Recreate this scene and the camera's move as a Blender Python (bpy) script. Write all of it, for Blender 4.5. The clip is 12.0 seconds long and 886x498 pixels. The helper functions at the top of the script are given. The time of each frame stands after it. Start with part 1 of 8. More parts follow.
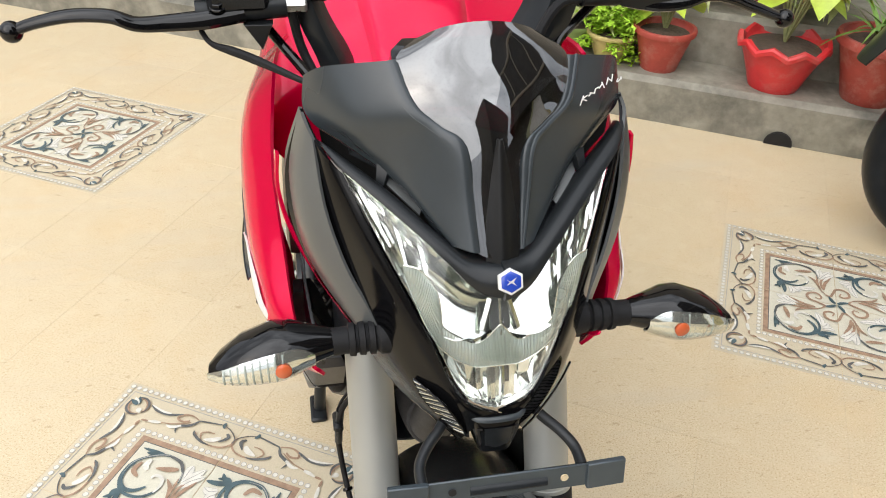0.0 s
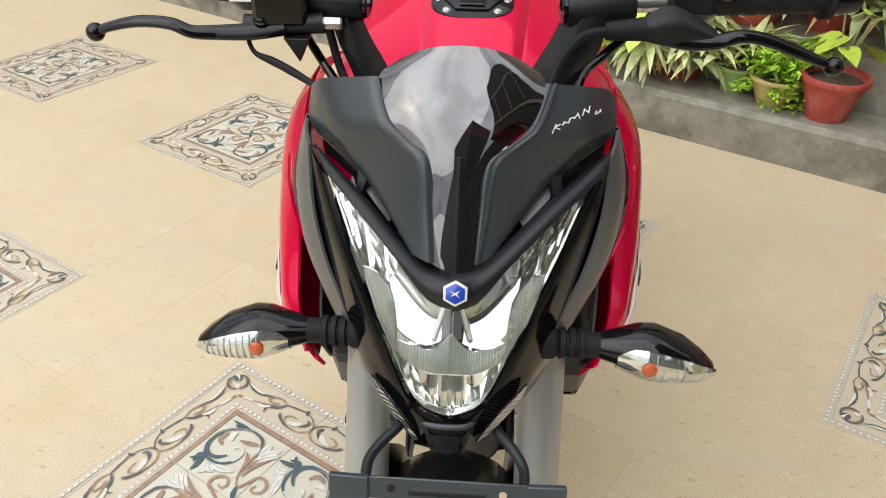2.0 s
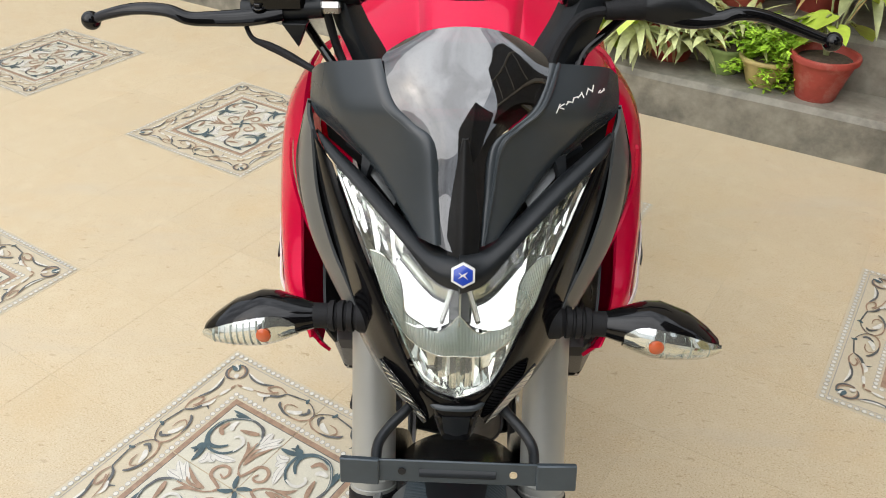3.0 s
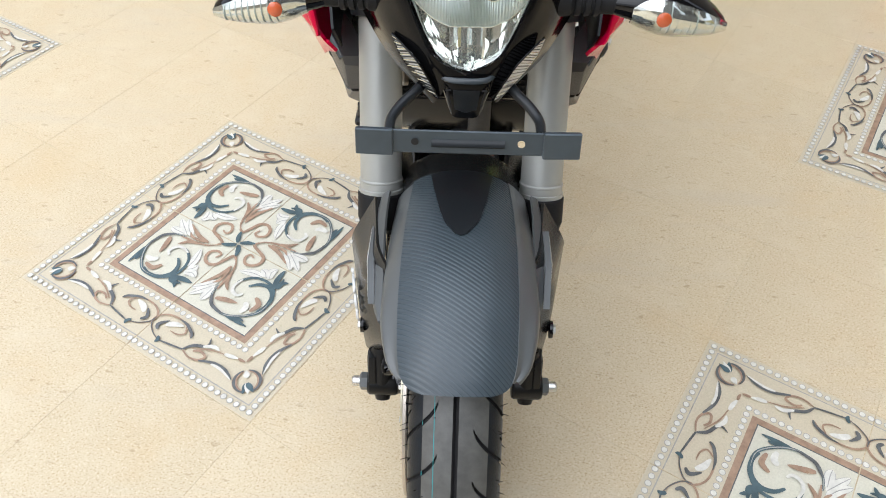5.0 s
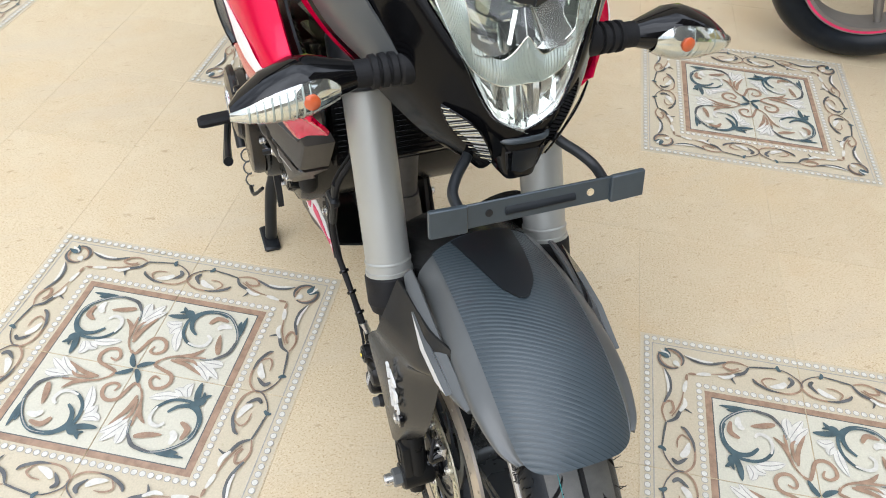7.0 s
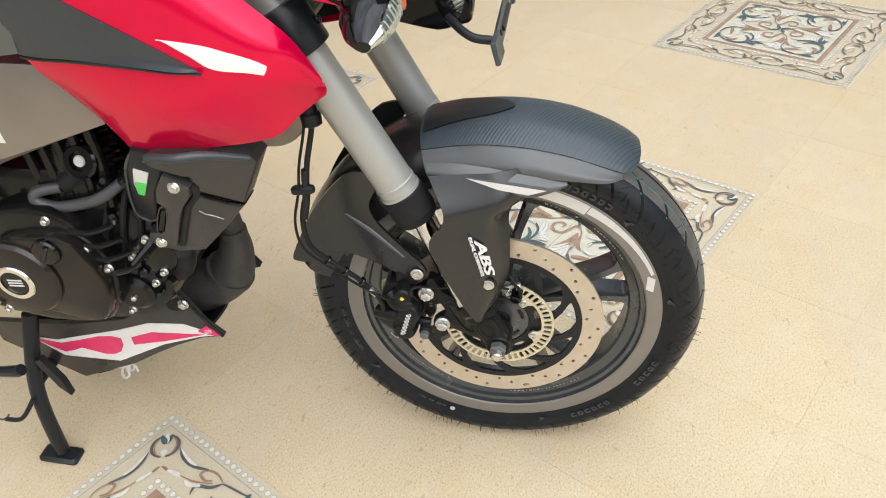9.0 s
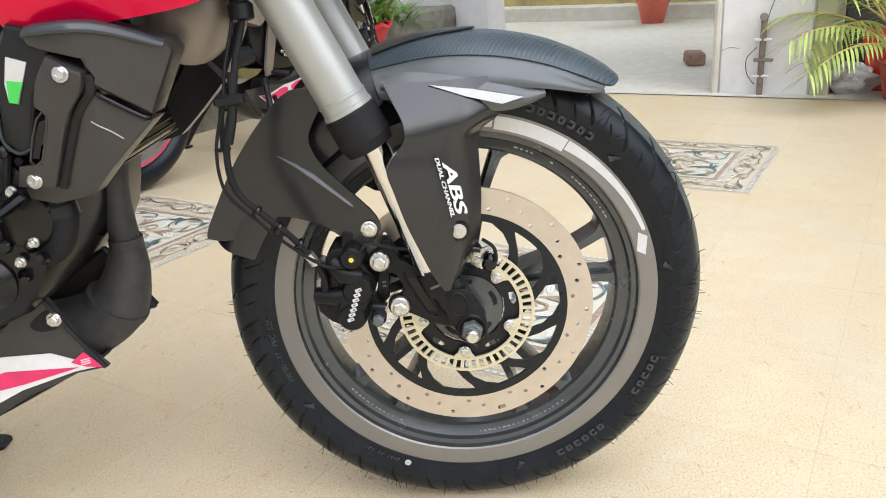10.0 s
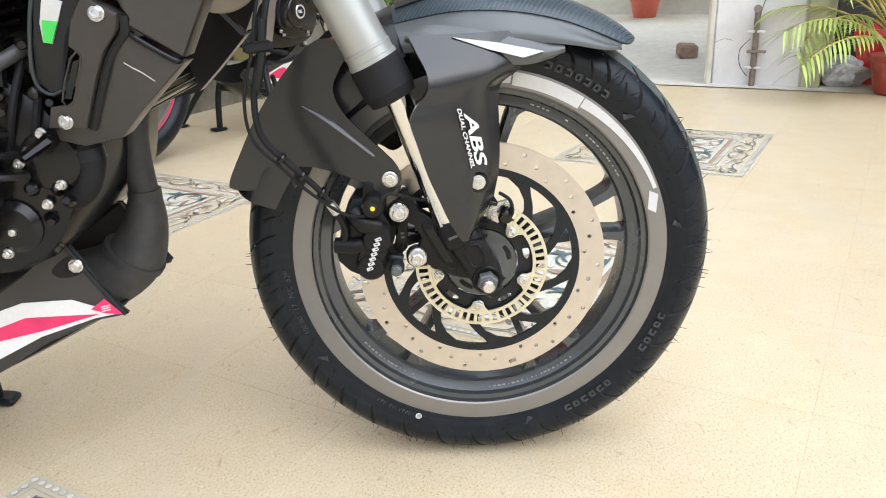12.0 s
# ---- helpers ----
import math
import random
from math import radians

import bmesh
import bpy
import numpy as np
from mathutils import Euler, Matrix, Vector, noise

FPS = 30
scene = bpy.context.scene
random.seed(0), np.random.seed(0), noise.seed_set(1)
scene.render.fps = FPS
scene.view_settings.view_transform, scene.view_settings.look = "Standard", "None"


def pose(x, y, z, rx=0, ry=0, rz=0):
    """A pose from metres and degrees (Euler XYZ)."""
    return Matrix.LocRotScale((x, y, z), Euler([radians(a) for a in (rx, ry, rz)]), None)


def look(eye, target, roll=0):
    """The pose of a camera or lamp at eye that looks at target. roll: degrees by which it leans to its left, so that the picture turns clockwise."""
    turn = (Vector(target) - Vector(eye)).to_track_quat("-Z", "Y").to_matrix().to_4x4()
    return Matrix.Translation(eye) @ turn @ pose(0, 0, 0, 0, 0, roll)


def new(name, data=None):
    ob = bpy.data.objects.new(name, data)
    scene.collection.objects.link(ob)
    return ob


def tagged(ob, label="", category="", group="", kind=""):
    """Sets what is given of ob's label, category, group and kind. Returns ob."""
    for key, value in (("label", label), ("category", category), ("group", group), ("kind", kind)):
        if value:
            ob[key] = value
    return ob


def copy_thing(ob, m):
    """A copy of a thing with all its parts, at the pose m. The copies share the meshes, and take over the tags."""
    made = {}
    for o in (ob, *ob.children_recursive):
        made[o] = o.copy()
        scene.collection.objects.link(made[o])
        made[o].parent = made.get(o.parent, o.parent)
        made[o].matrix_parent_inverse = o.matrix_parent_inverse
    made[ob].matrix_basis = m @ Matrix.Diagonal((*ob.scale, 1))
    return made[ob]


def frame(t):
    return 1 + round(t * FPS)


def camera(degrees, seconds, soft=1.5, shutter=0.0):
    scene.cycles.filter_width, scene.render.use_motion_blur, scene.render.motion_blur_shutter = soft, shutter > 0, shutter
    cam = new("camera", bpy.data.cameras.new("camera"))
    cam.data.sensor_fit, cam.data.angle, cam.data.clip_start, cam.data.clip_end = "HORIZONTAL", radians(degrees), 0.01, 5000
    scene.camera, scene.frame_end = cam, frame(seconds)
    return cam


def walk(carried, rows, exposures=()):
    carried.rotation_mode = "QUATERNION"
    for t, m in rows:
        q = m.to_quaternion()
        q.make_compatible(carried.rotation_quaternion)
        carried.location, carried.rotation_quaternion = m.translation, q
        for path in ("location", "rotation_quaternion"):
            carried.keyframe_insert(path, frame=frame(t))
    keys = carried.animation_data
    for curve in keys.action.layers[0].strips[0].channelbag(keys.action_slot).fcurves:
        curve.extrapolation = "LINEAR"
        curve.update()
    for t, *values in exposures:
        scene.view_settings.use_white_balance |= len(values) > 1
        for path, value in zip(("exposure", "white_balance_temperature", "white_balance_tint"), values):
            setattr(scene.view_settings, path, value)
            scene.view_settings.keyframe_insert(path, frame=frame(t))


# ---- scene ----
cam = camera(59.3, 12.0, 1.0)
PATH = [
    (0, (-0.156, -0.43, 1.3), (0.189, 1.163, 0.141), 2.5),
    (0.5, (0.01, -0.519, 1.31), (-0.101, 1.104, 0.148), 1.2),
    (1, (0.043, -0.542, 1.337), (-0.186, 1.109, 0.232), -1.0),
    (1.5, (0.021, -0.52, 1.338), (-0.129, 1.178, 0.292), 0.9),
    (2, (0.026, -0.479, 1.312), (-0.078, 1.18, 0.201), 0.7),
    (2.5, (0.022, -0.48, 1.312), (-0.038, 1.173, 0.187), -0.3),
    (3, (0.012, -0.483, 1.308), (-0.066, 1.161, 0.171), -0.0),
    (3.5, (-0.001, -0.469, 1.276), (-0.054, 1.104, 0.042), 0.4),
    (3.7, (-0.002, -0.468, 1.261), (-0.038, 1.064, -0.025), 0.9),
    (5.3, (-0.018, -0.631, 1.211), (-0.031, 0.721, -0.264), 1.4),
    (5.5, (-0.025, -0.65, 1.216), (-0.022, 0.726, -0.235), 2.2),
    (6, (-0.057, -0.674, 1.22), (-0.019, 0.754, -0.18), 3.2),
    (6.5, (-0.186, -0.55, 1.196), (0.094, 0.875, -0.179), 7.0),
    (6.7, (-0.221, -0.521, 1.191), (0.162, 0.87, -0.194), 6.3),
    (8.3, (-0.751, -0.241, 1.199), (0.591, 0.407, -0.135), -5.1),
    (8.5, (-0.816, -0.212, 1.177), (0.587, 0.308, -0.15), -4.8),
    (8.8, (-0.877, -0.149, 1.135), (0.624, 0.202, -0.14), -4.1),
    (9, (-0.896, -0.106, 1.096), (0.642, 0.232, -0.138), -6.0),
    (9.2, (-0.881, -0.056, 0.992), (0.651, 0.251, -0.256), -8.1),
    (9.4, (-0.887, -0.018, 0.87), (0.716, 0.225, -0.301), -7.2),
    (9.5, (-0.892, -0.008, 0.793), (0.794, 0.206, -0.26), -6.3),
    (9.7, (-0.894, 0.005, 0.735), (0.896, 0.133, -0.148), -4.9),
    (10, (-0.916, 0.013, 0.692), (0.958, 0.045, -0.005), -3.8),
    (10.5, (-0.932, 0.037, 0.667), (0.948, 0.01, -0.016), -2.1),
    (11, (-0.945, 0.03, 0.668), (0.924, 0.008, -0.043), -2.7),
    (11.5, (-0.952, 0.046, 0.663), (0.924, 0.023, -0.029), -2.6),
    (12, (-0.953, 0.052, 0.655), (0.917, 0.048, -0.056), -2.5),
]
walk(cam, [(t, look(e, g, r)) for t, e, g, r in PATH],
     [(0, 0.76, 6350, 10), (0.45, 0.54, 6350, 10), (2.3, 0.54, 6300, 10), (3.0, 0.49, 6300, 10), (3.4, 0.68, 6250, 10), (3.7, 0.72, 6250, 10), (5.3, 0.71, 5850, 10), (6.7, 0.72, 5850, 10), (8.3, 0.74, 6200, 10), (9.2, 0.78, 6150, 10), (10, 0.96, 5900, 10), (10.6, 0.96, 5900, 10), (11, 0.92, 5900, 10), (11.5, 1.0, 5850, 10), (12, 1.07, 5800, 10)])
SKY, SUN, CLOUD, STEER_DEG = 0.12, 1.1, 9.0, 0.0

# ---------------------------------------------------------------- light
world = bpy.data.worlds.new("overcast_sky")
scene.world = world
world.use_nodes = True
wn = world.node_tree.nodes
sky = wn.new("ShaderNodeTexSky")
sky.sky_type = "NISHITA"
sky.sun_disc = False
sky.sun_elevation = radians(38)
sky.sun_rotation = radians(236)
sky.air_density, sky.dust_density, sky.ozone_density = 1.0, 4.0, 1.0
wn["Background"].inputs["Strength"].default_value = SKY
# overcast: the clear sky is veiled by cloud that is brightest overhead
veil = wn.new("ShaderNodeMix")
veil.data_type = "RGBA"
veil.inputs["Factor"].default_value = 0.7
cloud_at = wn.new("ShaderNodeTexCoord")
cloud = wn.new("ShaderNodeTexNoise")
cloud.inputs["Scale"].default_value, cloud.inputs["Detail"].default_value = 4.5, 5.0
cloud_range = wn.new("ShaderNodeMapRange")
cloud_range.inputs["From Min"].default_value, cloud_range.inputs["From Max"].default_value = 0.3, 0.7
cloud_range.inputs["To Min"].default_value, cloud_range.inputs["To Max"].default_value = 0.70, 0.95
world.node_tree.links.new(cloud_at.outputs["Generated"], cloud.inputs["Vector"])
world.node_tree.links.new(cloud.outputs["Fac"], cloud_range.inputs["Value"])
world.node_tree.links.new(cloud_range.outputs["Result"], veil.inputs["Factor"])
split = wn.new("ShaderNodeSeparateXYZ")
height = wn.new("ShaderNodeMapRange")
height.inputs["To Min"].default_value, height.inputs["To Max"].default_value = 0.40, 1.30
grey = wn.new("ShaderNodeVectorMath")
grey.operation = "SCALE"
grey.inputs[0].default_value = (CLOUD, CLOUD * 1.02, CLOUD * 1.05)
world.node_tree.links.new(cloud_at.outputs["Generated"], split.inputs["Vector"])
world.node_tree.links.new(split.outputs["Z"], height.inputs["Value"])
billow = wn.new("ShaderNodeTexNoise")
billow.inputs["Scale"].default_value, billow.inputs["Detail"].default_value, billow.inputs["Distortion"].default_value = 3.2, 6.0, 0.6
billow_range = wn.new("ShaderNodeMapRange")
billow_range.inputs["From Min"].default_value, billow_range.inputs["From Max"].default_value = 0.35, 0.65
billow_range.inputs["To Min"].default_value, billow_range.inputs["To Max"].default_value = 0.62, 1.38
lumps = wn.new("ShaderNodeMath")
lumps.operation = "MULTIPLY"
world.node_tree.links.new(cloud_at.outputs["Generated"], billow.inputs["Vector"])
world.node_tree.links.new(billow.outputs["Fac"], billow_range.inputs["Value"])
world.node_tree.links.new(billow_range.outputs["Result"], lumps.inputs[0])
world.node_tree.links.new(height.outputs["Result"], lumps.inputs[1])
world.node_tree.links.new(lumps.outputs["Value"], grey.inputs["Scale"])
world.node_tree.links.new(grey.outputs["Vector"], veil.inputs["B"])
world.node_tree.links.new(sky.outputs["Color"], veil.inputs["A"])
world.node_tree.links.new(veil.outputs["Result"], wn["Background"].inputs["Color"])
sun_data = bpy.data.lights.new("sun", "SUN")
sun_data.energy, sun_data.angle, sun_data.color = SUN, radians(76), (1.0, 0.97, 0.93)
sun = new("sun", sun_data)
sun.matrix_basis = look((0, 0, 6), (0.40, 0.62, 5.0))


# ---------------------------------------------------------------- materials
def material(name, colour, rough=0.5, metal=0.0, vary=0.12, scale=40.0, bump=0.0, bump_scale=400.0, coat=0.0,
             stain=0.0, stain_scale=3.0, stain_colour=(0.1, 0.09, 0.07), island=0.0, per_object=0.0, rough_vary=0.08, **extra):
    m = bpy.data.materials.new(name)
    m.use_nodes = True
    nt = m.node_tree
    n, link = nt.nodes, nt.links.new
    bsdf = n["Principled BSDF"]
    tc = n.new("ShaderNodeTexCoord")

    def noise_tex(s, detail=4.0, rough_=0.6):
        t = n.new("ShaderNodeTexNoise")
        t.inputs["Scale"].default_value, t.inputs["Detail"].default_value = s, detail
        t.inputs["Roughness"].default_value = rough_
        link(tc.outputs["Object"], t.inputs["Vector"])
        return t

    grain = noise_tex(scale)
    ramp = n.new("ShaderNodeMapRange")
    ramp.inputs["From Min"].default_value, ramp.inputs["From Max"].default_value = 0.25, 0.75
    ramp.inputs["To Min"].default_value, ramp.inputs["To Max"].default_value = 1 - vary, 1 + vary
    link(grain.outputs["Fac"], ramp.inputs["Value"])
    mul = n.new("ShaderNodeVectorMath")
    mul.operation = "SCALE"
    mul.inputs[0].default_value = colour[:3]
    link(ramp.outputs["Result"], mul.inputs["Scale"])
    colour_out = mul.outputs["Vector"]
    for amount, node, socket in ((island, "ShaderNodeNewGeometry", "Random Per Island"), (per_object, "ShaderNodeObjectInfo", "Random")):
        if amount:
            g = n.new(node)
            mr = n.new("ShaderNodeMapRange")
            mr.inputs["To Min"].default_value, mr.inputs["To Max"].default_value = 1 - amount, 1 + amount
            link(g.outputs[socket], mr.inputs["Value"])
            mm = n.new("ShaderNodeVectorMath")
            mm.operation = "SCALE"
            link(colour_out, mm.inputs[0])
            link(mr.outputs["Result"], mm.inputs["Scale"])
            colour_out = mm.outputs["Vector"]
    if stain:
        st = noise_tex(stain_scale, 6.0, 0.65)
        sr = n.new("ShaderNodeMapRange")
        sr.inputs["From Min"].default_value, sr.inputs["From Max"].default_value = 0.5, 0.72
        sr.inputs["To Max"].default_value = stain
        link(st.outputs["Fac"], sr.inputs["Value"])
        mx = n.new("ShaderNodeMix")
        mx.data_type = "RGBA"
        mx.inputs["B"].default_value = (*stain_colour, 1)
        link(sr.outputs["Result"], mx.inputs["Factor"])
        link(colour_out, mx.inputs["A"])
        colour_out = mx.outputs["Result"]
    link(colour_out, bsdf.inputs["Base Color"])
    rr = n.new("ShaderNodeMapRange")
    rr.inputs["To Min"].default_value, rr.inputs["To Max"].default_value = max(rough - rough_vary, 0.01), min(rough + rough_vary, 1)
    link(noise_tex(scale * 0.37).outputs["Fac"], rr.inputs["Value"])
    link(rr.outputs["Result"], bsdf.inputs["Roughness"])
    bsdf.inputs["Metallic"].default_value = metal
    bsdf.inputs["Coat Weight"].default_value = coat
    bsdf.inputs["Coat Roughness"].default_value = 0.04
    if bump:
        b = n.new("ShaderNodeBump")
        b.inputs["Strength"].default_value, b.inputs["Distance"].default_value = bump, 0.002
        link(noise_tex(bump_scale, 3.0).outputs["Fac"], b.inputs["Height"])
        link(b.outputs["Normal"], bsdf.inputs["Normal"])
    for key, value in extra.items():
        bsdf.inputs[key].default_value = value
    return m


def clear_cover(name, base=0.04, tint=(1, 1, 1)):
    """Clear or smoked plastic: lets light straight through and mirrors a little, more at a glance."""
    m = bpy.data.materials.new(name)
    m.use_nodes = True
    nt = m.node_tree
    n, link = nt.nodes, nt.links.new
    n.remove(n["Principled BSDF"])
    tr, gl, mx, lw = n.new("ShaderNodeBsdfTransparent"), n.new("ShaderNodeBsdfGlossy"), n.new("ShaderNodeMixShader"), n.new("ShaderNodeLayerWeight")
    gl.inputs["Roughness"].default_value = 0.02
    tr.inputs["Color"].default_value = (*tint, 1)
    pw = n.new("ShaderNodeMath")
    pw.operation = "POWER"
    pw.inputs[1].default_value = 4.0
    mr = n.new("ShaderNodeMapRange")
    mr.inputs["To Min"].default_value = base
    link(lw.outputs["Facing"], pw.inputs[0])
    link(pw.outputs["Value"], mr.inputs["Value"])
    link(mr.outputs["Result"], mx.inputs["Fac"])
    link(tr.outputs["BSDF"], mx.inputs[1])
    link(gl.outputs["BSDF"], mx.inputs[2])
    link(mx.outputs["Shader"], n["Material Output"].inputs["Surface"])
    return m


def carbon_look(name):
    """Dark film with fine diagonal weave."""
    m = material(name, (0.040, 0.054, 0.063), rough=0.34, vary=0.1, scale=25)
    nt = m.node_tree
    n, link = nt.nodes, nt.links.new
    bsdf = n["Principled BSDF"]
    tc = n.new("ShaderNodeTexCoord")
    mp = n.new("ShaderNodeMapping")
    mp.inputs["Rotation"].default_value = (0, 0, radians(32))
    link(tc.outputs["Object"], mp.inputs["Vector"])
    w = n.new("ShaderNodeTexWave")
    w.inputs["Scale"].default_value, w.inputs["Distortion"].default_value = 74, 0.0
    w.bands_direction = "Y"
    link(mp.outputs["Vector"], w.inputs["Vector"])
    b = n.new("ShaderNodeBump")
    b.inputs["Strength"].default_value, b.inputs["Distance"].default_value = 0.24, 0.001
    link(w.outputs["Fac"], b.inputs["Height"])
    link(b.outputs["Normal"], bsdf.inputs["Normal"])
    mr = n.new("ShaderNodeMapRange")
    mr.inputs["To Min"].default_value, mr.inputs["To Max"].default_value = 0.26, 0.46
    link(w.outputs["Fac"], mr.inputs["Value"])
    link(mr.outputs["Result"], bsdf.inputs["Roughness"])
    return m


def tile_look(name):
    """Matt glazed tile printed like sandstone: warm clouds, sharp sand grain with tiny pits, and grey dusty traffic smears."""
    m = material(name, (0.60, 0.498, 0.327), 0.36, vary=0.0, per_object=0.03)
    nt = m.node_tree
    n, link = nt.nodes, nt.links.new
    bsdf = n["Principled BSDF"]
    colour = bsdf.inputs["Base Color"].links[0].from_socket
    where = n.new("ShaderNodeNewGeometry")

    def sheet(scale, detail, squeeze=1.0, turn=0.0):
        mp = n.new("ShaderNodeMapping")
        mp.inputs["Scale"].default_value = (squeeze, 1, 1)
        mp.inputs["Rotation"].default_value = (0, 0, radians(turn))
        link(where.outputs["Position"], mp.inputs["Vector"])
        t = n.new("ShaderNodeTexNoise")
        t.inputs["Scale"].default_value, t.inputs["Detail"].default_value, t.inputs["Roughness"].default_value = scale, detail, 0.65
        link(mp.outputs["Vector"], t.inputs["Vector"])
        return t.outputs["Fac"]

    def over(colour_in, fac, lo, hi, amount, tint):
        r = n.new("ShaderNodeMapRange")
        r.inputs["From Min"].default_value, r.inputs["From Max"].default_value, r.inputs["To Max"].default_value = lo, hi, amount
        link(fac, r.inputs["Value"])
        mx = n.new("ShaderNodeMix")
        mx.data_type = "RGBA"
        mx.inputs["B"].default_value = (*tint, 1)
        link(r.outputs["Result"], mx.inputs["Factor"])
        link(colour_in, mx.inputs["A"])
        return mx.outputs["Result"]
    colour = over(colour, sheet(4.5, 6.0), 0.50, 0.72, 0.5, (0.57, 0.430, 0.245))
    grain = sheet(330.0, 2.0, 0.75, 20)
    colour = over(colour, grain, 0.52, 0.68, 0.75, (0.37, 0.245, 0.115))
    colour = over(colour, sheet(260.0, 2.0, 0.8, 65), 0.56, 0.68, 0.55, (0.76, 0.67, 0.49))
    colour = over(colour, sheet(62.0, 3.0, 0.45, 30), 0.63, 0.70, 0.55, (0.33, 0.22, 0.11))
    colour = over(colour, sheet(13.0, 4.0), 0.50, 0.72, 0.40, (0.67, 0.58, 0.41))
    colour = over(colour, sheet(2.3, 5.0), 0.55, 0.75, 0.45, (0.60, 0.455, 0.25))
    for turn, amount in ((35, 0.42), (-52, 0.36)):
        colour = over(colour, sheet(5.5, 4.0, 0.22, turn), 0.56, 0.72, amount, (0.54, 0.475, 0.365))
    link(colour, bsdf.inputs["Base Color"])
    b = n.new("ShaderNodeBump")
    b.inputs["Strength"].default_value, b.inputs["Distance"].default_value = 0.35, 0.0006
    link(grain, b.inputs["Height"])
    link(b.outputs["Normal"], bsdf.inputs["Normal"])
    return m


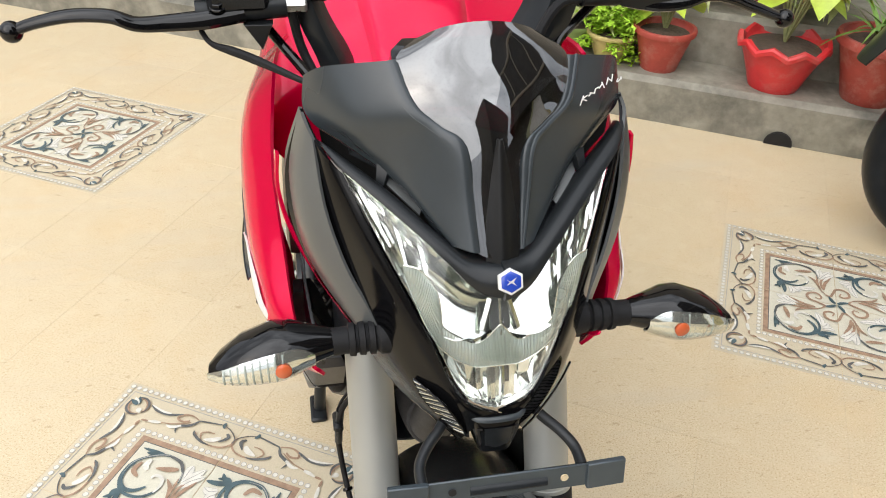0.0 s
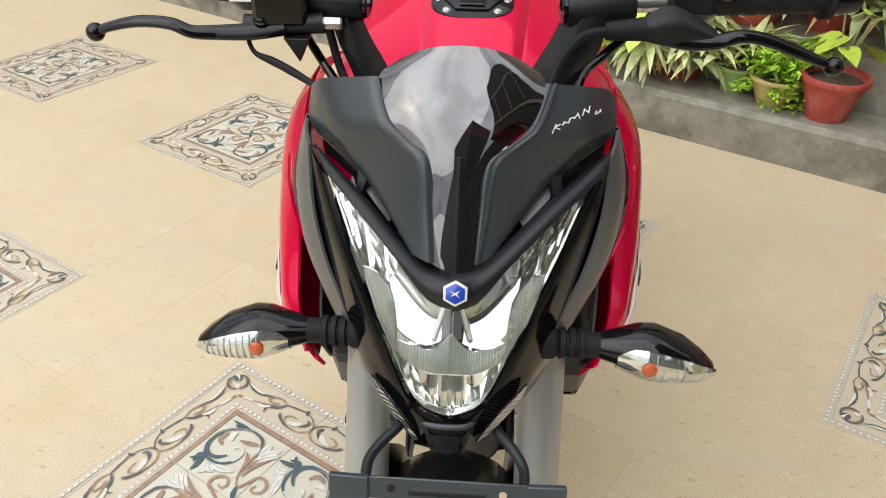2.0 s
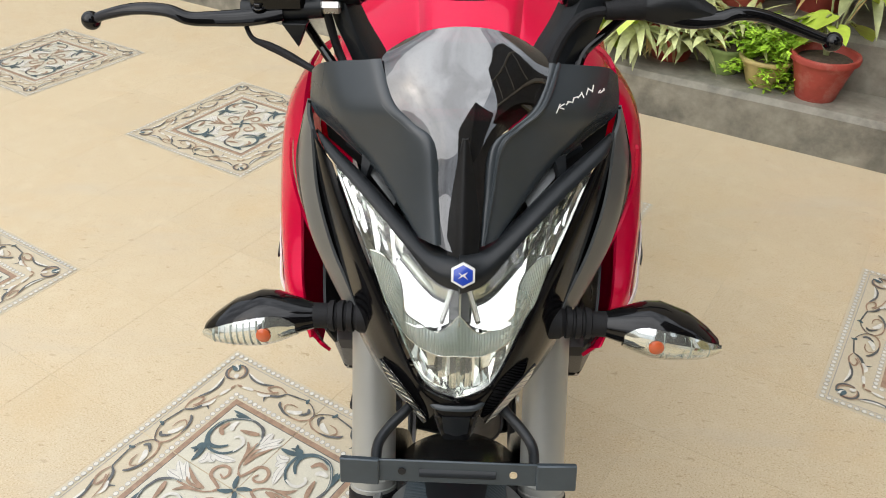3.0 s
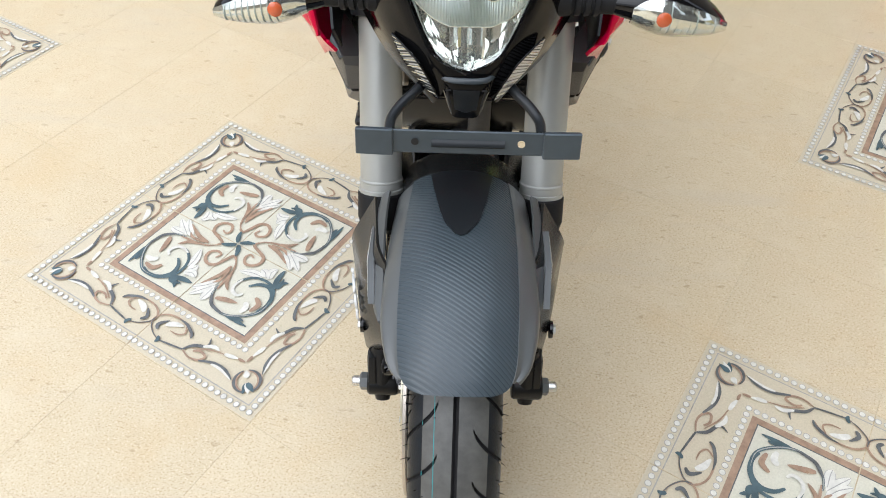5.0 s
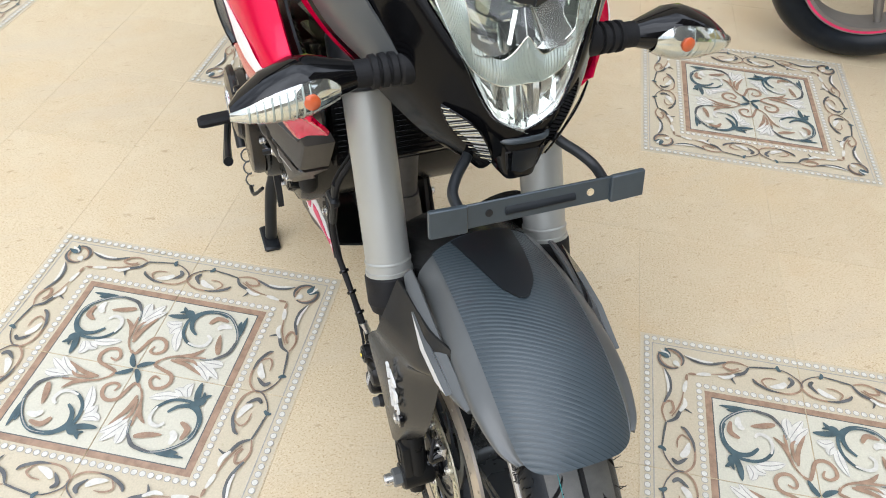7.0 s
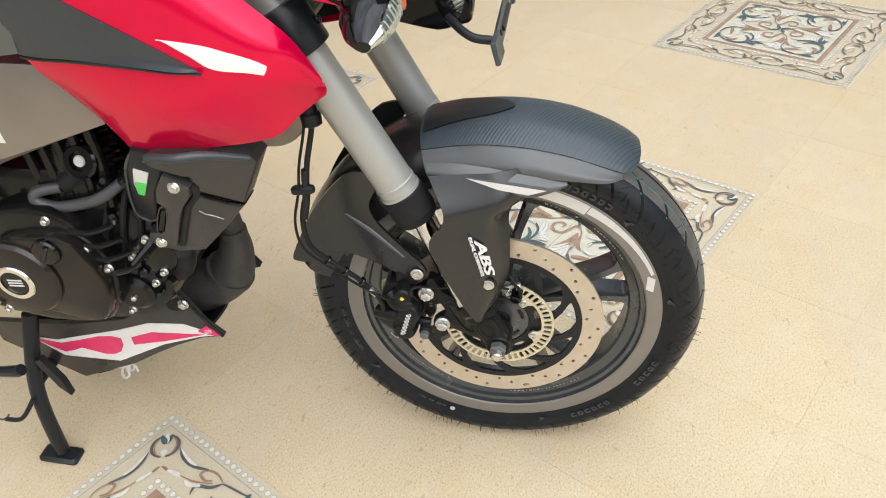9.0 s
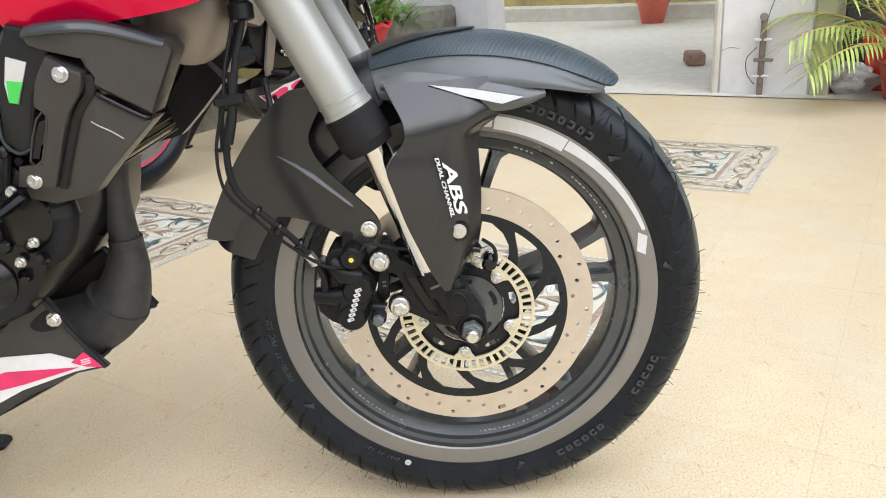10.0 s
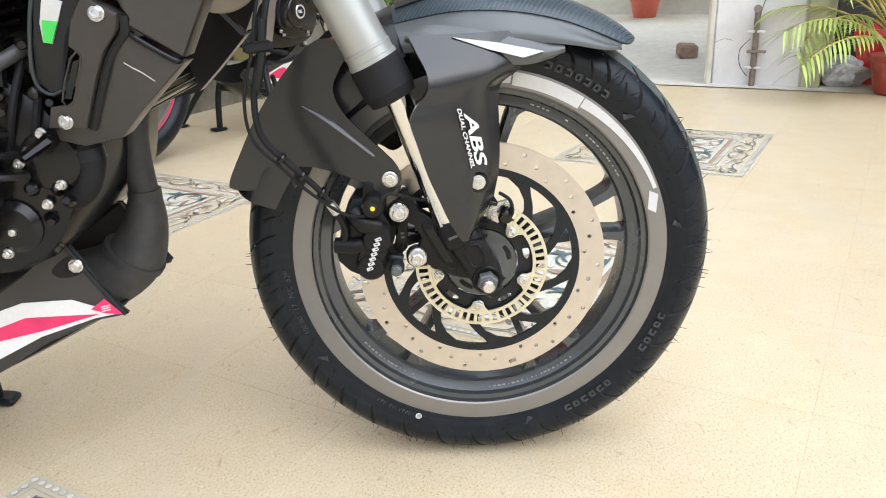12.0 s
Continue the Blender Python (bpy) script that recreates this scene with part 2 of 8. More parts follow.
M = dict(
    tile=tile_look("beige_tile"),
    grout=material("grout", (0.55, 0.455, 0.29), 0.85, vary=0.2, stain=0.85, stain_scale=1.9, stain_colour=(0.13, 0.11, 0.085)),
    print_ground=material("print_pale_ground", (0.60, 0.575, 0.46), 0.30, vary=0.09, scale=300),
    print_border=material("print_border_ground", (0.565, 0.495, 0.355), 0.30, vary=0.1, scale=300),
    print_teal=material("print_teal", (0.065, 0.105, 0.118), 0.30, vary=0.35, scale=45),
    print_brown=material("print_brown", (0.34, 0.225, 0.15), 0.30, vary=0.3, scale=60),
    print_dark=material("print_dark", (0.105, 0.110, 0.110), 0.30, vary=0.4, scale=50),
    print_white=material("print_white", (0.66, 0.64, 0.57), 0.30, vary=0.15, scale=80),
    print_grey=material("print_grey", (0.36, 0.35, 0.32), 0.30, vary=0.25, scale=60),
    red=material("red_paint", (0.66, 0.0, 0.046), 0.20, metal=0.35, vary=0.05, coat=0.48, scale=900, rough_vary=0.04, **{"Specular IOR Level": 0.05}),
    pink=material("pink_film", (0.70, 0.03, 0.13), 0.35, vary=0.15, scale=30),
    matte=material("matte_black_plastic", (0.014, 0.016, 0.018), 0.30, vary=0.15, scale=20, bump=0.05, bump_scale=900, **{"Specular IOR Level": 0.28}),
    satin=material("satin_grey_plastic", (0.090, 0.095, 0.094), 0.30, vary=0.1, scale=14, bump=0.03, bump_scale=900),
    wing=material("wing_black_plastic", (0.034, 0.041, 0.046), 0.26, vary=0.1, scale=14, bump=0.03, bump_scale=900),
    soft=material("textured_black_plastic", (0.010, 0.011, 0.012), 0.36, vary=0.2, scale=25, bump=0.15, bump_scale=1200, **{"Specular IOR Level": 0.28}),
    bracket=material("blue_black_steel", (0.050, 0.064, 0.075), 0.34, vary=0.15, scale=30, metal=0.2),
    guard=material("guard_black_plastic", (0.015, 0.0155, 0.0155), 0.25, vary=0.1, scale=14, bump=0.03, bump_scale=900, **{"Specular IOR Level": 0.6}),
    cover=material("grained_grey_black_plastic", (0.036, 0.033, 0.031), 0.30, vary=0.15, scale=25, bump=0.15, bump_scale=1200),
    gloss=material("gloss_black", (0.003, 0.003, 0.0035), 0.06, vary=0.1, coat=0.1, rough_vary=0.02, **{"Specular IOR Level": 0.35}),
    piano=material("polished_black_plastic", (0.003, 0.003, 0.0035), 0.12, vary=0.1, rough_vary=0.03, **{"Specular IOR Level": 0.16}),
    rubber=material("rubber", (0.013, 0.013, 0.014), 0.62, **{"Specular IOR Level": 0.2}, vary=0.25, scale=60, bump=0.2, bump_scale=500),
    tyre=material("tyre_rubber", (0.0055, 0.0080, 0.0115), 0.33, vary=0.2, scale=30, bump=0.15, bump_scale=700, stain=0.2,
                  stain_scale=22, stain_colour=(0.040, 0.039, 0.038), **{"Specular IOR Level": 0.27}),
    caliper=material("caliper_black_paint", (0.009, 0.009, 0.009), 0.30, vary=0.2, scale=60, bump=0.1, bump_scale=500, **{"Specular IOR Level": 0.22}),
    lead=material("grey_rubber_lead", (0.060, 0.060, 0.062), 0.45, vary=0.1, scale=40),
    tyre_mark=material("tyre_raised_mark", (0.045, 0.048, 0.052), 0.34, vary=0.15, scale=60),
    tyre_dusty=material("tyre_dusty_crown", (0.078, 0.077, 0.071), 0.45, vary=0.3, scale=60, bump=0.15, bump_scale=700),
    # dull near-black copy of the rubber, painting shade inside the tread cuts
    groove=material("groove_shade_rubber", (0.006, 0.006, 0.0065), 0.8, vary=0.2, scale=60),
    orange_copper=material("copper_washer", (0.50, 0.22, 0.12), 0.35, metal=0.8, vary=0.1),
    # spoke grey; on the rim lip it paints shade over the flange's paint
    rim_spoke=material("spoke_grey_and_lip_shade", (0.105, 0.112, 0.116), 0.26, metal=0.6, vary=0.08),
    fork=material("fork_grey_anodised", (0.385, 0.39, 0.365), 0.38, metal=0.40, vary=0.05, scale=9),
    bronze=material("bronze_grey_paint", (0.26, 0.225, 0.19), 0.36, metal=0.55, vary=0.06, scale=20),
    rim=material("rim_grey_paint", (0.23, 0.217, 0.20), 0.36, metal=0.5, vary=0.06, scale=25),
    rim_black=material("rim_black_paint", (0.020, 0.022, 0.024), 0.3, metal=0.3, vary=0.1, **{"Specular IOR Level": 0.25}),
    disc=material("brake_steel", (0.62, 0.555, 0.475), 0.34, metal=0.8, vary=0.06, scale=60, bump=0.06, bump_scale=300),
    chrome=material("chrome", (0.75, 0.74, 0.72), 0.10, metal=1.0, vary=0.03),
    steel=material("zinc_bolt", (0.62, 0.61, 0.58), 0.28, metal=0.9, vary=0.1, scale=200),
    brass=material("abs_ring_zinc", (0.72, 0.68, 0.52), 0.36, metal=0.75, vary=0.08, scale=60),
    engine=material("engine_black_paint", (0.009, 0.009, 0.009), 0.20, **{"Specular IOR Level": 0.4}, metal=0.2, vary=0.2, scale=40, bump=0.08, bump_scale=300),
    engine_cover=material("engine_cover_paint", (0.016, 0.013, 0.011), 0.20, metal=0.2, vary=0.1, scale=30),
    exhaust=material("exhaust_heat_black", (0.055, 0.053, 0.052), 0.62, vary=0.25, scale=50, bump=0.25, bump_scale=600),
    white=material("white_sticker", (0.74, 0.74, 0.72), 0.4, vary=0.05, scale=100),
    silver=material("silver_reflective_sticker", (0.66, 0.66, 0.66), 0.32, metal=0.3, vary=0.06, scale=100),
    rim_film=material("rim_film_grey", (0.40, 0.375, 0.34), 0.34, metal=0.3, vary=0.2, scale=90),
    black_print=material("black_print", (0.015, 0.015, 0.015), 0.5),
    green=material("green_label", (0.08, 0.62, 0.10), 0.4, vary=0.1),
    yellow=material("yellow_paint_mark", (0.75, 0.62, 0.05), 0.5),
    blue=material("blue_emblem", (0.02, 0.06, 0.42), 0.2, coat=0.8),
    orange=material("amber_bulb", (0.52, 0.10, 0.03), 0.2, coat=0.5),
    reflector=material("reflector_chrome", (0.74, 0.77, 0.72), 0.06, metal=0.92, vary=0.02, rough_vary=0.02),
    reflector_matte=material("reflector_frosted", (0.40, 0.45, 0.41), 0.26, metal=0.35, vary=0.05),
    teal_line=material("teal_tyre_line", (0.03, 0.24, 0.25), 0.5),
    lens=clear_cover("clear_lens"),
    screen=clear_cover("smoked_screen", 0.20, (0.20, 0.205, 0.215)),
    carbon=carbon_look("carbon_look_film"),
    seat=material("seat_vinyl", (0.016, 0.016, 0.017), 0.55, vary=0.1, bump=0.3, bump_scale=800),
    concrete=material("stained_concrete", (0.27, 0.255, 0.205), 0.7, vary=0.35, scale=14, bump=0.5, bump_scale=60, stain=0.75,
                      stain_scale=3.6, stain_colour=(0.055, 0.055, 0.045)),
    slab=material("grey_slab", (0.60, 0.57, 0.49), 0.75, vary=0.12, scale=14, bump=0.3, bump_scale=70, stain=0.4,
                  stain_scale=1.7, stain_colour=(0.44, 0.42, 0.35)),
    plaster=material("white_plaster", (0.78, 0.77, 0.76), 0.8, vary=0.06, scale=9, bump=0.2, bump_scale=60, stain=0.4,
                     stain_scale=2.2, stain_colour=(0.47, 0.45, 0.41)),
    mossy=material("mossy_yellow_wall", (0.56, 0.46, 0.19), 0.85, vary=0.16, scale=7, bump=0.4, bump_scale=40, stain=0.8,
                   stain_scale=2.4, stain_colour=(0.20, 0.19, 0.10)),
    green_wall=material("mildewed_plaster", (0.42, 0.42, 0.27), 0.85, vary=0.15, scale=9, stain=0.5, stain_colour=(0.15, 0.15, 0.08)),
    # dark colour holds the recess shade and the walls' dark reflections
    dark_wall=material("shade_dark_wall", (0.06, 0.055, 0.05), 0.8, vary=0.3, scale=3),
    house=material("plain_house_wall", (0.40, 0.36, 0.30), 0.85, vary=0.12, scale=3),
    terracotta=material("red_painted_pot", (0.36, 0.060, 0.042), 0.6, vary=0.16, scale=22, bump=0.25, bump_scale=90, stain=0.55,
                        stain_scale=14, stain_colour=(0.50, 0.27, 0.21), per_object=0.12),
    pink_pot=material("pink_plastic_pot", (0.60, 0.14, 0.09), 0.45, vary=0.1, scale=20),
    red_pot=material("red_plastic_pot", (0.62, 0.03, 0.035), 0.35, vary=0.1, scale=20, stain=0.35, stain_colour=(0.5, 0.35, 0.3), stain_scale=9),
    yellow_pot=material("yellow_clay_pot", (0.50, 0.40, 0.16), 0.6, vary=0.16, scale=24, stain=0.4, stain_colour=(0.30, 0.30, 0.12), stain_scale=8),
    green_pot=material("green_plastic_pot", (0.25, 0.34, 0.11), 0.55, vary=0.15, scale=24),
    soil=material("soil", (0.085, 0.062, 0.043), 0.95, vary=0.4, scale=60, bump=0.8, bump_scale=120),
    leaf=material("green_leaf", (0.15, 0.28, 0.045), 0.36, vary=0.25, scale=30, per_object=0.35),
    leaf_lime=material("lime_leaf", (0.48, 0.62, 0.070), 0.36, vary=0.2, scale=30, per_object=0.25),
    leaf_palm=material("palm_leaf", (0.34, 0.42, 0.10), 0.42, vary=0.25, scale=30, island=0.35),
    stem_yellow=material("palm_stem", (0.50, 0.40, 0.12), 0.5, vary=0.2),
    leaf_variegated=material("variegated_leaf", (0.56, 0.60, 0.28), 0.40, vary=0.35, scale=24, per_object=0.35),
    leaf_dry=material("dry_leaf", (0.52, 0.36, 0.15), 0.7, vary=0.25, scale=30, per_object=0.3),
    fern=material("fern_leaf", (0.38, 0.60, 0.05), 0.5, vary=0.2, island=0.4),
    stalk=material("plant_stalk", (0.22, 0.24, 0.10), 0.6, vary=0.2),
    mat_cloth=material("door_mat_fibre", (0.24, 0.17, 0.11), 0.95, vary=0.3, scale=120, bump=0.6, bump_scale=300),
    brick=material("broken_brick", (0.30, 0.20, 0.15), 0.9, vary=0.25, scale=30, bump=0.6, bump_scale=60),
    rust=material("rusty_pipe", (0.24, 0.20, 0.17), 0.6, metal=0.4, vary=0.3, scale=40),
    plastic_bag=material("crumpled_plastic", (0.5, 0.5, 0.5), 0.35, vary=0.3, scale=30),
    # flat black painting shade in holes and gaps; also the mat's border
    void=material("shade_and_trim_black", (0.012, 0.011, 0.010), 0.9),
)


# ---------------------------------------------------------------- mesh helpers
def part(name, bm, mat, parent=None, label="", m=None, angle=32):
    """One mesh object from a bmesh; smooth but for edges sharper than the angle."""
    bmesh.ops.recalc_face_normals(bm, faces=bm.faces[:])
    me = bpy.data.meshes.new(name)
    bm.to_mesh(me)
    bm.free()
    for x in (mat if isinstance(mat, (list, tuple)) else [mat]):
        me.materials.append(M[x] if isinstance(x, str) else x)
    me.polygons.foreach_set("use_smooth", [True] * len(me.polygons))
    me.set_sharp_from_angle(angle=radians(angle))
    ob = new(name, me)
    if parent is not None:
        ob.parent = parent
    if m is not None:
        ob.matrix_basis = m
    if label:
        ob["label"] = label
    return ob


def empty(name, m=None):
    ob = new(name)
    if m is not None:
        ob.matrix_basis = m
    return ob


def catmull(p, n, closed=False):
    """Points on a smooth curve through p, n to each step."""
    p = [Vector(q) for q in p]
    out, k = [], len(p)
    for i in range(k if closed else k - 1):
        a, b, c, d = ((p[(i + j) % k] if closed else p[min(max(i + j, 0), k - 1)]) for j in (-1, 0, 1, 2))
        for s in range(n):
            t = s / n
            out.append(0.5 * ((2 * b) + (c - a) * t + (2 * a - 5 * b + 4 * c - d) * t * t + (3 * b - a - 3 * c + d) * t ** 3))
    if not closed:
        out.append(p[-1])
    return out


def rings(bm, rows, closed_ring=True, caps=True, closed_path=False):
    """Quads between rows of points."""
    vs = [[bm.verts.new(q) for q in r] for r in rows]
    n = len(vs[0])
    for i in range(len(vs) if closed_path else len(vs) - 1):
        a, b = vs[i], vs[(i + 1) % len(vs)]
        for j in range(n if closed_ring else n - 1):
            k = (j + 1) % n
            try:
                bm.faces.new((a[j], a[k], b[k], b[j]))
            except ValueError:
                pass
    if caps and closed_ring and not closed_path:
        bm.faces.new(vs[0])
        bm.faces.new(vs[-1][::-1])
    return bm


def tube(p, r, n=10, bm=None, smooth=6, flat=1.0, closed=False):
    """A round bar along a smooth line; r may be one radius for each point."""
    bm = bm or bmesh.new()
    rad = list(r) if isinstance(r, (list, tuple)) else [r] * len(p)
    line = catmull(p, smooth, closed) if smooth > 1 and len(p) > 2 else [Vector(q) for q in p]
    k = len(line)
    radii = [float(np.interp(i / max(k - 1, 1) * (len(rad) - 1), range(len(rad)), rad)) for i in range(k)]
    rows, side = [], None
    for i, q in enumerate(line):
        d = (line[(i + 1) % k] - line[i - 1]) if closed else (line[min(i + 1, k - 1)] - line[max(i - 1, 0)])
        d.normalize()
        if side is None:
            side = d.orthogonal().normalized()
        side = (side - side.dot(d) * d).normalized()
        up = d.cross(side)
        rows.append([q + radii[i] * (math.cos(2 * math.pi * j / n) * side + flat * math.sin(2 * math.pi * j / n) * up) for j in range(n)])
    return rings(bm, rows, closed_path=closed)


def frame_of(direction):
    d = Vector(direction).normalized()
    s = d.orthogonal().normalized()
    return s, d.cross(s), d


def lathe(profile, centre, axis, n=24, bm=None, close=False):
    """Turns (radius, along) round an axis."""
    bm = bm or bmesh.new()
    s, u, d = frame_of(axis)
    c = Vector(centre)
    rows = [[c + d * a + max(r, 1e-5) * (math.cos(2 * math.pi * j / n) * s + math.sin(2 * math.pi * j / n) * u) for j in range(n)] for r, a in profile]
    return rings(bm, rows, caps=not close, closed_path=close)


def rounded(pts, n=4):
    return [Vector((q.x, q.y, 0)) for q in catmull([(a, b, 0) for a, b in pts], n, True)]


def slab(outline, depth, place, bm=None, bevel=0.0, n=1, dome=0.0):
    """A plate: outline in the plane (a, b), extruded along the third axis of place; n > 1 rounds the outline; dome lifts the middle."""
    bm = bm or bmesh.new()
    pts = rounded(outline, n) if n > 1 else [Vector((a, b, 0)) for a, b in outline]
    c = sum(pts, Vector()) / len(pts)

    def ring(inset, h):
        out = []
        for q in pts:
            v = q - c
            out.append(place @ Vector(((c + v * (1 - inset / max(v.length, 1e-6))).x, (c + v * (1 - inset / max(v.length, 1e-6))).y, h)))
        return out
    rows = [ring(0, 0), ring(0, depth - bevel)]
    if bevel:
        rows.append(ring(bevel * 0.3, depth - bevel * 0.3))
        rows.append(ring(bevel, depth))
    rings(bm, rows, caps=False)
    layers = [list(bm.verts)[-len(pts) * len(rows):][i * len(pts):(i + 1) * len(pts)] for i in range(len(rows))]
    bm.faces.new(layers[0])
    if dome:
        mid = bm.verts.new(place @ Vector((c.x, c.y, depth + dome)))
        top = layers[-1]
        for i in range(len(top)):
            bm.faces.new((top[i], top[(i + 1) % len(top)], mid))
    else:
        bm.faces.new(layers[-1][::-1])
    return bm


def box(size, centre, turn=(0, 0, 0), bevel=0.003, bm=None, taper=1.0):
    """A box with rounded edges; taper narrows its top."""
    bm = bm or bmesh.new()
    sx, sy, sz = (v / 2 for v in size)
    b = min(bevel, sx * 0.8, sy * 0.8, sz * 0.8)
    m = pose(*centre, *turn)
    rows = []
    for z, inset, k in ((-sz, b, 1.0), (-sz + b, 0, 1.0), (sz - b, 0, taper), (sz, b, taper)):
        x, y = sx * k - inset, sy * k - inset
        rows.append([m @ Vector(q) for q in ((x - b, -y, z), (x, -y + b, z), (x, y - b, z), (x - b, y, z), (-x + b, y, z), (-x, y - b, z), (-x, -y + b, z), (-x + b, -y, z))])
    return rings(bm, rows)


def skin(grid, thick=0.003, nu=5, nv=5, bm=None, mirror=False):
    """A curved panel through rows of points, with thickness (along its normals, inwards)."""
    bm = bm or bmesh.new()
    rows = [catmull(r, nv) for r in grid]
    cols = [catmull([r[j] for r in rows], nu) for j in range(len(rows[0]))]
    g = [[cols[j][i] for j in range(len(cols))] for i in range(len(cols[0]))]
    if mirror:
        g = [[Vector((-q.x, q.y, q.z)) for q in r][::-1] for r in g]
    h, w = len(g), len(g[0])

    def normal(i, j):
        a = g[min(i + 1, h - 1)][j] - g[max(i - 1, 0)][j]
        b = g[i][min(j + 1, w - 1)] - g[i][max(j - 1, 0)]
        v = a.cross(b)
        return v.normalized() if v.length > 1e-12 else Vector((0, 0, 1))
    top = [[bm.verts.new(g[i][j]) for j in range(w)] for i in range(h)]
    low = [[bm.verts.new(g[i][j] - thick * normal(i, j)) for j in range(w)] for i in range(h)]
    for i in range(h - 1):
        for j in range(w - 1):
            bm.faces.new((top[i][j], top[i][j + 1], top[i + 1][j + 1], top[i + 1][j]))
            bm.faces.new((low[i][j], low[i + 1][j], low[i + 1][j + 1], low[i][j + 1]))
    edge = [(i, 0) for i in range(h)] + [(h - 1, j) for j in range(1, w)] + [(i, w - 1) for i in range(h - 2, -1, -1)] + [(0, j) for j in range(w - 2, 0, -1)]
    for k in range(len(edge)):
        (i, j), (p, q) = edge[k], edge[(k + 1) % len(edge)]
        bm.faces.new((top[i][j], low[i][j], low[p][q], top[p][q]))
    return bm


def side_place(x, out=-1):
    """Plane of a side panel: (a, b) are (y, z) and the third axis points outwards along x."""
    return Matrix(((0, 0, out, x), (1, 0, 0, 0), (0, 1, 0, 0), (0, 0, 0, 1)))


def bolt(name, centre, axis, r, h, parent, mat="steel", m=None, label="", flange=1.35):
    """Hexagon head on a flange with a dished middle."""
    bm = lathe([(r * flange, 0), (r * flange, h * 0.2), (r * flange * 0.9, h * 0.32)], centre, axis, 20)
    lathe([(r, h * 0.3), (r, h * 0.9), (r * 0.85, h), (r * 0.5, h), (r * 0.42, h * 0.8)], centre, axis, 6, bm)
    return part(name, bm, mat, parent, label, m)


def lettering(name, text, size, place, mat, parent, depth=0.0004, label="", m=None, shear=0.0, stretch=1.0, bold=0.0):
    cu = bpy.data.curves.new(name, "FONT")
    cu.body, cu.size, cu.extrude, cu.align_x, cu.align_y, cu.shear, cu.offset = text, size, depth, "CENTER", "CENTER", shear, size * bold
    tmp = bpy.data.objects.new(name, cu)
    scene.collection.objects.link(tmp)
    bpy.context.view_layer.update()
    me = bpy.data.meshes.new_from_object(tmp.evaluated_get(bpy.context.evaluated_depsgraph_get()))
    bpy.data.objects.remove(tmp)
    me.transform(place @ Matrix.Diagonal((stretch, 1, 1, 1)))
    me.materials.clear()
    me.materials.append(M[mat])
    ob = new(name, me)
    ob.parent = parent
    if m is not None:
        ob.matrix_basis = m
    if label:
        ob["label"] = label
    return ob


# ---------------------------------------------------------------- courtyard floor
TILE = 0.30875
LAT = Matrix.Translation((-0.4605, 0.5205, 0)) @ pose(0, 0, 0, 0, 0, -30.7)   # x along the ledge, y away from it
ground = part("ground", rings(bmesh.new(), [[(-60, -60, -0.0006), (60, -60, -0.0006)], [(-60, 60, -0.0006), (60, 60, -0.0006)]], False, False), "grout")
tagged(ground, "dusty beige mortar bed under the courtyard tiles", "ground", kind="structure")
floor = empty("floor")
tagged(floor, "beige stone-look courtyard tiles with ornamental printed medallions", "floor", kind="structure")


LAYER = [0]


def lift(z):
    """Each printed shape lies a hair above the last."""
    LAYER[0] += 1
    return z + LAYER[0] * 0.000012


def strip(bm, line, width, mat_index, z):
    """A flat ribbon along a line, with its own width at each point."""
    n, z = len(line), lift(z)
    left, right = [], []
    for i in range(n):
        d = (line[min(i + 1, n - 1)] - line[max(i - 1, 0)]).normalized()
        nrm = Vector((-d.y, d.x, 0))
        w = width(i / (n - 1))
        left.append(bm.verts.new((line[i].x + nrm.x * w, line[i].y + nrm.y * w, z)))
        right.append(bm.verts.new((line[i].x - nrm.x * w, line[i].y - nrm.y * w, z)))
    for i in range(n - 1):
        bm.faces.new((left[i], right[i], right[i + 1], left[i + 1])).material_index = mat_index


def scroll(bm, cx, cy, r0, r1, a0, a1, w, mat_index, z, taper=1.0):
    """A spiral ribbon that swells in the middle."""
    n = 26
    line = [Vector((cx + (r0 + (r1 - r0) * t) * math.cos(radians(a0 + (a1 - a0) * t)), cy + (r0 + (r1 - r0) * t) * math.sin(radians(a0 + (a1 - a0) * t)), 0)) for t in (i / n for i in range(n + 1))]
    strip(bm, line, lambda t: w * (0.25 + 0.75 * math.sin(math.pi * min(max(0.06 + 0.9 * t * taper, 0), 1))), mat_index, z)


def petal(bm, x, y, a, length, w, mat_index, z, bend=0.0):
    """A pointed leaf."""
    n = 9
    line, ang = [Vector((x, y, 0))], radians(a)
    for i in range(n):
        ang += radians(bend) / n
        line.append(line[-1] + Vector((math.cos(ang), math.sin(ang), 0)) * length / n)
    strip(bm, line, lambda t: w * math.sin(math.pi * (0.08 + 0.92 * t) ** 0.8) * (1 - 0.15 * t) + 0.0002, mat_index, z)


def poly(bm, pts, mat_index, z):
    z = lift(z)
    bm.faces.new([bm.verts.new((a, b, z)) for a, b in pts]).material_index = mat_index


def vine(bm, pts, w, mat_index, z, end=1.0):
    """A brushed stroke through the given points; end is 1 for a pointed tip and less for a blunt one."""
    line = catmull([(a, b, 0) for a, b in pts], 7)
    strip(bm, line, lambda t: (0.64 if mat_index in (2, 3, 4) else 0.78) * w * math.sin(math.pi * (0.10 + 0.90 * t * end)) ** 0.8 + 0.0003, mat_index, z)


PRINT = ["print_border", "print_ground", "print_brown", "print_teal", "print_dark", "print_white", "print_grey"]


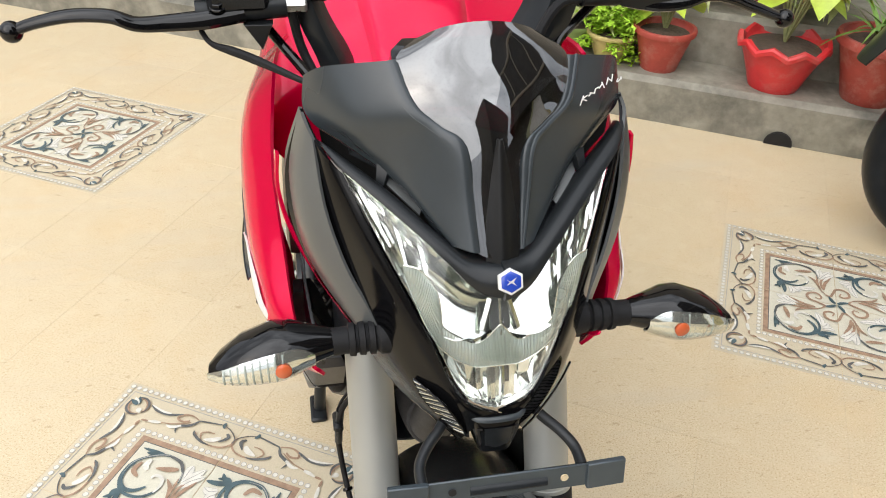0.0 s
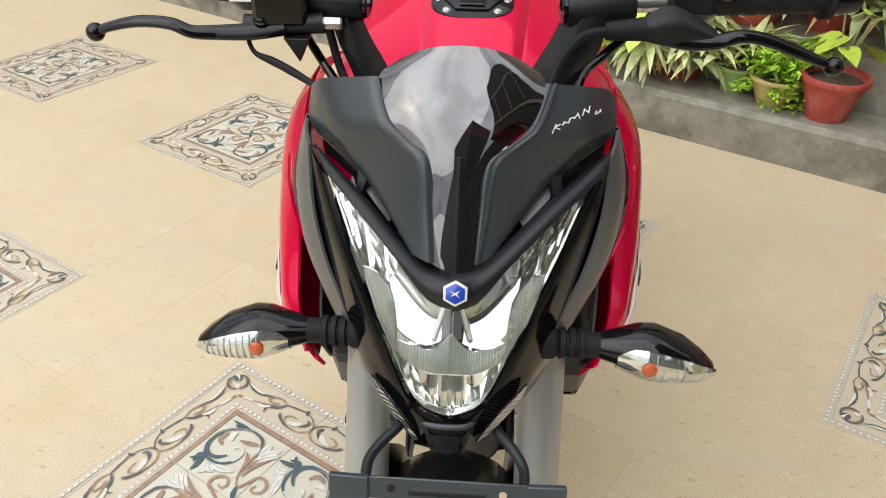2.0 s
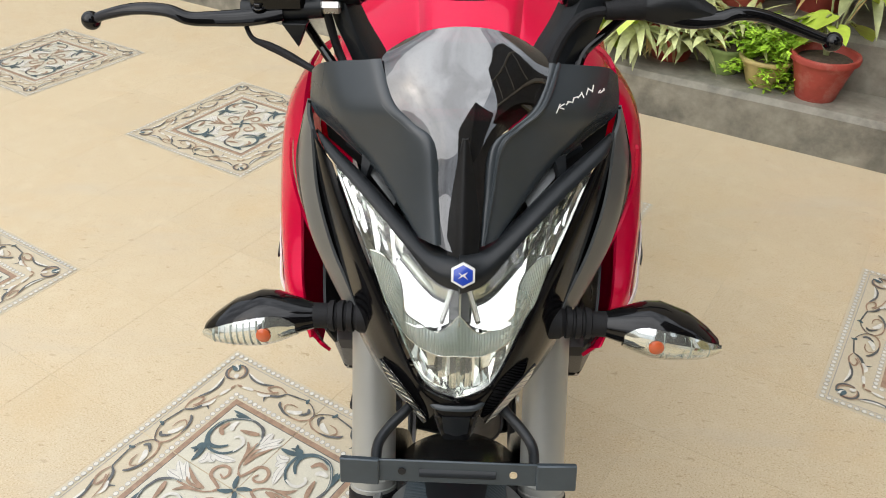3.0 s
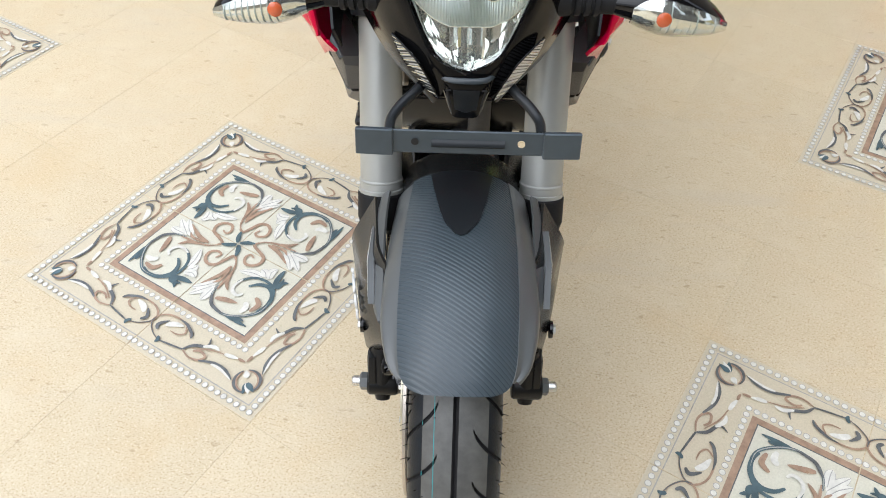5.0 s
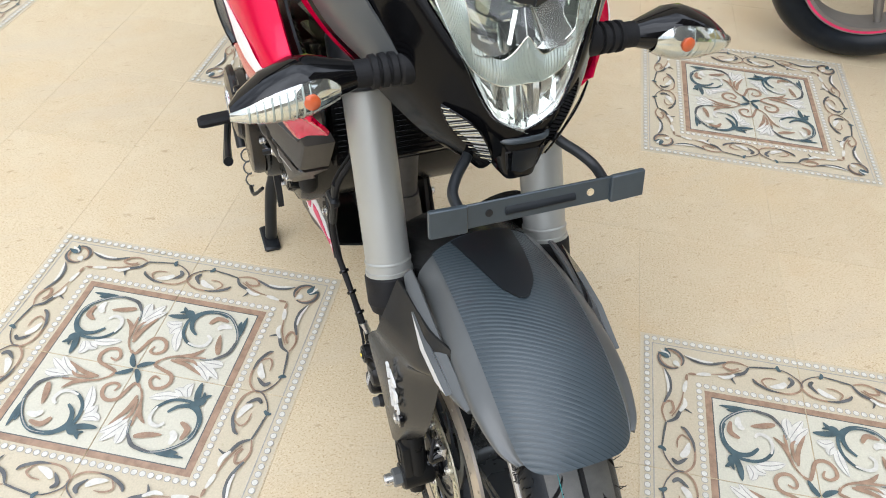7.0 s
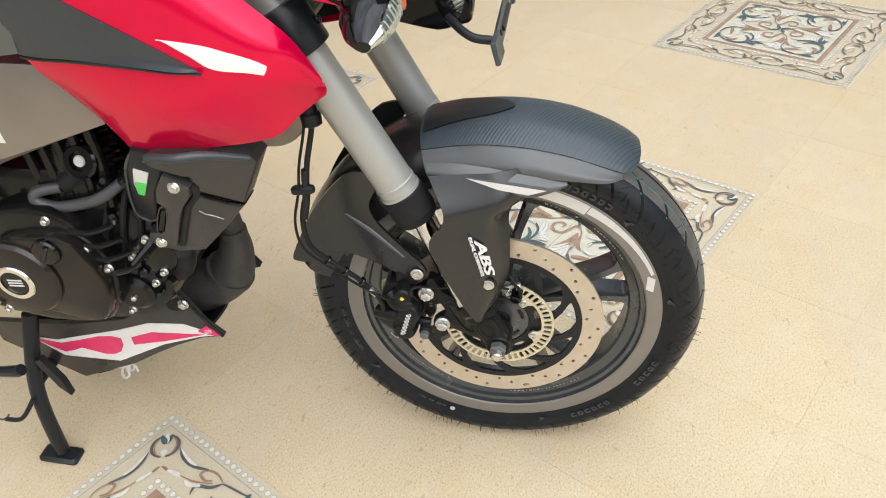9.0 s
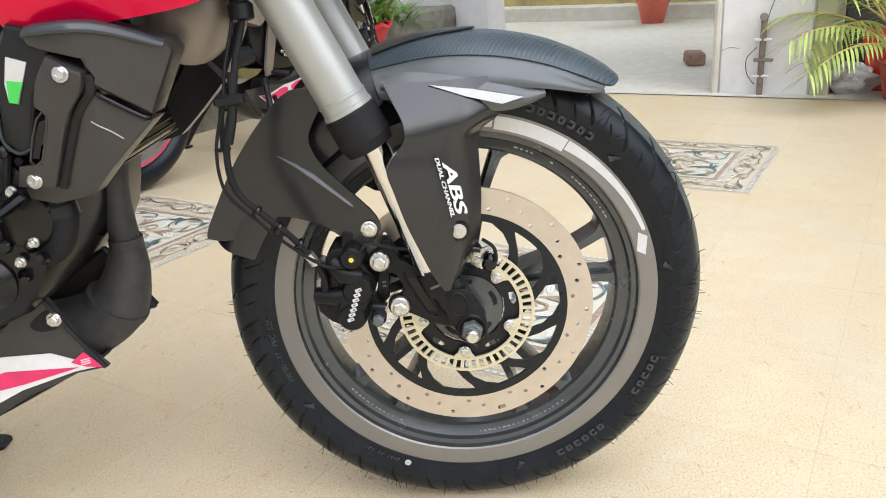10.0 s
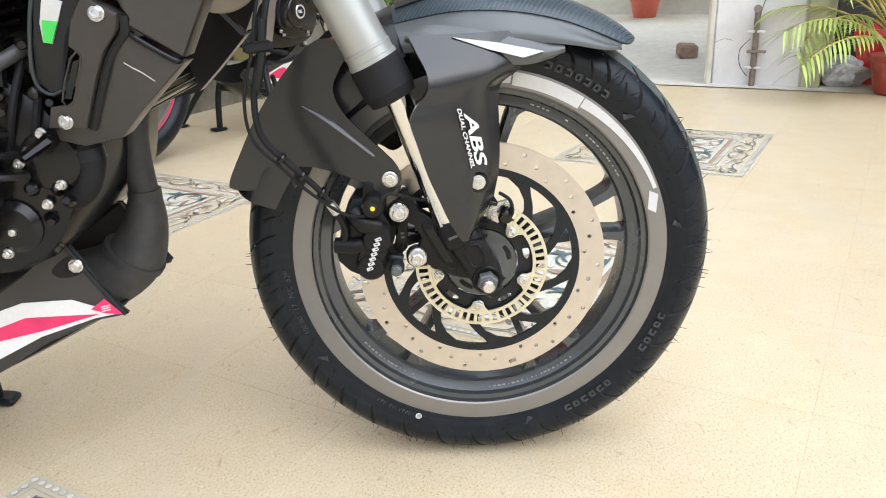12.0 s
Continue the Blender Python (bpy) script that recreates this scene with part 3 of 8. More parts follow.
def medallion_quarter():
    """The print on one tile's corner; the medallion's middle is at the origin."""
    bm = bmesh.new()
    b0, z0, z1, z2, z3 = 0.3005, 0.0004, 0.0008, 0.0012, 0.0016
    poly(bm, [(0.001, 0.001), (b0, 0.001), (b0, b0), (0.001, b0)], 0, z0)
    poly(bm, [(0.001, 0.001), (0.170, 0.001), (0.170, 0.170), (0.001, 0.170)], 1, z1)
    for a, b, mi in ((0.170, 0.1825, 2), (0.2765, 0.2785, 6), (0.1685, 0.1705, 4)):
        poly(bm, [(a, 0.001), (b, 0.001), (b, b), (a, a)], mi, z1 + 0.0001)
        poly(bm, [(0.001, a), (a, a), (b, b), (0.001, b)], mi, z1 + 0.0001)
    for r, at in ((0.0048, 0.1925), (0.0048, 0.2885)):
        count = int(at / 0.0145)
        for i in range(count + 1):
            s = 0.006 + i * (at - 0.006) / count
            for cx, cy in (((at, s), (s, at)) if i < count else ((at, at),)):
                poly(bm, [(cx + (r + 0.0012) * math.cos(k * math.pi / 5), cy + (r + 0.0012) * math.sin(k * math.pi / 5)) for k in range(10)], 6, z1 + 0.0002)
                poly(bm, [(cx + r * math.cos(k * math.pi / 5), cy + r * math.sin(k * math.pi / 5)) for k in range(10)], 5, z2)
    # inner field: white leaves with grey veins, brown curls out of the middle, one teal scroll that closes into a ring
    for pts in ([(0.042, 0.102), (0.044, 0.079), (0.054, 0.052)], [(0.038, 0.108), (0.03, 0.1), (0.027, 0.088)], [(0.038, 0.117), (0.023, 0.11), (0.009, 0.115)], [(0.108, 0.038), (0.129, 0.025), (0.152, 0.01)], [(0.115, 0.039), (0.138, 0.04), (0.151, 0.039)], [(0.098, 0.035), (0.119, 0.022), (0.137, 0.002)]):
        vine(bm, pts, 0.0118, 6, z2, 1.0)
        vine(bm, pts, 0.0104, 5, z2 + 0.0001, 1.0)
        vine(bm, pts, 0.0007, 6, z2 + 0.0002, 1.0)
    for pts, w, mi, end in (([(0.032, 0.023), (0.048, 0.036), (0.071, 0.044), (0.095, 0.046), (0.114, 0.047)], 0.0036, 2, 0.6), ([(0.054, -0.013), (0.042, -0.009), (0.038, -0.02), (0.048, -0.033), (0.065, -0.03), (0.074, -0.016), (0.068, 0), (0.047, 0.008), (0.031, 0.015), (0.035, 0.026)], 0.0052, 2, 0.75), ([(0.054, 0.031), (0.085, 0.027), (0.121, 0.01)], 0.0064, 2, 1.0), ([(0.061, 0.035), (0.092, 0.037), (0.106, 0.029)], 0.0045, 2, 1.0),
                            ([(0.065, 0.042), (0.089, 0.051), (0.105, 0.068)], 0.0062, 2, 1.0)):
        vine(bm, pts, w, mi, z3, end)
    for pts, w, mi, end in (([(0.132, 0.061), (0.125, 0.081), (0.119, 0.106)], 0.0085, 2, 1.0), ([(0.089, 0.127), (0.1, 0.143), (0.122, 0.14)], 0.0078, 2, 0.9), ([(0.109, 0.118), (0.118, 0.127), (0.134, 0.126)], 0.0075, 5, 0.9), ([(0.075, 0.096), (0.06, 0.111), (0.056, 0.133), (0.07, 0.152), (0.095, 0.158), (0.116, 0.151)], 0.0072, 3, 0.9),
                            ([(0.104, 0.044), (0.128, 0.049), (0.149, 0.068), (0.154, 0.102), (0.139, 0.134), (0.114, 0.156), (0.084, 0.157), (0.059, 0.146), (0.047, 0.125), (0.05, 0.095), (0.068, 0.075), (0.087, 0.071), (0.101, 0.077), (0.105, 0.092), (0.096, 0.1)], 0.0046, 3, 0.9), ([(0.054, 0.14), (0.028, 0.132), (0.004, 0.13)], 0.0088, 3, 1.0), ([(0.051, 0.14), (0.036, 0.145), (0.026, 0.157)], 0.0068, 3, 1.0), ([(0.051, 0.14), (0.042, 0.147), (0.022, 0.142)], 0.0070, 3, 1.0),
                            ([(0.153, 0.106), (0.153, 0.13), (0.153, 0.159)], 0.0062, 3, 1.0), ([(0.152, 0.113), (0.147, 0.134), (0.146, 0.146)], 0.0058, 3, 1.0), ([(0.002, 0.003), (0.014, 0.012), (0.03, 0.019)], 0.0075, 3, 1.0)):
        vine(bm, pts, w, mi, z3 + 0.0001, end)
    vine(bm, [(0.104, 0.044), (0.128, 0.049), (0.149, 0.068), (0.154, 0.102), (0.139, 0.134), (0.114, 0.156), (0.084, 0.157)], 0.0011, 6, z3 + 0.0003, 1.0)
    vine(bm, [(0.128, 0.049), (0.149, 0.068), (0.154, 0.102)], 0.0052, 4, z3 + 0.0003, 1.0)
    vine(bm, [(0.068, 0.075), (0.087, 0.071), (0.101, 0.077), (0.105, 0.092), (0.096, 0.1)], 0.0042, 5, z3 + 0.0004, 0.8)
    # outer border: two scrolls on each arm and a wreath in the corner

    def arm(swap):
        sub = bmesh.new()
        for pts, w, mi, end in (([(0.038, 0.263), (0.02, 0.256), (0.003, 0.242), (-0, 0.226), (0.018, 0.21), (0.048, 0.207), (0.075, 0.216), (0.088, 0.227)], 0.0030, 2, 0.8), ([(0.091, 0.229), (0.085, 0.22), (0.062, 0.209), (0.042, 0.207)], 0.0050, 4, 1.0), ([(0.046, 0.237), (0.063, 0.236), (0.074, 0.227), (0.066, 0.214)], 0.0026, 2, 0.8), ([(0.023, 0.247), (0.016, 0.237), (0.029, 0.22)], 0.0066, 4, 1.0),
                                ([(0.029, 0.232), (0.041, 0.222), (0.061, 0.216)], 0.0085, 5, 1.0), ([(0.038, 0.265), (0.055, 0.262), (0.075, 0.259), (0.096, 0.255)], 0.0030, 4, 0.7), ([(0.036, 0.257), (0.041, 0.264), (0.04, 0.271)], 0.0064, 3, 1.0), ([(0.097, 0.256), (0.118, 0.262), (0.137, 0.257), (0.143, 0.245), (0.127, 0.241), (0.115, 0.248)], 0.0040, 2, 0.75),
                                ([(0.096, 0.254), (0.107, 0.238), (0.13, 0.225), (0.124, 0.208)], 0.0056, 4, 1.0), ([(0.124, 0.23), (0.141, 0.22), (0.156, 0.221)], 0.0056, 5, 1.0), ([(0.11, 0.245), (0.14, 0.229), (0.174, 0.221)], 0.0022, 2, 1.0), ([(0.169, 0.221), (0.182, 0.219), (0.197, 0.215)], 0.0058, 5, 1.0),
                                ([(0.138, 0.258), (0.166, 0.247), (0.196, 0.247), (0.218, 0.257)], 0.0056, 4, 1.0), ([(0.163, 0.251), (0.184, 0.25), (0.216, 0.257)], 0.0036, 5, 1.0)):
            vine(sub, pts, w * 0.85, mi, z2, end)
        vine(sub, [(0.038, 0.263), (0.02, 0.256), (0.003, 0.242), (-0, 0.226)], 0.0012, 4, z2 + 0.0003, 1.0)
        vine(sub, [(0.197, 0.215), (0.204, 0.215), (0.212, 0.214)], 0.0040, 2, z2, 1.0)
        if swap:
            for v in sub.verts:
                v.co.x, v.co.y = v.co.y, v.co.x
        tmp = bpy.data.meshes.new("arm")
        sub.to_mesh(tmp)
        sub.free()
        bm.from_mesh(tmp)
        bpy.data.meshes.remove(tmp)
    arm(False)
    arm(True)
    for a0, a1 in ((60, 215), (30, -125)):
        scroll(bm, 0.243, 0.243, 0.0225, 0.0225, a0, a1, 0.0046, 2, z2)
        scroll(bm, 0.243, 0.243, 0.0240, 0.0235, a0, a1, 0.0026, 4, z2 + 0.0002)
    for a in (20, 45, 70):
        petal(bm, 0.246, 0.246, a, 0.024, 0.0055, 3 if a != 45 else 5, z2 + 0.0004, 0)
    petal(bm, 0.238, 0.238, 225, 0.016, 0.006, 5, z2 + 0.0004, 0)
    for f in bm.faces:
        f.normal_update()
        if f.normal.z < 0:
            f.normal_flip()
    me = bpy.data.meshes.new("medallion_print")
    bm.to_mesh(me)
    bm.free()
    for k in PRINT:
        me.materials.append(M[k])
    return me


def floor_tiles():
    half, t = TILE / 2 - 0.00025, 0.012
    bm = box((2 * half, 2 * half, t), (0, 0, -t / 2), bevel=0.0004)
    me = bpy.data.meshes.new("floor_tile")
    bm.to_mesh(me)
    bm.free()
    me.materials.append(M["tile"])
    printed = medallion_quarter()
    outer_v, outer_f = [], []
    for i in range(-14, 12):
        for j in range(-16, 8):
            x, y = (i + 0.5) * TILE, (j + 0.5) * TILE
            if -7 <= i < 10 and -8 <= j < 8:
                tile = new("floor_tile", me)
                tile.parent, tile.matrix_basis = floor, LAT @ pose(x, y, 0)
            else:
                k = len(outer_v)
                outer_v += [(x + a * half, y + b * half, z) for z in (-t, 0) for a, b in ((-1, -1), (1, -1), (1, 1), (-1, 1))]
                outer_f += [(k + 4, k + 5, k + 6, k + 7)] + [(k + a, k + (a + 1) % 4, k + 4 + (a + 1) % 4, k + 4 + a) for a in range(4)]
    far = bpy.data.meshes.new("outer_tiles")
    far.from_pydata(outer_v, [], outer_f)
    far.materials.append(M["tile"])
    rest = new("outer_tiles", far)
    rest.parent, rest.matrix_basis = floor, LAT
    tagged(rest, kind="stuff")
    for a in range(-2, 3):
        for b in range(-2, 2):
            c = LAT @ Vector((4 * a * TILE, 4 * b * TILE, 0))
            if c.x > 2.2 or c.x < -3.4 or c.y < -1.6 or c.y > 4:
                continue
            for k in range(4):
                p = new("medallion_print", printed)
                p.parent, p.matrix_basis = floor, LAT @ pose(4 * a * TILE, 4 * b * TILE, 0, 0, 0, 90 * k) @ Matrix.Diagonal((1.02, 1.02, 1, 1))


# ---------------------------------------------------------------- motorcycle: wheel, fork, fender
AXLE = Vector((0, 0, 0.296))
R_TYRE = 0.296
bike = empty("motorcycle")
tagged(bike, "new red and black naked motorcycle parked upright on its centre stand", "motorcycle")
STEER = Matrix.Translation((0, 0.10, 0)) @ pose(0, 0, 0, 0, 0, STEER_DEG) @ Matrix.Translation((0, -0.10, 0))


def wheel_point(x, r, deg):
    """On the wheel: deg counts from straight ahead upwards."""
    return Vector((x, -r * math.cos(radians(deg)), 0.296 + r * math.sin(radians(deg))))


def ring_strip(bm, x0, x1, r0, r1, n=96, a0=0.0, a1=360.0):
    """A flat-sided ring (or an arc of one) between two radii and two side planes."""
    full = abs(a1 - a0) >= 360
    k = n if full else n + 1
    rows = [[wheel_point(x, r, a0 + (a1 - a0) * i / n) for x, r in ((x0, r0), (x0, r1), (x1, r1), (x1, r0))] for i in range(k)]
    return rings(bm, rows, closed_path=full, caps=not full)


def perforated_ring(x, depth, r0, r1, cells, holes, bm=None, phase=0.0):
    """A flat ring whose cells each have a hole; holes: (middle radius, half radial, half along the ring) in turn."""
    bm = bm or bmesh.new()
    step = 360 / cells
    for i in range(cells):
        rm, hr, ha = holes[i % len(holes)]
        mid = phase + (i + 0.5) * step
        k = math.degrees(1 / rm)
        outer = [(r0, -step / 2), (r0, 0), (r0, step / 2), (rm, step / 2), (r1, step / 2), (r1, 0), (r1, -step / 2), (rm, -step / 2)]
        inner = []
        for j in range(8):
            t = radians(-135 + 45 * j)
            inner.append((rm + hr * math.sin(t), ha * k * math.cos(t)))
        f_o = [[bm.verts.new(wheel_point(xx, r, mid + a)) for r, a in outer] for xx in (x, x + depth)]
        f_i = [[bm.verts.new(wheel_point(xx, r, mid + a)) for r, a in inner] for xx in (x, x + depth)]
        for j in range(8):
            q = (j + 1) % 8
            for s in (0, 1):
                bm.faces.new((f_o[s][j], f_o[s][q], f_i[s][q], f_i[s][j]))
            bm.faces.new((f_i[0][j], f_i[0][q], f_i[1][q], f_i[1][j]))
        for j in (0, 1, 4, 5):
            q = j + 1
            bm.faces.new((f_o[0][j], f_o[0][q], f_o[1][q], f_o[1][j]))
    bmesh.ops.remove_doubles(bm, verts=bm.verts[:], dist=1e-5)
    return bm


def slotted_ring(x, depth, r0, r1, cells, s0, s1, gap):
    """A flat ring with square-ended slots; gap is the open share of each cell."""
    bm = bmesh.new()
    step = 360 / cells
    for i in range(cells):
        a = i * step
        ring_strip(bm, x, x + depth, s0 - 0.0004, s1 + 0.0004, 1, a - step * (1 - gap) / 2, a + step * (1 - gap) / 2)
    ring_strip(bm, x, x + depth, r0, s0, cells)
    ring_strip(bm, x, x + depth, s1, r1, cells)
    return bm


def tyre_mesh(half=0.050, r=R_TYRE, r_bead=0.232, bead_half=0.041, blocks=34, fine=46, across=73):
    """A road tyre: a middle groove, bowed grooves out to the shoulder and a sipe between them; shoulder blocks stand proud of the side."""
    def sweep(a):
        return -9.5 * max((min(a, 0.72) - 0.16) / 0.5, 0) ** 0.6
    prof = []
    for s in np.linspace(-1, 1, across):
        a = abs(s)
        if a < 0.62:
            t = a / 0.62
            x, rad = half * 0.98 * math.sin(t * 1.38) / math.sin(1.38), r - 0.030 * (1 - math.cos(t * 1.38)) / (1 - math.cos(1.38))
        else:
            t = (a - 0.62) / 0.38
            x, rad = half * 0.98 + (bead_half - half * 0.98) * t ** 1.8 + 0.002 * math.sin(math.pi * t), r - 0.030 - (r - 0.030 - r_bead) * t
            if a > 0.70:
                x -= 0.0016 * min((a - 0.70) / 0.03, 1)
            if a > 0.93:
                x += 0.0012
        prof.append((math.copysign(x, s), rad, s))
    bm = bmesh.new()
    rows, cuts = [], []
    for i in range(blocks * fine):
        row = []
        for x, rad, s in prof:
            a, cut = abs(s), 0.0
            k = (i + (fine // 2 if s > 0 else 0)) % fine
            if a < 0.02:
                cut = 0.005
            if (k < 4 and 0.17 < a < 0.74) or (k in (fine // 2, fine // 2 + 1) and 0.54 < a < 0.73):
                cut = 0.0055 if a < 0.66 else 0.0042
            # the grooves bow down from the middle to the shoulder
            ang = 360 * i / (blocks * fine) + sweep(a)
            row.append(wheel_point(x * (1 - cut * (2 if a < 0.5 else 9)), rad - cut, ang))
            cuts.append((cut > 0, a))
        rows.append(row)
    rings(bm, rows, closed_ring=False, closed_path=True)
    bm.verts.index_update()
    # cut faces take the painted groove shade, the crown its dust
    for face in bm.faces:
        marks = [cuts[v.index] for v in face.verts]
        if sum(m[0] for m in marks) >= 2:
            face.material_index = 1
        elif max(m[1] for m in marks) < 0.36:
            face.material_index = 2
    return bm


def rim_mesh(bm=None):
    """Cast rim: flat flanges, a stepped lip inside each and a middle rib."""
    bm = bmesh.new()
    half = [(-0.041, 0.236), (-0.0425, 0.2345), (-0.043, 0.2325), (-0.043, 0.2135), (-0.0415, 0.2115), (-0.0350, 0.2100), (-0.0335, 0.2045), (-0.0280, 0.2020), (-0.0240, 0.1945), (-0.0225, 0.1900), (-0.0190, 0.1872), (-0.012, 0.1865)]
    back = [(-0.030, 0.226), (-0.018, 0.213)]
    prof = half + [(-x, r) for x, r in half[::-1]] + [(-x, r) for x, r in back] + back[::-1]
    rings(bm, [[wheel_point(x, r, 3 * i) for x, r in prof] for i in range(120)], closed_path=True)
    # inner lip gets the darker grey, its shade put into the colour
    for face in bm.faces:
        c = face.calc_center_median()
        face.material_index = 1 if Vector((0, c.y, c.z - 0.296)).length < 0.2112 else 0
    return bm


def ring_text(name, text, size, x, r, deg, mat, parent, label=""):
    """Raised lettering bent round the wheel, its tops outwards."""
    cu = bpy.data.curves.new(name, "FONT")
    cu.body, cu.size, cu.extrude, cu.align_x, cu.align_y = text, size, 0.0005, "CENTER", "CENTER"
    tmp = bpy.data.objects.new(name, cu)
    scene.collection.objects.link(tmp)
    bpy.context.view_layer.update()
    me = bpy.data.meshes.new_from_object(tmp.evaluated_get(bpy.context.evaluated_depsgraph_get()))
    bpy.data.objects.remove(tmp)
    for v in me.vertices:
        v.co = wheel_point(x - v.co.z, r + v.co.y, deg - math.degrees(v.co.x / r))
    me.materials.clear()
    me.materials.append(M[mat])
    ob = new(name, me)
    ob.parent = parent
    if label:
        ob["label"] = label
    return ob


def ring_bars(name, x, r, h, a0, a1, step, mat, parent, label, seed, depth=0.0008):
    """A row of small raised bars round the wheel, for moulded marks too small to read."""
    rng = random.Random(seed)
    bm = bmesh.new()
    a = a0
    while a < a1:
        w = step * rng.uniform(0.35, 0.7)
        if rng.random() > 0.12:
            lo = r + (h * 0.45 if rng.random() < 0.3 else 0)
            ring_strip(bm, x - depth, x + 0.0006, lo, r + h, 1, a, a + w * 0.45)
            ring_strip(bm, x - depth, x + 0.0006, r, r + h * 0.4, 1, a + w * 0.55, a + w)
        a += step
    return part(name, bm, mat, parent, label)


def spoke(deg, parent, m):
    """A pair of grooved arms that part from one root."""
    for side in (-1, 1):
        p = [wheel_point(0, r, deg + side * a) for r, a in ((0.030, 7), (0.075, 6.5), (0.13, 7.4), (0.17, 9.0), (0.190, 10.2))]
        bm = bmesh.new()
        rows = []
        line = catmull(p, 5)
        for i, q in enumerate(line):
            d = (line[min(i + 1, len(line) - 1)] - line[max(i - 1, 0)]).normalized()
            across = Vector((1, 0, 0)).cross(d)
            t = i / (len(line) - 1)
            w, h = 0.0078 - 0.0024 * math.sin(math.pi * min(t * 1.1, 1)), 0.024 - 0.006 * t
            if t > 0.86:
                w += 0.055 * (t - 0.86)
            rows.append([q + across * a * w + Vector((b * h, 0, 0)) for a, b in ((1, 0.75), (0.86, 0.98), (0.5, 1), (0.36, 0.84), (-0.36, 0.84), (-0.5, 1), (-0.86, 0.98), (-1, 0.75), (-1, -0.75), (-0.8, -1), (0.8, -1), (1, -0.75))])
        rings(bm, rows)
        part("spoke", bm, "rim_spoke", parent, m=None)


def front_wheel():
    wheel = part("front_wheel", rim_mesh(), ["rim", "rim_spoke"], bike, "grey cast alloy front wheel with slim paired spokes", STEER @ Matrix.Translation((0, 0.0035, 0)), angle=24)
    part("tyre", tyre_mesh(), ["tyre", "groove", "tyre_dusty"], wheel, "new black tyre with bowed tread grooves", angle=40)
    bm = bmesh.new()
    rng = random.Random(4)
    for i in range(420):
        s = rng.choice((-1, 1)) * (rng.uniform(0.5, 0.68) if i % 2 else rng.uniform(0.1, 0.7))
        ang = rng.uniform(0, 360)
        t = min(abs(s) / 0.62, 1)
        x, r = math.copysign(0.049 * math.sin(t * 1.38) / math.sin(1.38), s), R_TYRE - 0.030 * (1 - math.cos(t * 1.38)) / (1 - math.cos(1.38))
        a = wheel_point(x, r - 0.001, ang)
        if a.z < 0.02:
            continue
        b = wheel_point(x * rng.uniform(1.06, 1.2), r + rng.uniform(0.003, 0.009), ang + rng.uniform(-1.0, 1.0))
        tube([a, b], [0.0006, 0.0003], 3, bm, 1)
    tagged(part("rubber_nibs", bm, "rubber", wheel, "thin rubber moulding hairs"), kind="stuff")
    # vent pips on the tyre side
    bm = bmesh.new()
    for k in range(150):
        c = wheel_point(-0.0485, rng.uniform(0.240, 0.258), rng.uniform(0, 360))
        lathe([(0.0009, -0.001), (0.0006, 0.0016)], c, (-1, 0, 0), 5, bm)
    tagged(part("side_pips", bm, "rubber", wheel, "short rubber pips on the tyre side"), kind="stuff")
    for deg in (13, 85, 157, 229, 301):
        spoke(deg, wheel, None)
    hub = part("hub", lathe([(0.018, -0.062), (0.030, -0.062), (0.0335, -0.0605), (0.043, -0.0605), (0.0445, -0.058), (0.0445, -0.050), (0.030, -0.044), (0.028, 0.03), (0.040, 0.040), (0.040, 0.052), (0.020, 0.056)], AXLE, (1, 0, 0), 40), "rim_spoke", wheel, "grey hub with cast pockets", angle=25)
    # pockets are thin black plates; their shade is the colour
    for k in range(5):
        a = 72 * k + 20
        pocket = [wheel_point(0, r, a + da) for r, da in ((0.0300, -17), (0.0375, -15), (0.0382, 0), (0.0375, 15), (0.0300, 17), (0.0292, 0))]
        part("hub_pocket", slab([(q.y, q.z) for q in pocket], 0.0006, side_place(-0.0606)), "void", hub)
    # silver film on the rim flange: a wide band, a tapering tail and a lozenge
    for name, a0, a1, ra, rb in (("rim_sticker", 57, 79, 0.2165, 0.2165), ("rim_sticker", 20.5, 56.6, 0.2275, 0.2200), ("rim_sticker", 79.6, 83, 0.2185, 0.2175)):
        rows = []
        for i in range(25):
            a = a0 + (a1 - a0) * i / 24
            lo, hi = ra + (rb - ra) * i / 24, 0.2318
            rows.append([wheel_point(x, r, a) for x, r in ((-0.0429, lo), (-0.0437, lo), (-0.0437, hi), (-0.0429, hi))])
        part(name, rings(bmesh.new(), rows), "silver", wheel, "silver reflective rim sticker")
    lozenge = [wheel_point(0, r, a) for r, a in ((0.2225, 20.4), (0.2312, 18.2), (0.2235, 12.6), (0.2145, 14.6))]
    part("rim_sticker", slab([(q.y, q.z) for q in lozenge], 0.0008, side_place(-0.0430)), "silver", wheel, "silver lozenge on the rim")
    part("paint_line", ring_strip(bmesh.new(), -0.0222, -0.0214, 0.2910, 0.2925, 160), "teal_line", wheel, "thin teal factory line on the tread")
    part("paint_line", ring_strip(bmesh.new(), -0.0342, -0.0334, 0.2826, 0.2844, 160), "teal_line", wheel, "thin teal factory line on the tread")
    for k, (a0, a1) in enumerate(((-88, -52), (-142, -119), (28, 48), (56, 70))):
        ring_bars("cast_marking", -0.0252, 0.1965, 0.0050, a0, a1, 1.9, "rim_film", wheel, "small raised casting marks on the rim lip", 60 + k)
    part("brake_disc", perforated_ring(-0.062, 0.004, 0.1205, 0.152, 45, [(0.1275, 0.0027, 0.0027), (0.1355, 0.0027, 0.0027), (0.1440, 0.0027, 0.0027)]), "disc", wheel, "drilled steel brake disc", angle=25)
    part("chalk_mark", ring_strip(bmesh.new(), -0.0624, -0.0618, 0.141, 0.146, 3, -76, -73), "bronze", wheel, "smudged paint mark on the disc")
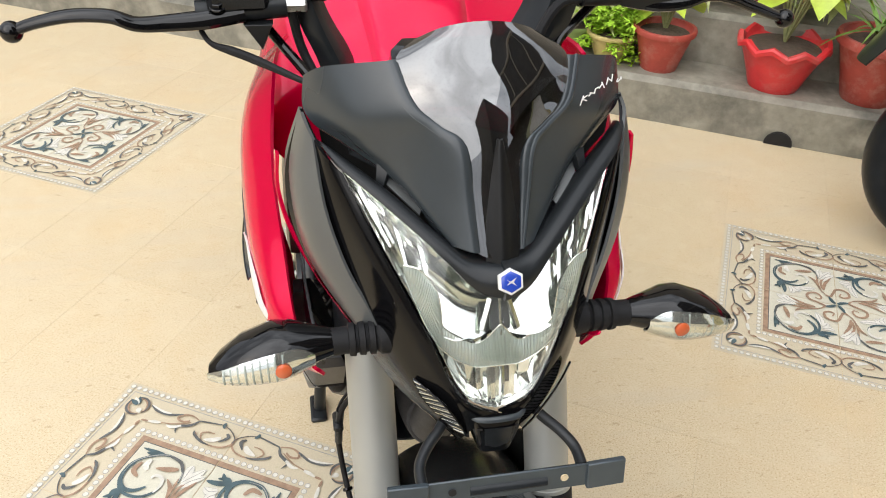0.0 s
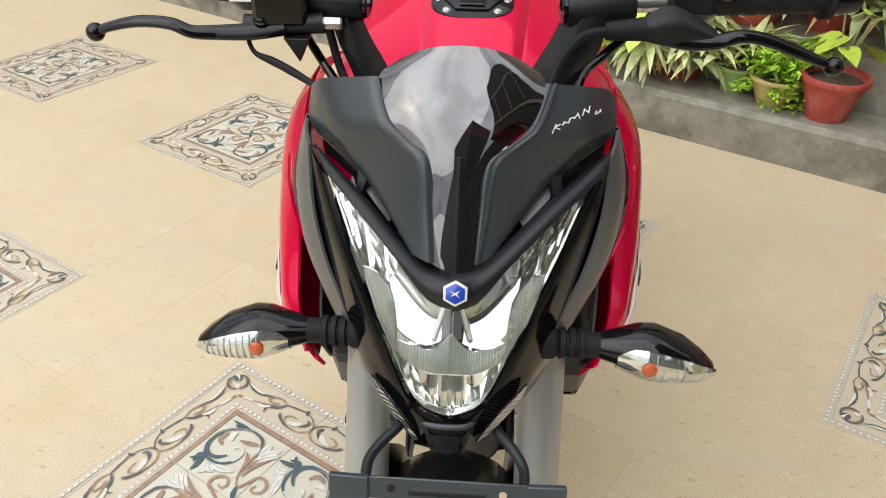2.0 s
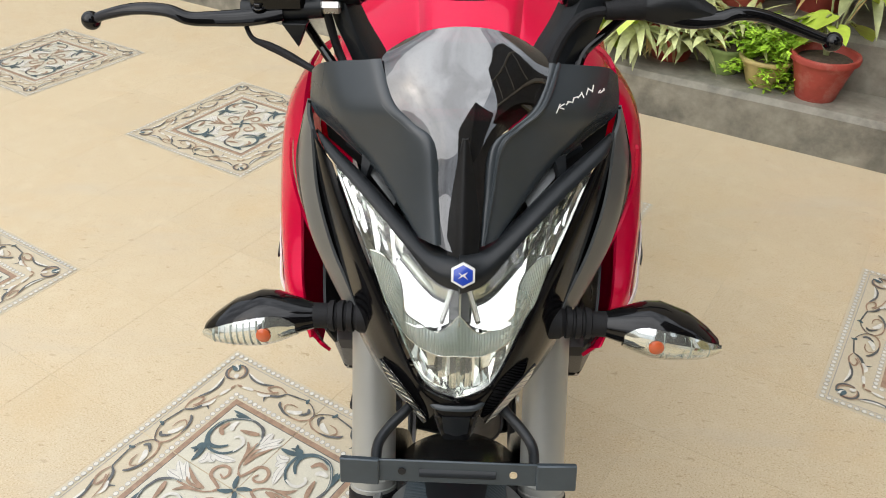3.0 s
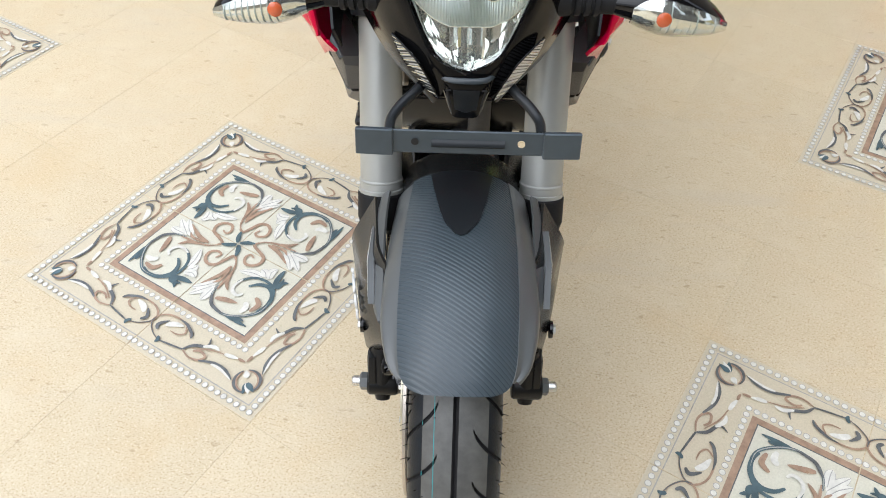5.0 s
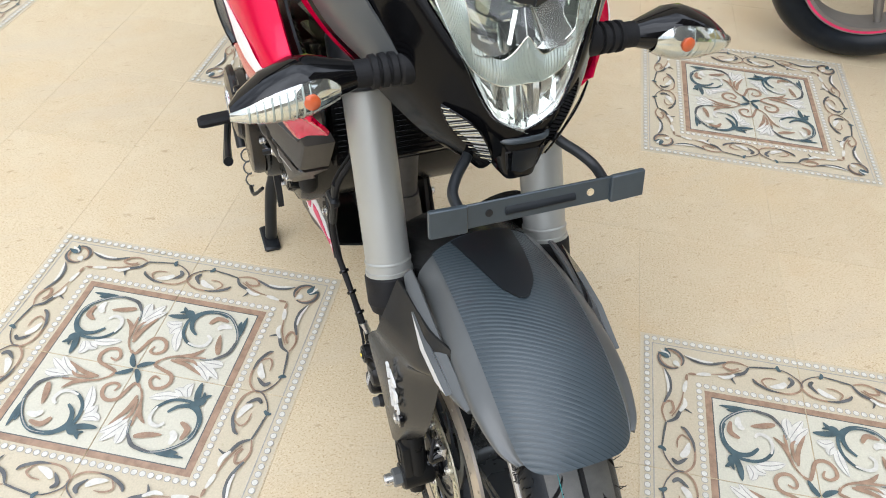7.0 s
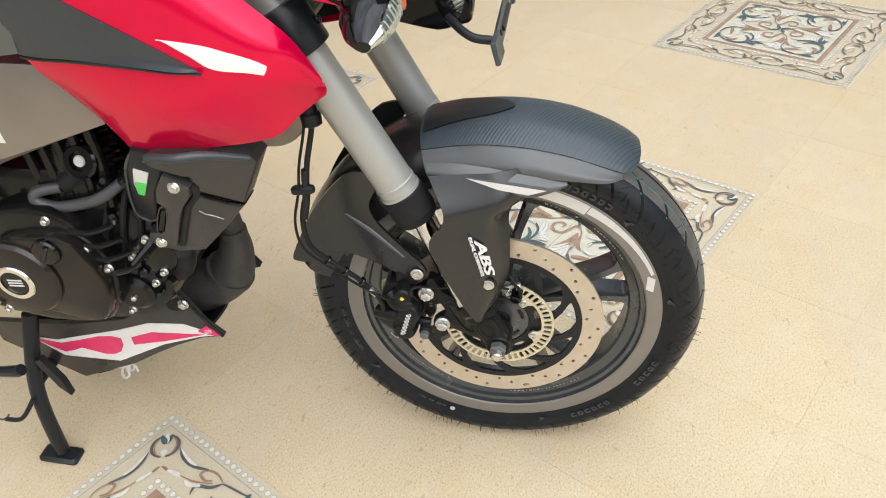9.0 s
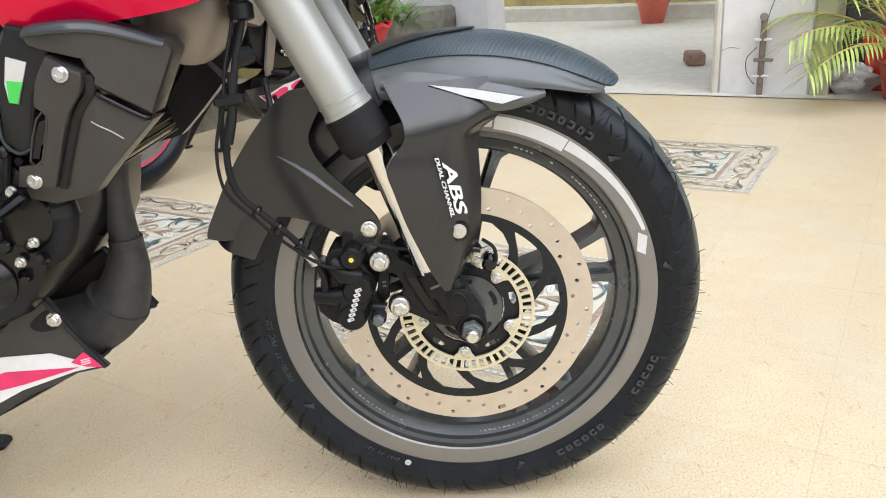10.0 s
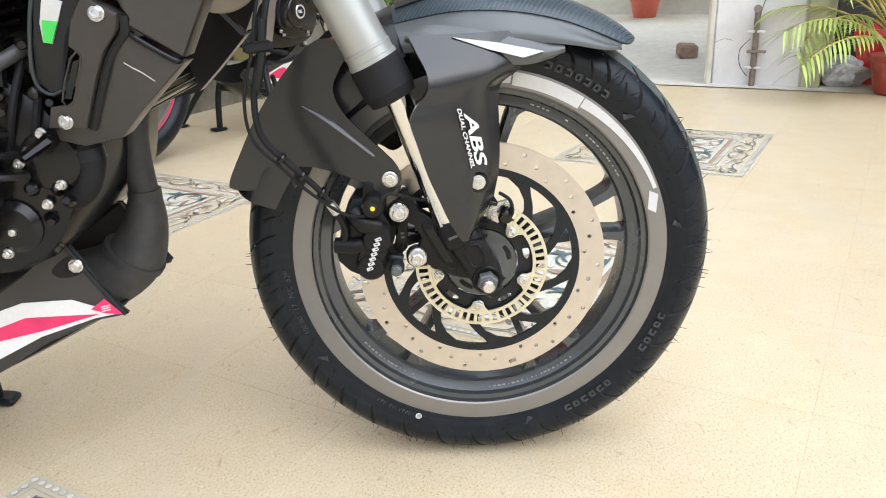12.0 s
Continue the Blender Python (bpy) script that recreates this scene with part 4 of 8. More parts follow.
    # black carrier: bolt ring, outer ring and swept arms
    carrier = part("disc_carrier", perforated_ring(-0.0625, 0.0040, 0.0455, 0.0680, 10, [(0.0560, 0.0001, 0.0001), (0.0565, 0.0042, 0.0105)], phase=48 - 18), "rim_black", wheel, "black disc carrier with swept arms", angle=25)
    part("carrier_ring", ring_strip(bmesh.new(), -0.0625, -0.0585, 0.1120, 0.1212), "rim_black", carrier)
    for k in range(10):
        a = 36 * k + 8
        left, right = [], []
        for r, w, hw in ((0.066, -6, 0.0165), (0.074, -3, 0.0098), (0.084, 2, 0.0072), (0.095, 8, 0.0068), (0.105, 15, 0.0088), (0.1125, 21, 0.0150), (0.1165, 25, 0.0230)):
            turn = math.degrees(hw / r)
            left.append(wheel_point(0, r, a + w - turn))
            right.append(wheel_point(0, r, a + w + turn))
        part("carrier_arm", slab([(q.y, q.z) for q in left + right[::-1]], 0.0036, side_place(-0.0586), bevel=0.0008), "rim_black", carrier)
    ring = part("abs_ring", slotted_ring(-0.0690, 0.0022, 0.0628, 0.0812, 48, 0.0668, 0.0775, 0.56), "brass", wheel, "pale zinc slotted sensor ring", angle=25)
    for k in range(5):
        a = 72 * k + 48
        ear = [wheel_point(0, r, a + da) for r, da in ((0.0640, -13), (0.0580, -9), (0.0510, -7), (0.0478, 0), (0.0510, 7), (0.0580, 9), (0.0640, 13))]
        part("ring_ear", slab([(q.y, q.z) for q in ear], 0.0022, side_place(-0.0668), bevel=0.0005), "brass", ring)
        bolt("disc_bolt", wheel_point(-0.0690, 0.0540, a), (-1, 0, 0), 0.0048, 0.0045, wheel)
    bm = lathe([(0.018, 0.060), (0.020, 0.084), (0.015, 0.094), (0.015, 0.098), (0.0085, 0.100)], AXLE, (-1, 0, 0), 24)
    part("axle_spacer", bm, "gloss", wheel)
    # moulded marks on the tyre side
    ring_text("size_lettering", "100/80 - 17   M/C  52P", 0.0098, -0.0484, 0.2440, 192, "tyre_mark", wheel, "raised tyre size lettering")
    for a, n_ in ((52, 7), (-64, 6), (-34, 5)):
        bm = bmesh.new()
        for k in range(n_):
            a0 = a + k * 2.9
            ring_strip(bm, -0.0492, -0.0478, 0.2440, 0.2465, 2, a0, a0 + 1.9)
            ring_strip(bm, -0.0492, -0.0478, 0.2505, 0.2530, 2, a0, a0 + 1.9)
            ring_strip(bm, -0.0492, -0.0478, 0.2440, 0.2530, 1, a0, a0 + 0.6)
            if k % 2:
                ring_strip(bm, -0.0492, -0.0478, 0.2440, 0.2530, 1, a0 + 1.4, a0 + 1.9)
        part("sidewall_marking", bm, "tyre_mark", wheel, "raised moulded marking on the tyre side")
    ring_bars("sidewall_code", -0.0478, 0.2395, 0.0050, -126, -114.5, 1.1, "tyre_mark", wheel, "small raised code bars on the tyre side", 71)
    for a in (154, -148, -76, 44, 8):
        part("sidewall_arrow", slab([(q.y, q.z) for q in (wheel_point(0, 0.2400, a), wheel_point(0, 0.2440, a + 1.6), wheel_point(0, 0.2520, a - 1.6), wheel_point(0, 0.2490, a + 0.2))], 0.0008, side_place(-0.0478)), "tyre_mark", wheel)
    c = wheel_point(-0.0474, 0.2425, -111.6)
    part("size_mark", lathe([(0.0029, 0), (0.0029, 0.0006), (0.0041, 0.0006), (0.0043, 0.0)], c, (-1, 0, 0), 24), "white", wheel, "small round white stamped mark")
    part("size_mark", box((0.0006, 0.0012, 0.0042), c + Vector((-0.0003, 0, 0)), (18, 0, 0), 0.0002), "white", wheel)
    return wheel


RAKE = 0.473


def fork_y(z):
    return -0.004 + RAKE * (z - 0.296)


def fork_pt(x, z):
    return Vector((x, fork_y(z), z))


FORK_AXIS = Vector((0, RAKE, 1)).normalized()


def fork_leg(side):
    x = 0.099 * side
    leg = part("fork_leg", lathe([(0.0262, 0.0), (0.0262, 0.003), (0.0276, 0.004), (0.0276, 0.009), (0.0263, 0.010), (0.0263, 0.018), (0.0270, 0.019), (0.0270, 0.0205),
                                  (0.0256, 0.022), (0.0254, 0.16), (0.0254, 0.47), (0.020, 0.472)], fork_pt(x, 0.545), FORK_AXIS, 48), "fork", bike, "grey anodised upside-down fork tube", STEER, angle=20)
    part("dust_seal", lathe([(0.0258, 0.004), (0.0284, 0.002), (0.0292, 0.000), (0.0294, -0.031), (0.0286, -0.033), (0.0262, -0.042), (0.017, -0.044)], fork_pt(x, 0.547), FORK_AXIS, 40), "rubber", leg, "black rubber fork seal", angle=18)
    part("stanchion", tube([(x, 0.036, 0.345), (x, 0.104, 0.548)], 0.0160, 28, None, 1), "chrome", leg, "polished chrome lower tube")
    # casting that holds the axle
    bm = lathe([(0.014, 0.0), (0.015, 0.004), (0.015, 0.05), (0.014, 0.056)], fork_pt(x, 0.300), FORK_AXIS, 24)
    lathe([(0.0165, -0.020), (0.0185, -0.017), (0.0185, 0.018), (0.0165, 0.0215)], Vector((x, 0, 0.296)), (1, 0, 0), 24, bm)
    tube([(x, 0.002, 0.29), (x, -0.012, 0.272)], [0.016, 0.010], 12, bm, 1)
    tube([(x, 0.008, 0.298), (x, 0.044, 0.366)], [0.014, 0.015], 24, bm, 1)
    clamp = part("axle_clamp", bm, "caliper", leg, "black axle casting")
    foot = [(0.050, 0.366), (0.031, 0.372), (0.018, 0.346), (0.004, 0.346), (-0.013, 0.312), (-0.014, 0.294), (-0.006, 0.281), (0.008, 0.281), (0.021, 0.304), (0.044, 0.346)]
    part("foot_plate", slab(foot, 0.010, side_place(x + side * 0.008, side), bevel=0.003), "caliper", clamp)
    part("foot_rim", tube([(x + side * 0.0182, y, z) for y, z in ((0.0255, 0.3345), (0.0105, 0.3410), (0.0020, 0.3205), (0.0160, 0.3140))], 0.0013, 8, None, 3, 1.0, True), "caliper", clamp)
    part("foot_collar", lathe([(0.0185, 0), (0.0200, 0.002), (0.0200, 0.028), (0.0185, 0.031)], (x, 0.0290, 0.3380), FORK_AXIS, 28), "caliper", clamp)
    part("collar_mark", box((0.0008, 0.016, 0.0030), (x + side * 0.0200, 0.036, 0.352), (-22, 0, 0), 0.0003), "satin", clamp)
    bm = lathe([(0.0150, 0.0), (0.0150, 0.006)], Vector((x + side * 0.014, 0, 0.296)), (side, 0, 0), 24)
    lathe([(0.0125, 0.006), (0.0125, 0.015), (0.0105, 0.017)], Vector((x + side * 0.014, 0, 0.296)), (side, 0, 0), 6, bm)
    part("axle_nut", bm, "satin", leg)
    part("axle_end", lathe([(0.0075, 0.015), (0.0075, 0.026), (0.006, 0.028)], Vector((x + side * 0.014, 0, 0.296)), (side, 0, 0), 16), "steel", leg, "threaded silver axle end")
    part("lower_yoke_collar", lathe([(0.0262, -0.030), (0.034, -0.028), (0.0345, -0.024), (0.0345, 0.026), (0.033, 0.030), (0.026, 0.031)], fork_pt(x, 0.765), FORK_AXIS, 32), "matte", leg, "black lower fork clamp")
    bolt("clamp_bolt", fork_pt(x, 0.775) + Vector((side * 0.0, -0.036, 0.0)), (0, -1, 0.2), 0.0048, 0.007, leg, "gloss")
    return leg


def caliper():
    body = [(0.150, 0.399), (0.137, 0.400), (0.133, 0.390), (0.117, 0.380), (0.107, 0.364), (0.106, 0.348), (0.115, 0.338), (0.119, 0.325), (0.118, 0.312), (0.128, 0.303), (0.147, 0.302), (0.161, 0.309), (0.173, 0.322), (0.175, 0.331), (0.169, 0.351), (0.166, 0.368), (0.159, 0.386)]
    bm = slab(body, 0.040, side_place(-0.066), bevel=0.005)
    cal = part("brake_caliper", bm, "caliper", bike, "black two-piston front brake caliper", STEER)
    # two piston housings joined by a waist
    for y, z, r in ((0.1245, 0.352, 0.0175), (0.1340, 0.3195, 0.0165)):
        part("piston_boss", lathe([(r + 0.002, -0.004), (r, 0.010), (r - 0.0025, 0.0135), (r - 0.006, 0.0145), (0.002, 0.0145)], (-0.108, y, z), (-1, 0, 0), 32), "caliper", cal, angle=28)
    part("body_waist", slab([(0.1415, 0.349), (0.112, 0.340), (0.121, 0.322), (0.149, 0.329)], 0.0115, side_place(-0.108), bevel=0.003), "caliper", cal)
    part("body_hump", tube([(-0.108, 0.150, 0.385), (-0.114, 0.138, 0.372), (-0.112, 0.120, 0.366)], [0.010, 0.013, 0.009], 14), "caliper", cal)
    part("hose_boss", tube([(-0.102, 0.174, 0.342), (-0.108, 0.150, 0.342), (-0.108, 0.136, 0.345)], [0.0095, 0.0105, 0.010], 16), "caliper", cal)
    for y, mat in ((0.1665, "orange_copper"), (0.1600, "orange_copper")):
        part("banjo_washer", lathe([(0.0090, 0), (0.0090, 0.0014)], (-0.103, y, 0.342), (0, 1, 0), 18), mat, cal, "copper sealing washer")
    part("banjo_bolt", lathe([(0.0068, 0), (0.0068, 0.0075), (0.0055, 0.009)], (-0.103, 0.168, 0.342), (0, 1, 0), 6), "bronze", cal)
    part("banjo_eye", lathe([(0.0085, 0), (0.0085, 0.0050)], (-0.103, 0.1612, 0.342), (0, 1, 0), 18), "caliper", cal)
    part("banjo_neck", tube([(-0.108, 0.163, 0.346), (-0.112, 0.161, 0.366), (-0.113, 0.168, 0.385)], 0.0042, 10), "caliper", cal)
    part("slide_boss", lathe([(0.0125, 0), (0.0125, 0.030), (0.0105, 0.033), (0.0060, 0.033)], (-0.098, 0.1265, 0.394), (-1, 0, 0), 24), "caliper", cal)
    part("slide_cap", lathe([(0.0060, 0), (0.0060, 0.0012), (0.0045, 0.0018)], (-0.1308, 0.1265, 0.394), (-1, 0, 0), 16), "soft", cal)
    part("paint_dot", lathe([(0.0030, 0), (0.0026, 0.0010), (0.0012, 0.0014)], (-0.1324, 0.1262, 0.3940), (-1, 0, 0), 9), "yellow", cal, "yellow paint dot")
    part("top_lug", slab([(0.137, 0.419), (0.121, 0.419), (0.113, 0.405), (0.113, 0.388), (0.127, 0.384), (0.141, 0.391)], 0.018, side_place(-0.088), bevel=0.004), "caliper", cal)
    # maker's mark as plain bars
    for k in range(7):
        c = Vector((-0.1232, 0.1352 - 0.0020 * k, 0.3190 + 0.0059 * k))
        part("cast_letter", box((0.0010, 0.0075, 0.0042), c, (-19, 0, 0), 0.0005), "silver", cal, "raised silver maker's mark bars")
        part("letter_gap", box((0.0012, 0.0030, 0.0014), c + Vector((0, 0.0002 if k % 2 else -0.0012, 0.0002)), (-19, 0, 0), 0.0002), "caliper", cal)
    part("slide_pin_boot", lathe([(0.0068, 0), (0.0090, 0.004), (0.0075, 0.008), (0.0092, 0.012), (0.0075, 0.016)], (-0.100, 0.105, 0.3140), (-1, 0, 0), 16), "rubber", cal)
    part("slide_pin", lathe([(0.0070, 0), (0.0070, 0.006), (0.0050, 0.008)], (-0.116, 0.105, 0.3140), (-1, 0, 0), 6), "satin", cal)
    part("pin_arm", tube([(-0.094, 0.122, 0.325), (-0.098, 0.112, 0.322), (-0.098, 0.098, 0.320)], [0.006, 0.007, 0.006], 12), "caliper", cal)
    part("pad_clip", tube([(-0.106, 0.158, 0.3030), (-0.110, 0.150, 0.2985), (-0.110, 0.143, 0.2985), (-0.106, 0.136, 0.3020)], 0.0014, 8), "steel", cal, "bent steel pad clip")
    part("brake_pad", slab([(0.104, 0.318), (0.098, 0.312), (0.108, 0.290), (0.113, 0.293)], 0.010, side_place(-0.066), bevel=0.001), "bronze", cal, "brake pad backing plate")
    # bracket between fork and caliper
    outline = [(0.094, 0.404), (0.087, 0.404), (0.076, 0.379), (0.056, 0.366), (0.053, 0.346), (0.033, 0.336), (0.011, 0.306), (0.004, 0.290), (0.020, 0.291), (0.038, 0.295), (0.071, 0.312), (0.080, 0.309), (0.0885, 0.315), (0.0895, 0.326), (0.078, 0.334), (0.075, 0.345), (0.083, 0.363), (0.094, 0.368), (0.106, 0.371), (0.107, 0.386), (0.099, 0.392)]
    br = part("caliper_bracket", slab(outline, 0.016, side_place(-0.084), bevel=0.0025), "caliper", bike, "black cast caliper bracket", STEER)
    rim_pts = [(0.0725, 0.3595), (0.0565, 0.3585), (0.0350, 0.3110), (0.0495, 0.3120)]
    part("pocket_rim", tube([(-0.1005, y, z) for y, z in rim_pts], 0.0013, 8, None, 4, 1.0, True), "caliper", br)
    part("pocket", slab([(0.0700, 0.3570), (0.0580, 0.3562), (0.0390, 0.3135), (0.0480, 0.3142)], 0.0006, side_place(-0.1000)), "engine", br)
    for y, z in ((0.099, 0.379), (0.0805, 0.3225)):
        part("bolt_pad", lathe([(0.0135, -0.006), (0.0130, 0.0015), (0.0118, 0.0025)], (-0.100, y, z), (-1, 0, 0), 24), "caliper", br)
        bolt("bracket_bolt", (-0.1022, y, z), (-1, 0, 0), 0.0080, 0.010, br, label="zinc flange bolt", flange=1.45)
    part("bracket_brace", slab([(0.100, 0.368), (0.090, 0.366), (0.092, 0.330), (0.101, 0.320), (0.108, 0.330), (0.104, 0.350)], 0.010, side_place(-0.080), bevel=0.002), "caliper", br)
    for k in range(2):
        part("cast_code", box((0.0008, 0.0045, 0.0026), (-0.0904, 0.097, 0.344 + 0.005 * k), (-8, 0, 0), 0.0003), "satin", br)
    # wheel speed sensor by the ring
    part("wheel_sensor", lathe([(0.0065, 0), (0.0085, 0.002), (0.0085, 0.018), (0.0060, 0.020)], (-0.074, -0.026, 0.368), (-0.9, 0.1, -0.3), 18), "gloss", br, "black wheel speed sensor")
    part("sensor_bracket", slab([(-0.006, 0.374), (-0.030, 0.382), (-0.034, 0.366), (-0.016, 0.352), (-0.004, 0.358)], 0.004, side_place(-0.074), bevel=0.001), "steel", br, "plated sensor bracket")
    part("sensor_clip", tube([(-0.085, -0.018, 0.392), (-0.092, -0.030, 0.384), (-0.092, -0.032, 0.368), (-0.086, -0.024, 0.357)], 0.0022, 8), "rubber", br)
    for y, z in ((-0.0125, 0.3650), (-0.0275, 0.3745)):
        bolt("sensor_bolt", (-0.078, y, z), (-1, 0, 0), 0.0034, 0.005, br)
    return cal


def fender():
    """Front mudguard in wheel angles: top 90, forwards less."""
    def crown(deg, x, lift=0.0):
        k = abs(x) / 0.066
        t = (deg - 53) / (90 - 53)
        base = np.interp(deg, [53, 58, 70, 90, 110, 130, 150, 160], [0.315, 0.318, 0.319, 0.317, 0.317, 0.319, 0.319, 0.318])
        return wheel_point(x, base + lift - 0.025 * k ** 2.4, deg)
    # front crown with the woven film
    grid = []
    for deg in (54.8, 56, 58.5, 64, 73, 84, 96, 108):
        w = float(np.interp(deg, [54.8, 56, 58, 62, 72, 90, 108], [0.034, 0.048, 0.056, 0.060, 0.062, 0.061, 0.055]))
        grid.append([crown(deg, w * s) for s in (-1, -0.8, -0.45, 0, 0.45, 0.8, 1)])
    top = part("front_fender", skin(grid, 0.003, 4, 7), "carbon", bike, "black front mudguard with carbon-look film", STEER)
    # shoulders under the film, down to the rim of the guard
    for s in (-1, 1):
        grid = []
        for deg in (57.5, 61, 70, 82, 95, 108):
            w = float(np.interp(deg, [54.8, 56, 58, 62, 72, 90, 108], [0.034, 0.048, 0.056, 0.060, 0.062, 0.061, 0.055]))
            drop = float(np.interp(deg, [57.5, 61, 70, 82, 95, 108], [0.006, 0.012, 0.021, 0.029, 0.035, 0.030]))
            q = crown(deg, w * s)
            r = (Vector((0, q.y, q.z - 0.296))).length
            out = float(np.interp(deg, [57.5, 61, 70], [0.35, 0.7, 1.0]))
            grid.append([wheel_point((w - 0.001) * s, r + 0.0020, deg), wheel_point((w + 0.007 * out) * s, r - 0.004, deg), wheel_point((w + 0.019 * out) * s, r - drop * 0.6, deg), wheel_point((w + 0.021 * out) * s, r - drop, deg)])
        part("shoulder", skin(grid, 0.003, 4, 4), "satin", top, "matte grey fender shoulder")
        x = 0.088 * s
        pl = side_place(x, s)
        # outer guard over the fork foot: it flares round the fork and tapers to a point
        rows = []
        for z, y0, y1, xa, xb, xc in ((0.572, -0.030, 0.078, 0.086, 0.090, 0.096), (0.554, -0.040, 0.069, 0.088, 0.100, 0.108), (0.536, -0.041, 0.060, 0.089, 0.106, 0.117), (0.521, -0.021, 0.060, 0.092, 0.110, 0.122),
                                      (0.505, -0.016, 0.072, 0.094, 0.113, 0.122), (0.489, -0.0155, 0.080, 0.095, 0.1155, 0.126), (0.465, -0.016, 0.074, 0.097, 0.1160, 0.124), (0.429, -0.015, 0.064, 0.101, 0.1150, 0.119), (0.400, -0.009, 0.053, 0.104, 0.1135, 0.116), (0.370, 0.005, 0.041, 0.108, 0.1125, 0.114), (0.347, 0.021, 0.028, 0.111, 0.1115, 0.112)):
            xa -= 0.012 if z < 0.53 else 0.008
            wide = 0.006 if z < 0.54 else 0.003
            xb, xc = xb + wide, xc + wide
            rows.append([(s * xa, y0, z), (s * (xa * 0.22 + xb * 0.78), y0 * 0.75 + y1 * 0.25, z), (s * xb, (y0 + y1) / 2, z), (s * xc, y1, z)])
        guard = part("fork_guard", skin(rows, 0.004, 3, 4), "guard", top, "satin black fork guard", angle=50)
        rows = [[(s * xt, y, zt), (s * (max(xt, xl) + 0.004), y, zt * 0.45 + zl * 0.55), (s * xl, y, zl)] for y, zt, zl, xt, xl in (
            (0.081, 0.579, 0.569, 0.083, 0.087), (0.050, 0.581, 0.560, 0.084, 0.091), (0.006, 0.575, 0.548, 0.084, 0.093), (-0.040, 0.563, 0.5395, 0.082, 0.091), (-0.068, 0.557, 0.5425, 0.080, 0.086), (-0.092, 0.5525, 0.5505, 0.078, 0.079))]
        part("guard_wing", skin(rows, 0.003, 4, 4), "satin", top, "satin grey fender wing", angle=50)
        # crease that runs down the guard
        outline = [Vector((s * x, y, z)) for x, y, z in ((0.1015, 0.031, 0.5710), (0.1030, -0.016, 0.5640), (0.0985, -0.068, 0.5520), (0.1010, -0.045, 0.5465), (0.1050, -0.008, 0.5570))]
        bm = bmesh.new()
        top_v = [bm.verts.new(q) for q in outline]
        low_v = [bm.verts.new(q - Vector((s * 0.007, 0, 0))) for q in outline]
        bm.faces.new(top_v)
        bm.faces.new(low_v[::-1])
        for i in range(5):
            bm.faces.new((top_v[i], top_v[(i + 1) % 5], low_v[(i + 1) % 5], low_v[i])).material_index = 1
        part("reflector_strip", bm, ["silver", "satin"], top, "pale reflective wedge-shaped sticker", angle=20)
        bm = lathe([(0.0115, 0.000), (0.0115, 0.004), (0.009, 0.0045)], (s * 0.118, 0.008, 0.416), (s, 0, 0), 24)
        part("bolt_cup", bm, "gloss", guard)
        bolt("guard_bolt", (s * 0.121, 0.008, 0.416), (s, 0, 0), 0.0066, 0.005, top)
        # rear arm of the mudguard
        arm = [(0.177, 0.573), (0.213, 0.543), (0.253, 0.493), (0.279, 0.448), (0.295, 0.416), (0.291, 0.407), (0.265, 0.406), (0.246, 0.427), (0.194, 0.433), (0.137, 0.416), (0.112, 0.402), (0.093, 0.419), (0.102, 0.442), (0.131, 0.471), (0.154, 0.496), (0.163, 0.521), (0.152, 0.545), (0.140, 0.568)]
        bm = bmesh.new()
        pts = rounded(arm, 3)

        def flare(q, t):
            k = min(max((0.25 - q.x) / 0.14, 0), 1)
            return s * (0.074 + 0.036 * k - t)
        outer = [bm.verts.new((flare(q, 0), q.x, q.y)) for q in pts]
        inner = [bm.verts.new((flare(q, 0.005), q.x, q.y)) for q in pts]
        n = len(pts)
        for i in range(n):
            bm.faces.new((outer[i], outer[(i + 1) % n], inner[(i + 1) % n], inner[i]))
        bmesh.ops.triangle_fill(bm, edges=[bm.edges.get((outer[i], outer[(i + 1) % n])) for i in range(n)], use_beauty=True)
        bmesh.ops.triangle_fill(bm, edges=[bm.edges.get((inner[i], inner[(i + 1) % n])) for i in range(n)], use_beauty=True)
        part("rear_arm", bm, "guard", top, "matte black rear mudguard arm", angle=50)
        bolt("arm_bolt", (s * 0.111, 0.106, 0.421), (s, 0, 0), 0.0068, 0.006, top)
        part("arm_crease", tube([(s * 0.0875, 0.200, 0.503), (s * 0.0965, 0.165, 0.482), (s * 0.1075, 0.122, 0.447)], [0.001, 0.005, 0.002], 8, None, 5, 0.5), "guard", top)
    # rear crown behind the fork
    grid = []
    for deg in (108, 120, 135, 150, 161):
        w = float(np.interp(deg, [108, 120, 161], [0.060, 0.070, 0.070]))
        grid.append([crown(deg, w * 1.10 * s, -0.035 if abs(s) > 1 else 0) if abs(s) > 1 else crown(deg, w * s) for s in (-1, -0.6, 0, 0.6, 1)])
        base = grid[-1]
        r = Vector((0, base[0].y, base[0].z - 0.296)).length
        drop = float(np.interp(deg, [108, 120, 140, 161], [0.03, 0.04, 0.045, 0.03]))
        base.insert(0, wheel_point(-w - 0.004, r - drop, deg))
        base.append(wheel_point(w + 0.004, r - drop, deg))
    part("rear_crown", skin(grid, 0.003, 5, 4), "guard", top, "satin black rear mudguard crown")
    # smooth dark tongue set on the crown
    grid = []
    for deg, w in ((88, 0.011), (89, 0.017), (92, 0.0225), (99, 0.030), (107, 0.036)):
        grid.append([crown(deg - 2.2 * (1 - s * s) * (deg < 91), w * s, 0.0042) for s in (-1, -0.5, 0, 0.5, 1)])
    part("tongue", skin(grid, 0.0015, 4, 4), "matte", top, "smooth black tongue on the mudguard")
